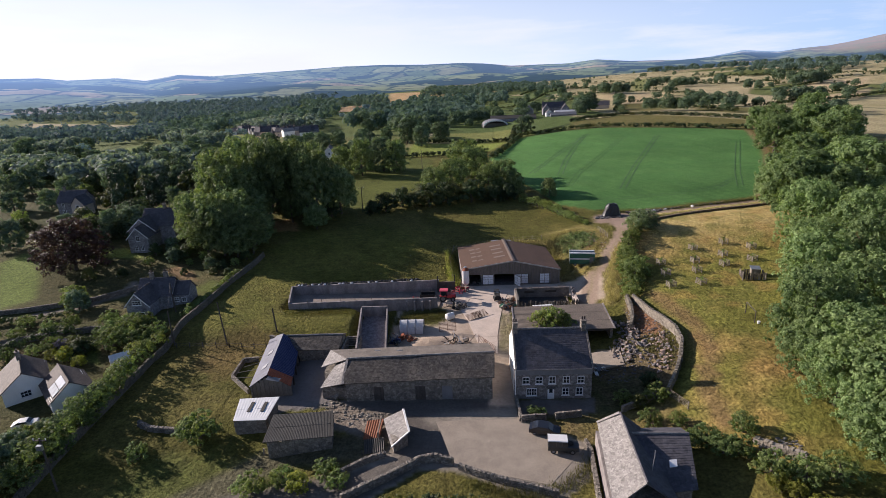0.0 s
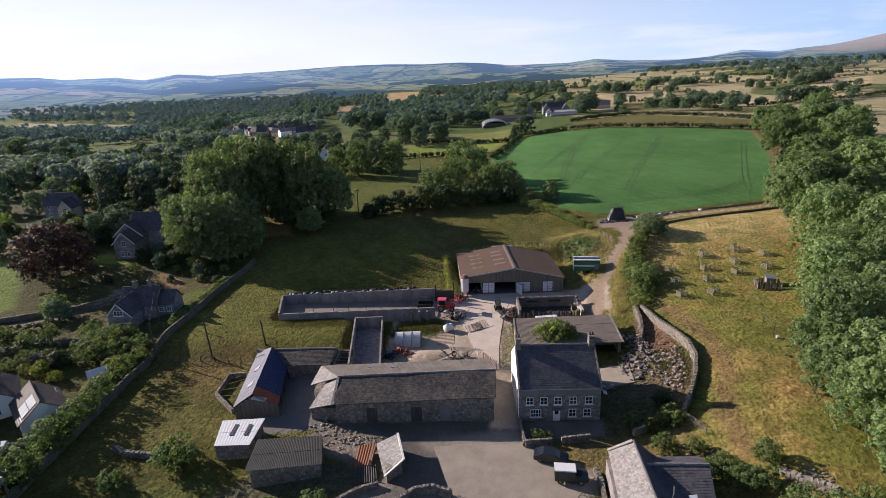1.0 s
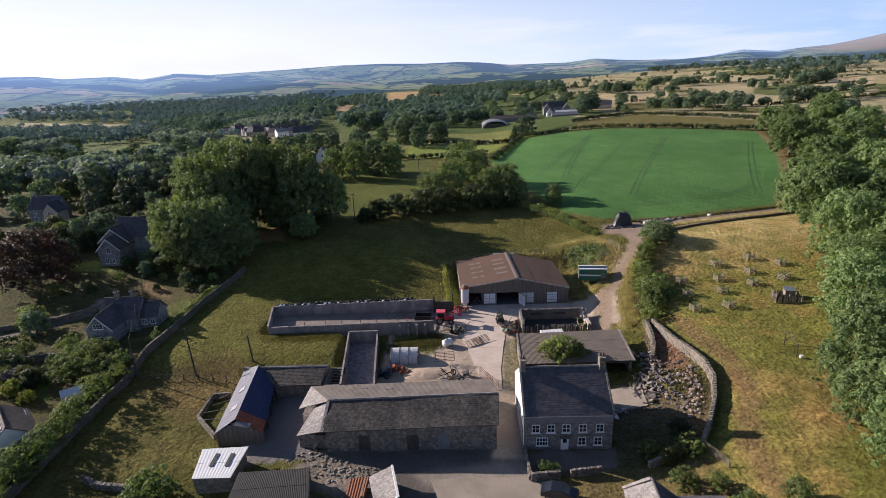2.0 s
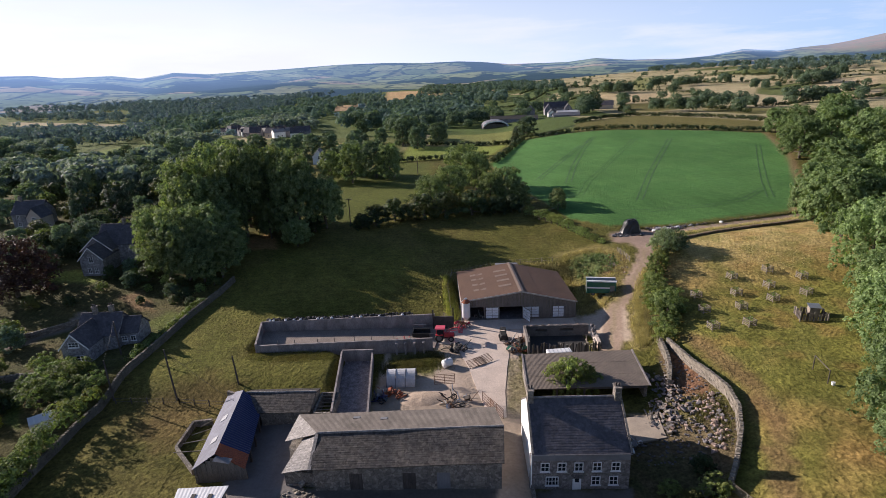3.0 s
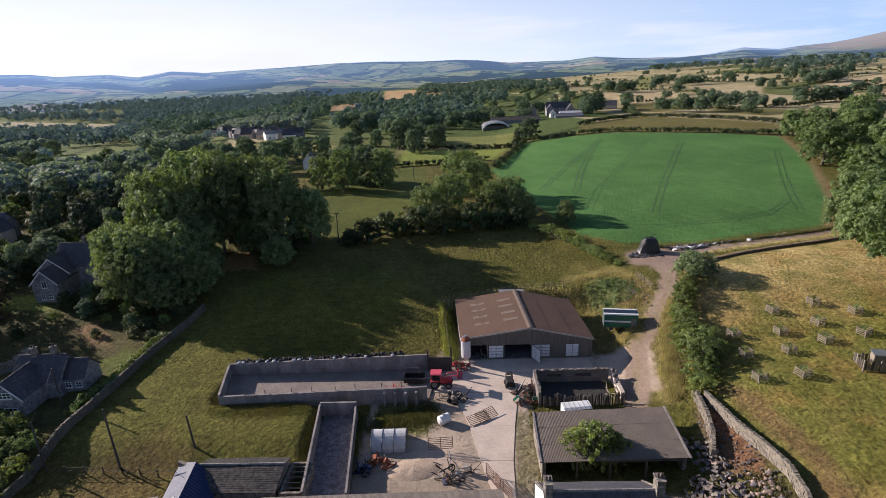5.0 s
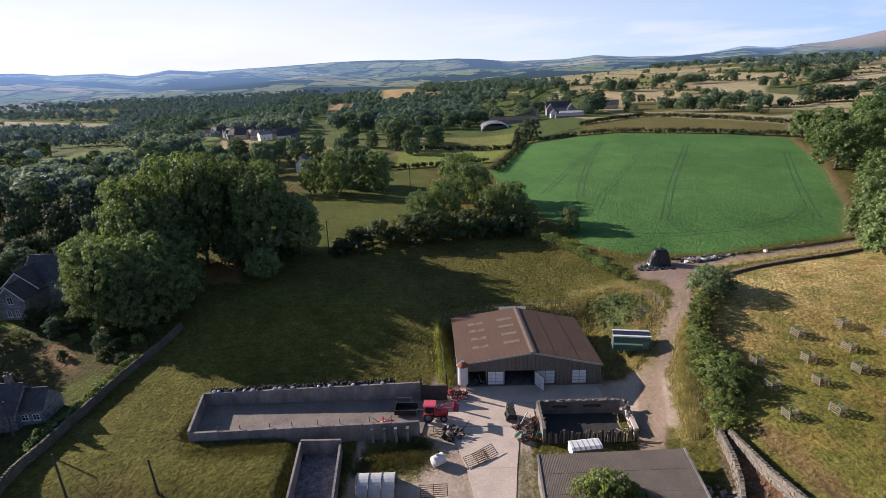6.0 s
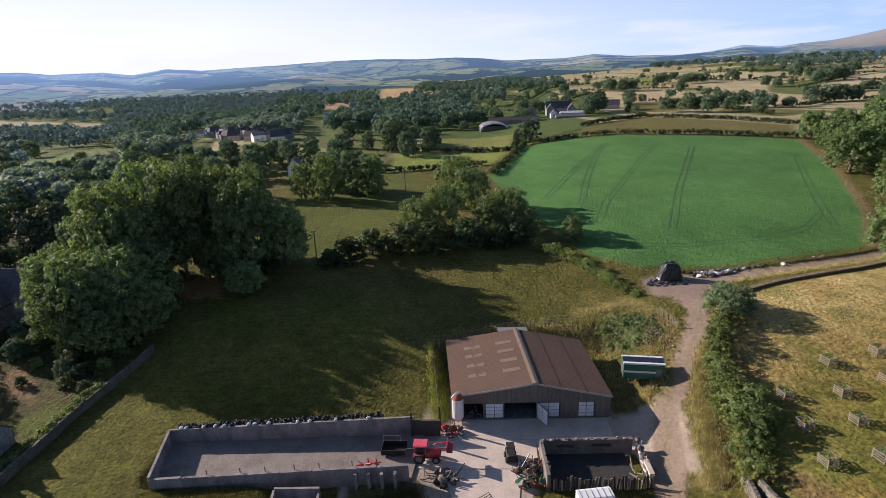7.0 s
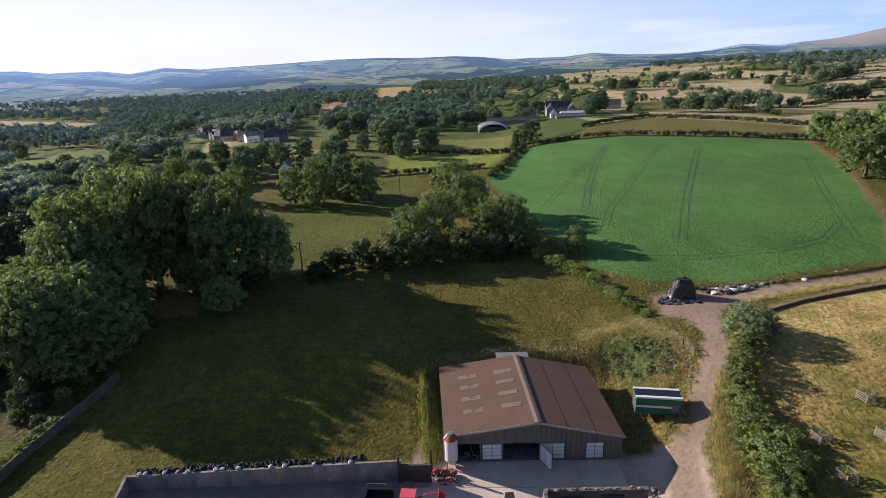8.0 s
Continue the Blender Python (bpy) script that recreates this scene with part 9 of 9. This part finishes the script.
for i, (x, y, s) in enumerate([(-74, 93.5, 1.1), (-70.5, 92.4, 1.4), (-67, 91.4, 1.5), (-63.8, 90.6, 1.4), (-61.4, 92.4, 1.2), (-67.4, 94.6, 1.5), (-73, 97, 1.1), (-70.3, 98.2, 1.2), (-78, 90.6, 1.1), (-81, 89.6, 1.2), (-84, 88.4, 1.0), (-79.4, 87.2, 1.0), (-76.2, 86.4, 0.9), (-88, 86.4, 1.2), (-92, 94, 1.1), (-96, 92, 1.3), (-87, 96.6, 1.0), (-83, 98, 1.2), (-94, 99, 1.2), (-76, 100, 1.2)]):
    plant(("shrub", "shrub", "yellow")[i % 3] if y < 90 else "shrub", x, y, s, 0.9, "garden shrubs")
for x, y, s in [(-74.5, 88.9, 0.62), (-76.5, 89.6, 0.5), (-84.6, 134.5, 0.55), (-96, 123, 0.5), (-88, 124, 0.4), (-72, 124, 0.3)]:
    plant("dark", x, y, s, 1.1, "garden bushes")
plant("bush", -90.4, 109.4, 1.15, 1.1, "garden bushes")
for x, y, s in [(-78.6, 89.4, 1.15), (-76.8, 90.8, 0.8)]:
    plant("smoke", x, y, s, 1.0, "garden shrubs")
for i, (x, y, s) in enumerate([(-60, 127.5, 0.5), (-62.5, 125.4, 0.45), (-66, 129.5, 0.6), (-70, 131.6, 0.55), (-75, 133, 0.6), (-58, 130.4, 0.5), (-72.6, 128.6, 0.4), (-64, 123, 0.35), (-59.4, 121.6, 0.35), (-79, 135, 0.6)]):
    plant("dark" if i % 3 else "bush", x, y, s, 1.1, "belt bushes")

# ---- far woods: a few tree shapes, repeated many hundred times ----
def far_woods(name, label, spots, mat, seed, n=190, leaf=1.0):
    rng = np.random.default_rng(seed)
    base = []
    for s in range(6):
        r2 = random.Random(seed + s)
        lob = np.asarray([(0, 0, 0.56, 0.36)] + [(0.25 * math.cos(k * 2.4), 0.25 * math.sin(k * 2.4), r2.uniform(0.28, 0.78), r2.uniform(0.15, 0.24)) for k in range(9)])
        p = lob[:, 3] ** 2
        pk = rng.choice(len(lob), n, p=p / p.sum())
        d = rng.normal(size=(n, 3))
        d /= np.linalg.norm(d, axis=1)[:, None]
        d[:, 2] = np.abs(d[:, 2]) * np.where(rng.random(n) < 0.78, 1, -0.7)
        c = lob[pk, :3] + d * lob[pk, 3][:, None] * (1 - 0.2 * rng.random(n))[:, None]
        nr = d + 0.3 * rng.normal(size=(n, 3))
        nr /= np.linalg.norm(nr, axis=1)[:, None]
        u = np.cross(nr, rng.normal(size=(n, 3)))
        u /= np.linalg.norm(u, axis=1)[:, None]
        w = np.cross(nr, u)
        z = leaf * rng.uniform(0.07, 0.14, n)[:, None]
        base.append(np.stack([c - u * z, c - w * z * 0.8, c + u * z * 0.7 + w * z * 0.7], 1).reshape(-1, 3))
    out = []
    for x, y, h in spots:
        b = base[rng.integers(0, 6)]
        a = rng.uniform(0, 6.283)
        ca, sa = math.cos(a), math.sin(a)
        k = h * rng.uniform(0.8, 1.15)
        out.append(np.stack([x + k * (b[:, 0] * ca - b[:, 1] * sa), y + k * (b[:, 0] * sa + b[:, 1] * ca), height(x, y) - 0.03 * h + h * b[:, 2]], 1))
    v = np.concatenate(out)
    ob = new(name, quads_mesh(name, v, len(v) // 3, mat, 3))
    return tagged(ob, label, "woods", kind="stuff")


# woods by their outlines on the plan
VALLEY_WOODS = [[(-1645, 1903), (-1259, 1713), (-935, 1730), (-585, 1779), (-377, 1679), (-342, 1280), (-618, 1135), (-907, 1227), (-1128, 1296)],
                [(-730, 1199), (-618, 1135), (-344, 1193), (-262, 787), (-402, 731), (-443, 733)],
                [(-560, 600), (-244, 438), (-342, 618), (-397, 642), (-633, 718)], [(-960, 1150), (-560, 930), (-510, 830), (-830, 1000)]]
RIDGE_WOODS = [[(-413, 736), (-367, 833), (-262, 787), (-221, 602), (-238, 524), (-199, 405), (-217, 390)],
               [(-385, 1243), (-151, 1057), (-108, 812), (-224, 830)],
               [(-312, 762), (-195, 820), (-148, 648), (-149, 547), (-225, 562)],
               [(-99, 744), (-32, 814), (27, 640), (16, 505), (-13, 445), (-42, 415), (-78, 425), (-108, 468), (-114, 651)],
               [(-90, 775), (50, 720), (75, 800), (40, 930), (-80, 960)]]
FELL_WOODS = [[(-91, 1135), (98, 949), (165, 895), (195, 1063), (89, 1415), (-92, 1555)],
              [(470, 1010), (560, 850), (640, 880), (540, 1040)], [(640, 640), (800, 560), (900, 640), (760, 760)], [(420, 1330), (640, 1130), (860, 960), (900, 1010), (680, 1230), (470, 1400)]]
SCRUB = [[(-225, 520), (-165, 440), (-110, 440), (-140, 545), (-205, 600)], [(-232, 255), (-145, 218), (-112, 206), (-112, 258), (-150, 296), (-188, 290), (-216, 292), (-236, 300), (-300, 330)], [(-375, 410), (-290, 372), (-345, 470), (-470, 530)],
         [(-140, 300), (-100, 282), (-84, 268), (-86, 300), (-120, 322)], [(-345, 300), (-245, 222), (-300, 230), (-420, 330)], [(-261, 444), (-182, 345), (-150, 330), (-165, 372), (-190, 400)]]


def wood_spots(polys, gap, seed, low=10, high=16, bare=0.12):
    rng = np.random.default_rng(seed)
    taken = []
    for poly in polys:
        xs, ys = [p[0] for p in poly], [p[1] for p in poly]
        g = gap * (0.55 + math.hypot(sum(xs) / len(xs), sum(ys) / len(ys)) / 1500)
        i, j = np.meshgrid(np.arange(min(xs), max(xs), g), np.arange(min(ys), max(ys), g))
        x = (i + rng.uniform(-0.45, 0.45, i.shape) * g).ravel()
        y = (j + rng.uniform(-0.45, 0.45, i.shape) * g).ravel()
        keep = (inside(x, y, poly, 14.0, 0.0) > 0.5) & (ripple(x, y, 55, seed) > bare * 2.2)
        taken += [(float(a), float(b), float(rng.uniform(low, high))) for a, b in zip(x[keep], y[keep])]
    return taken


# single trees along the hedges of the open country
def hedgerow(seed, n, near=4.0, share=0.5):
    rng = np.random.default_rng(seed)
    r = np.sqrt(rng.uniform(430 ** 2, 1500 ** 2, n))
    a = np.radians(rng.uniform(-50, 50, n))
    x, y = r * np.sin(a), r * np.cos(a)
    u, w = field_grid(x, y)
    edge = np.minimum(np.minimum(u - np.floor(u), np.ceil(u) - u) * 125, np.minimum(w - np.floor(w), np.ceil(w) - w) * 165)
    keep = (edge < near) & (rng.random(n) < share)
    for p in OPEN_FIELDS:
        keep &= inside(x, y, p, 6.0) < 0.3
    return [(float(p), float(q), float(rng.uniform(6, 12))) for p, q in zip(x[keep], y[keep])]


def row_spots(lines, gap, low, high, seed, wide=0.8):
    rng = random.Random(seed)
    out = []
    for line in lines:
        for (ax, ay), (bx, by) in zip(line, line[1:]):
            n = max(1, int(math.hypot(bx - ax, by - ay) / gap))
            out += [(ax + (bx - ax) * (i + 0.5) / n + rng.uniform(-wide, wide), ay + (by - ay) * (i + 0.5) / n + rng.uniform(-wide, wide), rng.uniform(low, high)) for i in range(n)]
    return out


# hedges of the golden country, line by line
GOLD_HEDGES = ([[(158, 556), (178, 553), (200, 543)], [(187, 454), (188, 412), (181, 369)], [(220, 440), (240, 437), (279, 474), (305, 474), (342, 485), (400, 520)], [(346, 542), (372, 551), (417, 587)], [(340, 826), (359, 784), (393, 771), (415, 741)], [(398, 965), (442, 943), (477, 850)], [(170, 757), (213, 744), (267, 717)], [(54, 616), (90, 710), (134, 880), (174, 958)], [(46, 554), (80, 568), (113, 630), (160, 712)]] +
               [[(90, 866), (157, 1095), (203, 1112)], [(341, 613), (395, 663), (454, 708)], [(248, 669), (269, 631)], [(203, 540), (243, 562), (268, 640)], [(121, 407), (128, 468), (158, 556)], [(267, 717), (300, 806)], [(346, 489), (310, 476)], [(454, 898), (520, 800), (560, 740)], [(300, 806), (340, 826)], [(54, 616), (20, 640)], [(174, 958), (232, 900), (300, 846)]])
crng = random.Random(31)
copse = []
for x, y, k, n, h in ([(152, 447, 5, 4, 14), (160, 432, 5, 4, 14), (168, 420, 4, 3, 12), (186, 466, 5, 3, 13), (196, 462, 4, 3, 14), (205, 456, 5, 4, 14), (214, 450, 4, 3, 13), (222, 444, 4, 3, 11), (230, 440, 3, 2, 9), (269, 478, 4, 3, 14), (279, 476, 4, 3, 15), (289, 474, 4, 4, 14), (298, 472, 4, 3, 15), (157, 558, 3, 2, 11)] +
                      [(177, 583, 2, 1, 8), (230, 628, 3, 2, 13), (306, 791, 8, 4, 17), (319, 786, 8, 3, 16), (284, 835, 10, 4, 15), (300, 846, 8, 3, 15), (359, 784, 6, 3, 16), (331, 653, 5, 3, 14), (338, 643, 4, 2, 13), (351, 650, 4, 2, 10), (420, 749, 8, 3, 18), (419, 731, 5, 2, 17), (426, 715, 6, 3, 15), (431, 706, 5, 2, 16)] +
                      [(423, 673, 6, 3, 19), (490, 761, 8, 3, 16), (357, 548, 4, 2, 12), (365, 549, 3, 2, 11), (231, 344, 3, 2, 11), (309, 461, 3, 1, 8), (191, 741, 7, 4, 18), (196, 719, 6, 3, 17), (206, 721, 6, 3, 16), (186, 765, 8, 4, 17), (118, 624, 5, 2, 15), (132, 728, 6, 3, 15), (63, 618, 4, 2, 12), (16, 495, 4, 2, 13)] +
                      [(31, 493, 4, 2, 12), (-22, 444, 6, 4, 14), (-11, 432, 5, 3, 12), (-2, 446, 5, 3, 13), (6, 452, 4, 3, 13), (14, 460, 5, 4, 14), (-35, 361, 2, 2, 18), (-27, 365, 2, 1, 16), (-15, 344, 2, 1, 13), (-50, 404, 5, 4, 14), (-69, 454, 6, 4, 15), (-84, 451, 6, 4, 15), (2, 425, 3, 2, 9), (48, 452, 3, 2, 12)] +
                      [(98, 470, 4, 3, 15), (109, 480, 5, 3, 16), (60, 505, 8, 5, 13), (85, 520, 10, 5, 13), (30, 470, 5, 3, 13), (95, 455, 3, 2, 10), (220, 330, 4, 2, 12), (400, 684, 12, 5, 15), (340, 500, 8, 2, 10), (520, 690, 14, 5, 15), (570, 640, 12, 4, 15), (430, 560, 10, 3, 13), (480, 600, 8, 2, 13)]):
    copse += [(x + crng.uniform(-k, k), y + crng.uniform(-k, k), h * crng.uniform(0.75, 1.1)) for _ in range(n)]
GOLD_TREES = [(x, y, 1.25 * h) for x, y, h in row_spots(GOLD_HEDGES, 46, 6, 11, 41, 2.0)]
# ridge, valley and fell woods take leaf colours tinted for haze
far_woods("far_woods", "woods along the low ridge in dark summer leaf", wood_spots(RIDGE_WOODS, 15, 4), M_LEAF_HAZED, 3, 190, 0.98)
far_woods("far_woods", "copses and hedgerow trees among the golden fields", copse + GOLD_TREES + [s for s in hedgerow(6, 9000) if s[0] > -40 and math.hypot(s[0], s[1]) > 850][:60], M_LEAF_MID, 5, 420, 0.62)
far_woods("valley_woods", "haze-blue woods filling the valley", wood_spots(VALLEY_WOODS, 14.5, 7, 11, 18, 0.05), M_LEAF_HAZEBLUE, 9, 100, 1.02)
far_woods("valley_woods", "hedgerow trees of the far valley", [s for s in hedgerow(8, 9000) if s[0] <= -40][:260], M_LEAF_HAZEBLUE, 10, 150)
far_woods("fell_woods", "dark woods along the foot of the fells", wood_spots(FELL_WOODS, 13, 8, 11, 17, 0.04), M_LEAF_HAZED, 11, 110)
far_woods("far_hedges", "field hedges of the golden country", row_spots(GOLD_HEDGES, 2.6, 2.6, 4.4, 42) + [(x, y, 2.2 + 0.25 * h) for x, y, h in hedgerow(16, 90000, 1.5, 1.0) if x > -60 and 760 < math.hypot(x, y) < 1150][:420], M_LEAF_DARK, 15, 30, 1.7)
far_woods("village_scrub", "rounded trees between the village gardens", wood_spots(SCRUB, 12.5, 12, 8, 14, 0.12), M_LEAF_GARDEN, 13, 430, 0.85)

# ---- hedges and rough grass ----
def hedge(name, label, line, h, w, mat, seed, dens=26, size=0.3):
    rng = np.random.default_rng(seed)
    lobes = []
    for (ax, ay), (bx, by) in zip(line, line[1:]):
        n = max(2, int(math.hypot(bx - ax, by - ay) / (w * 0.4)))
        for i in range(n):
            x, y = ax + (bx - ax) * i / n + rng.uniform(-0.2, 0.2) * w, ay + (by - ay) * i / n + rng.uniform(-0.2, 0.2) * w
            lobes.append((x, y, height(x, y) + h * 0.42 * rng.uniform(0.8, 1.25), w * rng.uniform(0.42, 0.58)))
    ob = new(name, crown_mesh(name, mat, lobes, int(len(lobes) * dens), size, seed, h / w * 0.8))
    return tagged(ob, label, "hedge", kind="stuff")


def grass(name, label, line, w, h, n, mat, seed):
    """Tufts of long grass: narrow upright blades scattered along a line."""
    rng = np.random.default_rng(seed)
    L = np.asarray(line, float)
    seg = np.hypot(*(L[1:] - L[:-1]).T)
    k = rng.choice(len(seg), n, p=seg / seg.sum())
    t = rng.random(n)[:, None]
    p = L[k] * (1 - t) + L[k + 1] * t + rng.normal(size=(n, 2)) * w * 0.4
    z = land(p[:, 0], p[:, 1])
    a = rng.uniform(0, 6.283, n)
    d = np.stack([np.cos(a), np.sin(a), np.zeros(n)], 1)
    base = np.stack([p[:, 0], p[:, 1], z - 0.05], 1)
    hh = (h * rng.uniform(0.5, 1.3, n))[:, None]
    lean = rng.normal(size=(n, 3)) * 0.25 * hh
    lean[:, 2] = 0
    up = np.array([0, 0, 1.0])
    wd = 0.018 + 0.03 * rng.random((n, 1))
    q = np.stack([base - d * wd, base + d * wd, base + lean * 0.6 + up * hh * 0.7 + d * wd * 0.8, base + lean + up * hh], 1)
    ob = new(name, quads_mesh(name, q.reshape(-1, 3), n, mat))
    return tagged(ob, label, "grass", kind="stuff")


hedge("crop_hedge", "dark clipped hedge along the top of the crop", [(13, 259), (33, 320), (56, 321), (80, 316), (120, 302), (148, 286)], 2.4, 3.0, M_LEAF_DARK, 1, 130, 0.28)
hedge("crop_hedge", "dark clipped hedge along a far field", [(70, 358), (96, 384), (121, 407), (150, 360), (169, 322)], 2.2, 2.6, M_LEAF_DARK, 2, 120, 0.3)
hedge("field_hedge", "dark hedge between pale green fields", [(-34, 274), (-6, 280), (13, 284)], 2.0, 2.4, M_LEAF_DARK, 3, 70, 0.36)
hedge("field_hedge", "dark hedge between pale green fields", [(-34, 335), (0, 325), (28, 314), (36, 374)], 2.2, 2.6, M_LEAF_DARK, 4, 110, 0.3)
hedge("garden_hedge", "overgrown hedge beside the boundary wall", [(-58.8, 87), (-59.2, 78), (-58.8, 70), (-58.4, 61), (-57.9, 48)], 5.6, 3.8, M_LEAF_HEDGE, 5, 640, 0.145)
hedge("garden_hedge", "clipped garden hedge of the villa", [(-59.0, 99), (-58.6, 106), (-57.8, 114), (-56.8, 122)], 1.7, 1.8, M_LEAF_HEDGE, 6, 170, 0.16)
hedge("garden_hedge", "dark clipped garden hedge", [(-104, 100), (-96, 101.5), (-88, 104)], 1.4, 1.8, M_LEAF_DARK, 7, 120, 0.17)
hedge("garden_hedge", "tall dark clipped hedge round the cottage garden", [(-91, 88.2), (-87.8, 90), (-85.5, 93.1), (-81.6, 94.6), (-78.6, 93.6)], 3.0, 2.2, M_LEAF_DARK, 21, 190, 0.16)
hedge("nettle_bed", "nettles and weeds over the old heap", [(24.6, 134), (27, 136.4), (30, 136.2), (32.4, 133.6), (32.6, 130.4), (30.4, 128.6), (27.6, 130), (25.6, 132.2), (28, 134.4), (30.6, 134), (30.6, 131.6), (28.4, 132.2)], 0.6, 2.2, M_LEAF, 8, 260, 0.10)
hedge("bramble_bank", "brambles on the rough bank by the forecourt", [(-16, 47), (-8, 49.5), (0, 48.5), (8, 47)], 0.9, 2.2, M_LEAF_DARK, 9, 120, 0.18)
grass("shed_weeds", "tall nettles and pale grass along the shed side", [(-3.0, 115.5), (-3.8, 124), (-4.2, 132)], 1.5, 0.85, 7000, M_VERGE, 20)
grass("long_grass", "tall dry grass along the shed and track", [(-2.6, 117), (-3.8, 127), (-3.4, 133), (10, 135.5), (22, 135), (24, 126), (22.5, 118)], 2.0, 0.5, 9000, M_STRAW, 1)
grass("long_grass", "tall dry grass round the old heap", [(23, 121), (26, 124), (30.4, 125), (33.6, 129), (33.4, 136), (29.5, 140.4), (24, 139.6), (21.5, 134)], 1.5, 0.5, 6000, M_STRAW, 2)
grass("long_grass", "tall dry grass beside the track hedge", [(29.4, 100), (31.0, 107), (32.8, 113), (35.2, 119), (38.0, 124)], 1.5, 0.85, 17000, M_STRAW, 3)
grass("weed_bank", "dull weeds on the clamp bank", [(-38, 99.6), (-30, 99.4), (-23, 99.4)], 2.4, 0.24, 9000, M_WEED, 4)
grass("long_grass", "tall dry grass beside the shed and trailer", [(22.2, 116.4), (26.6, 117.8), (30, 121), (26, 122.4), (23, 120)], 1.4, 0.5, 6000, M_STRAW, 9)
grass("long_grass", "weeds among the rubble", [(30.5, 74), (32.4, 78), (33, 82), (30, 79), (31.8, 84)], 1.6, 0.5, 2500, M_WEED, 10)
grass("long_grass", "weeds on the waste ground behind the hut", [(-14, 97), (-10, 99), (-5.5, 99.5), (-8, 102)], 3.0, 0.4, 9000, M_WEED, 5)
grass("long_grass", "dry paddock grass tussocks", [(46, 124), (56, 128), (66, 132), (60, 120), (72, 122)], 9.0, 0.2, 4500, M_STRAW, 6)
grass("long_grass", "dry grass on the bank below the track", [(47, 139), (53, 142), (59, 144.8), (66, 147), (78, 150.6), (92, 156)], 0.9, 0.55, 5000, M_STRAW, 17)
grass("weed_bank", "docks and weeds along the crop edge", [(45, 154), (53, 154), (64, 154.9), (76, 157.2), (90, 161)], 0.8, 0.6, 4000, M_WEED, 18)
grass("long_grass", "dry grass along the track verge", [(52, 146.4), (60, 148.8), (70, 151.2), (80, 153.6), (92, 157.6)], 1.5, 0.45, 5000, M_STRAW, 7)
grass("long_grass", "dry verge grass by the forecourt", [(-1, 52.5), (5, 50.5), (11, 51.5), (15, 56)], 1.6, 0.4, 2500, M_WEED, 8)


# ---- sprayer lines through the crop ----
def tramline(line, w=0.42):
    rng = random.Random(int(line[0][0] * 7))
    rows = []
    for (ax, ay), (bx, by) in zip(line, line[1:]):
        n = max(1, int(math.hypot(bx - ax, by - ay) / 1.5))
        d = Vector((bx - ax, by - ay, 0)).normalized()
        for i in range(n + 1):
            x, y = ax + (bx - ax) * i / n + rng.uniform(-0.06, 0.06), ay + (by - ay) * i / n
            k = w * rng.uniform(0.35, 0.6)
            rows.append([(x - d.y * q * k, y + d.x * q * k) for q in (-1, 1)])
    flat = np.asarray([p for r in rows for p in r])
    z = surface(flat[:, 0], flat[:, 1])
    vs = [(a, b, c + 0.05) for (a, b), c in zip(flat.tolist(), z.tolist())]
    return part("tramline", Geo().add(vs, [(2 * i + 1, 2 * i, 2 * i + 2, 2 * i + 3) for i in range(len(rows) - 1)]), M_TRAM, tram)


M_TRAM = material("trodden crop", (0.036, 0.088, 0.028), (0.052, 0.116, 0.035), 2.0, fine=0.5)
tram = thing("tramlines", "dark wheel tracks through the green crop", "tramlines", kind="structure")
for dx in (-0.95, 0.95):
    tramline([(67 + dx, 296), (54 + dx, 272.5), (39 + dx, 241.4), (27 + dx, 215.5)])
    tramline([(65 + dx, 293), (54.3 + dx, 265), (44 + dx, 233), (37 + dx, 206.5)])
    tramline([(98.7 + dx, 279), (82.6 + dx, 245), (67.3 + dx, 212), (53 + dx, 178.5)])
    tramline([(127.4 + dx, 255), (111 + dx, 221), (96.5 + dx, 190.5), (90 + dx, 175)], 0.3)
    tramline([(83 + dx, 282), (59 + dx, 236), (43.7 + dx, 205.6), (37 + dx, 187)], 0.2)
    tramline([(38, 170.5 + dx), (53, 168.5 + dx), (70, 169.5 + dx), (82, 174 + dx), (92, 184 + dx)], 0.26)
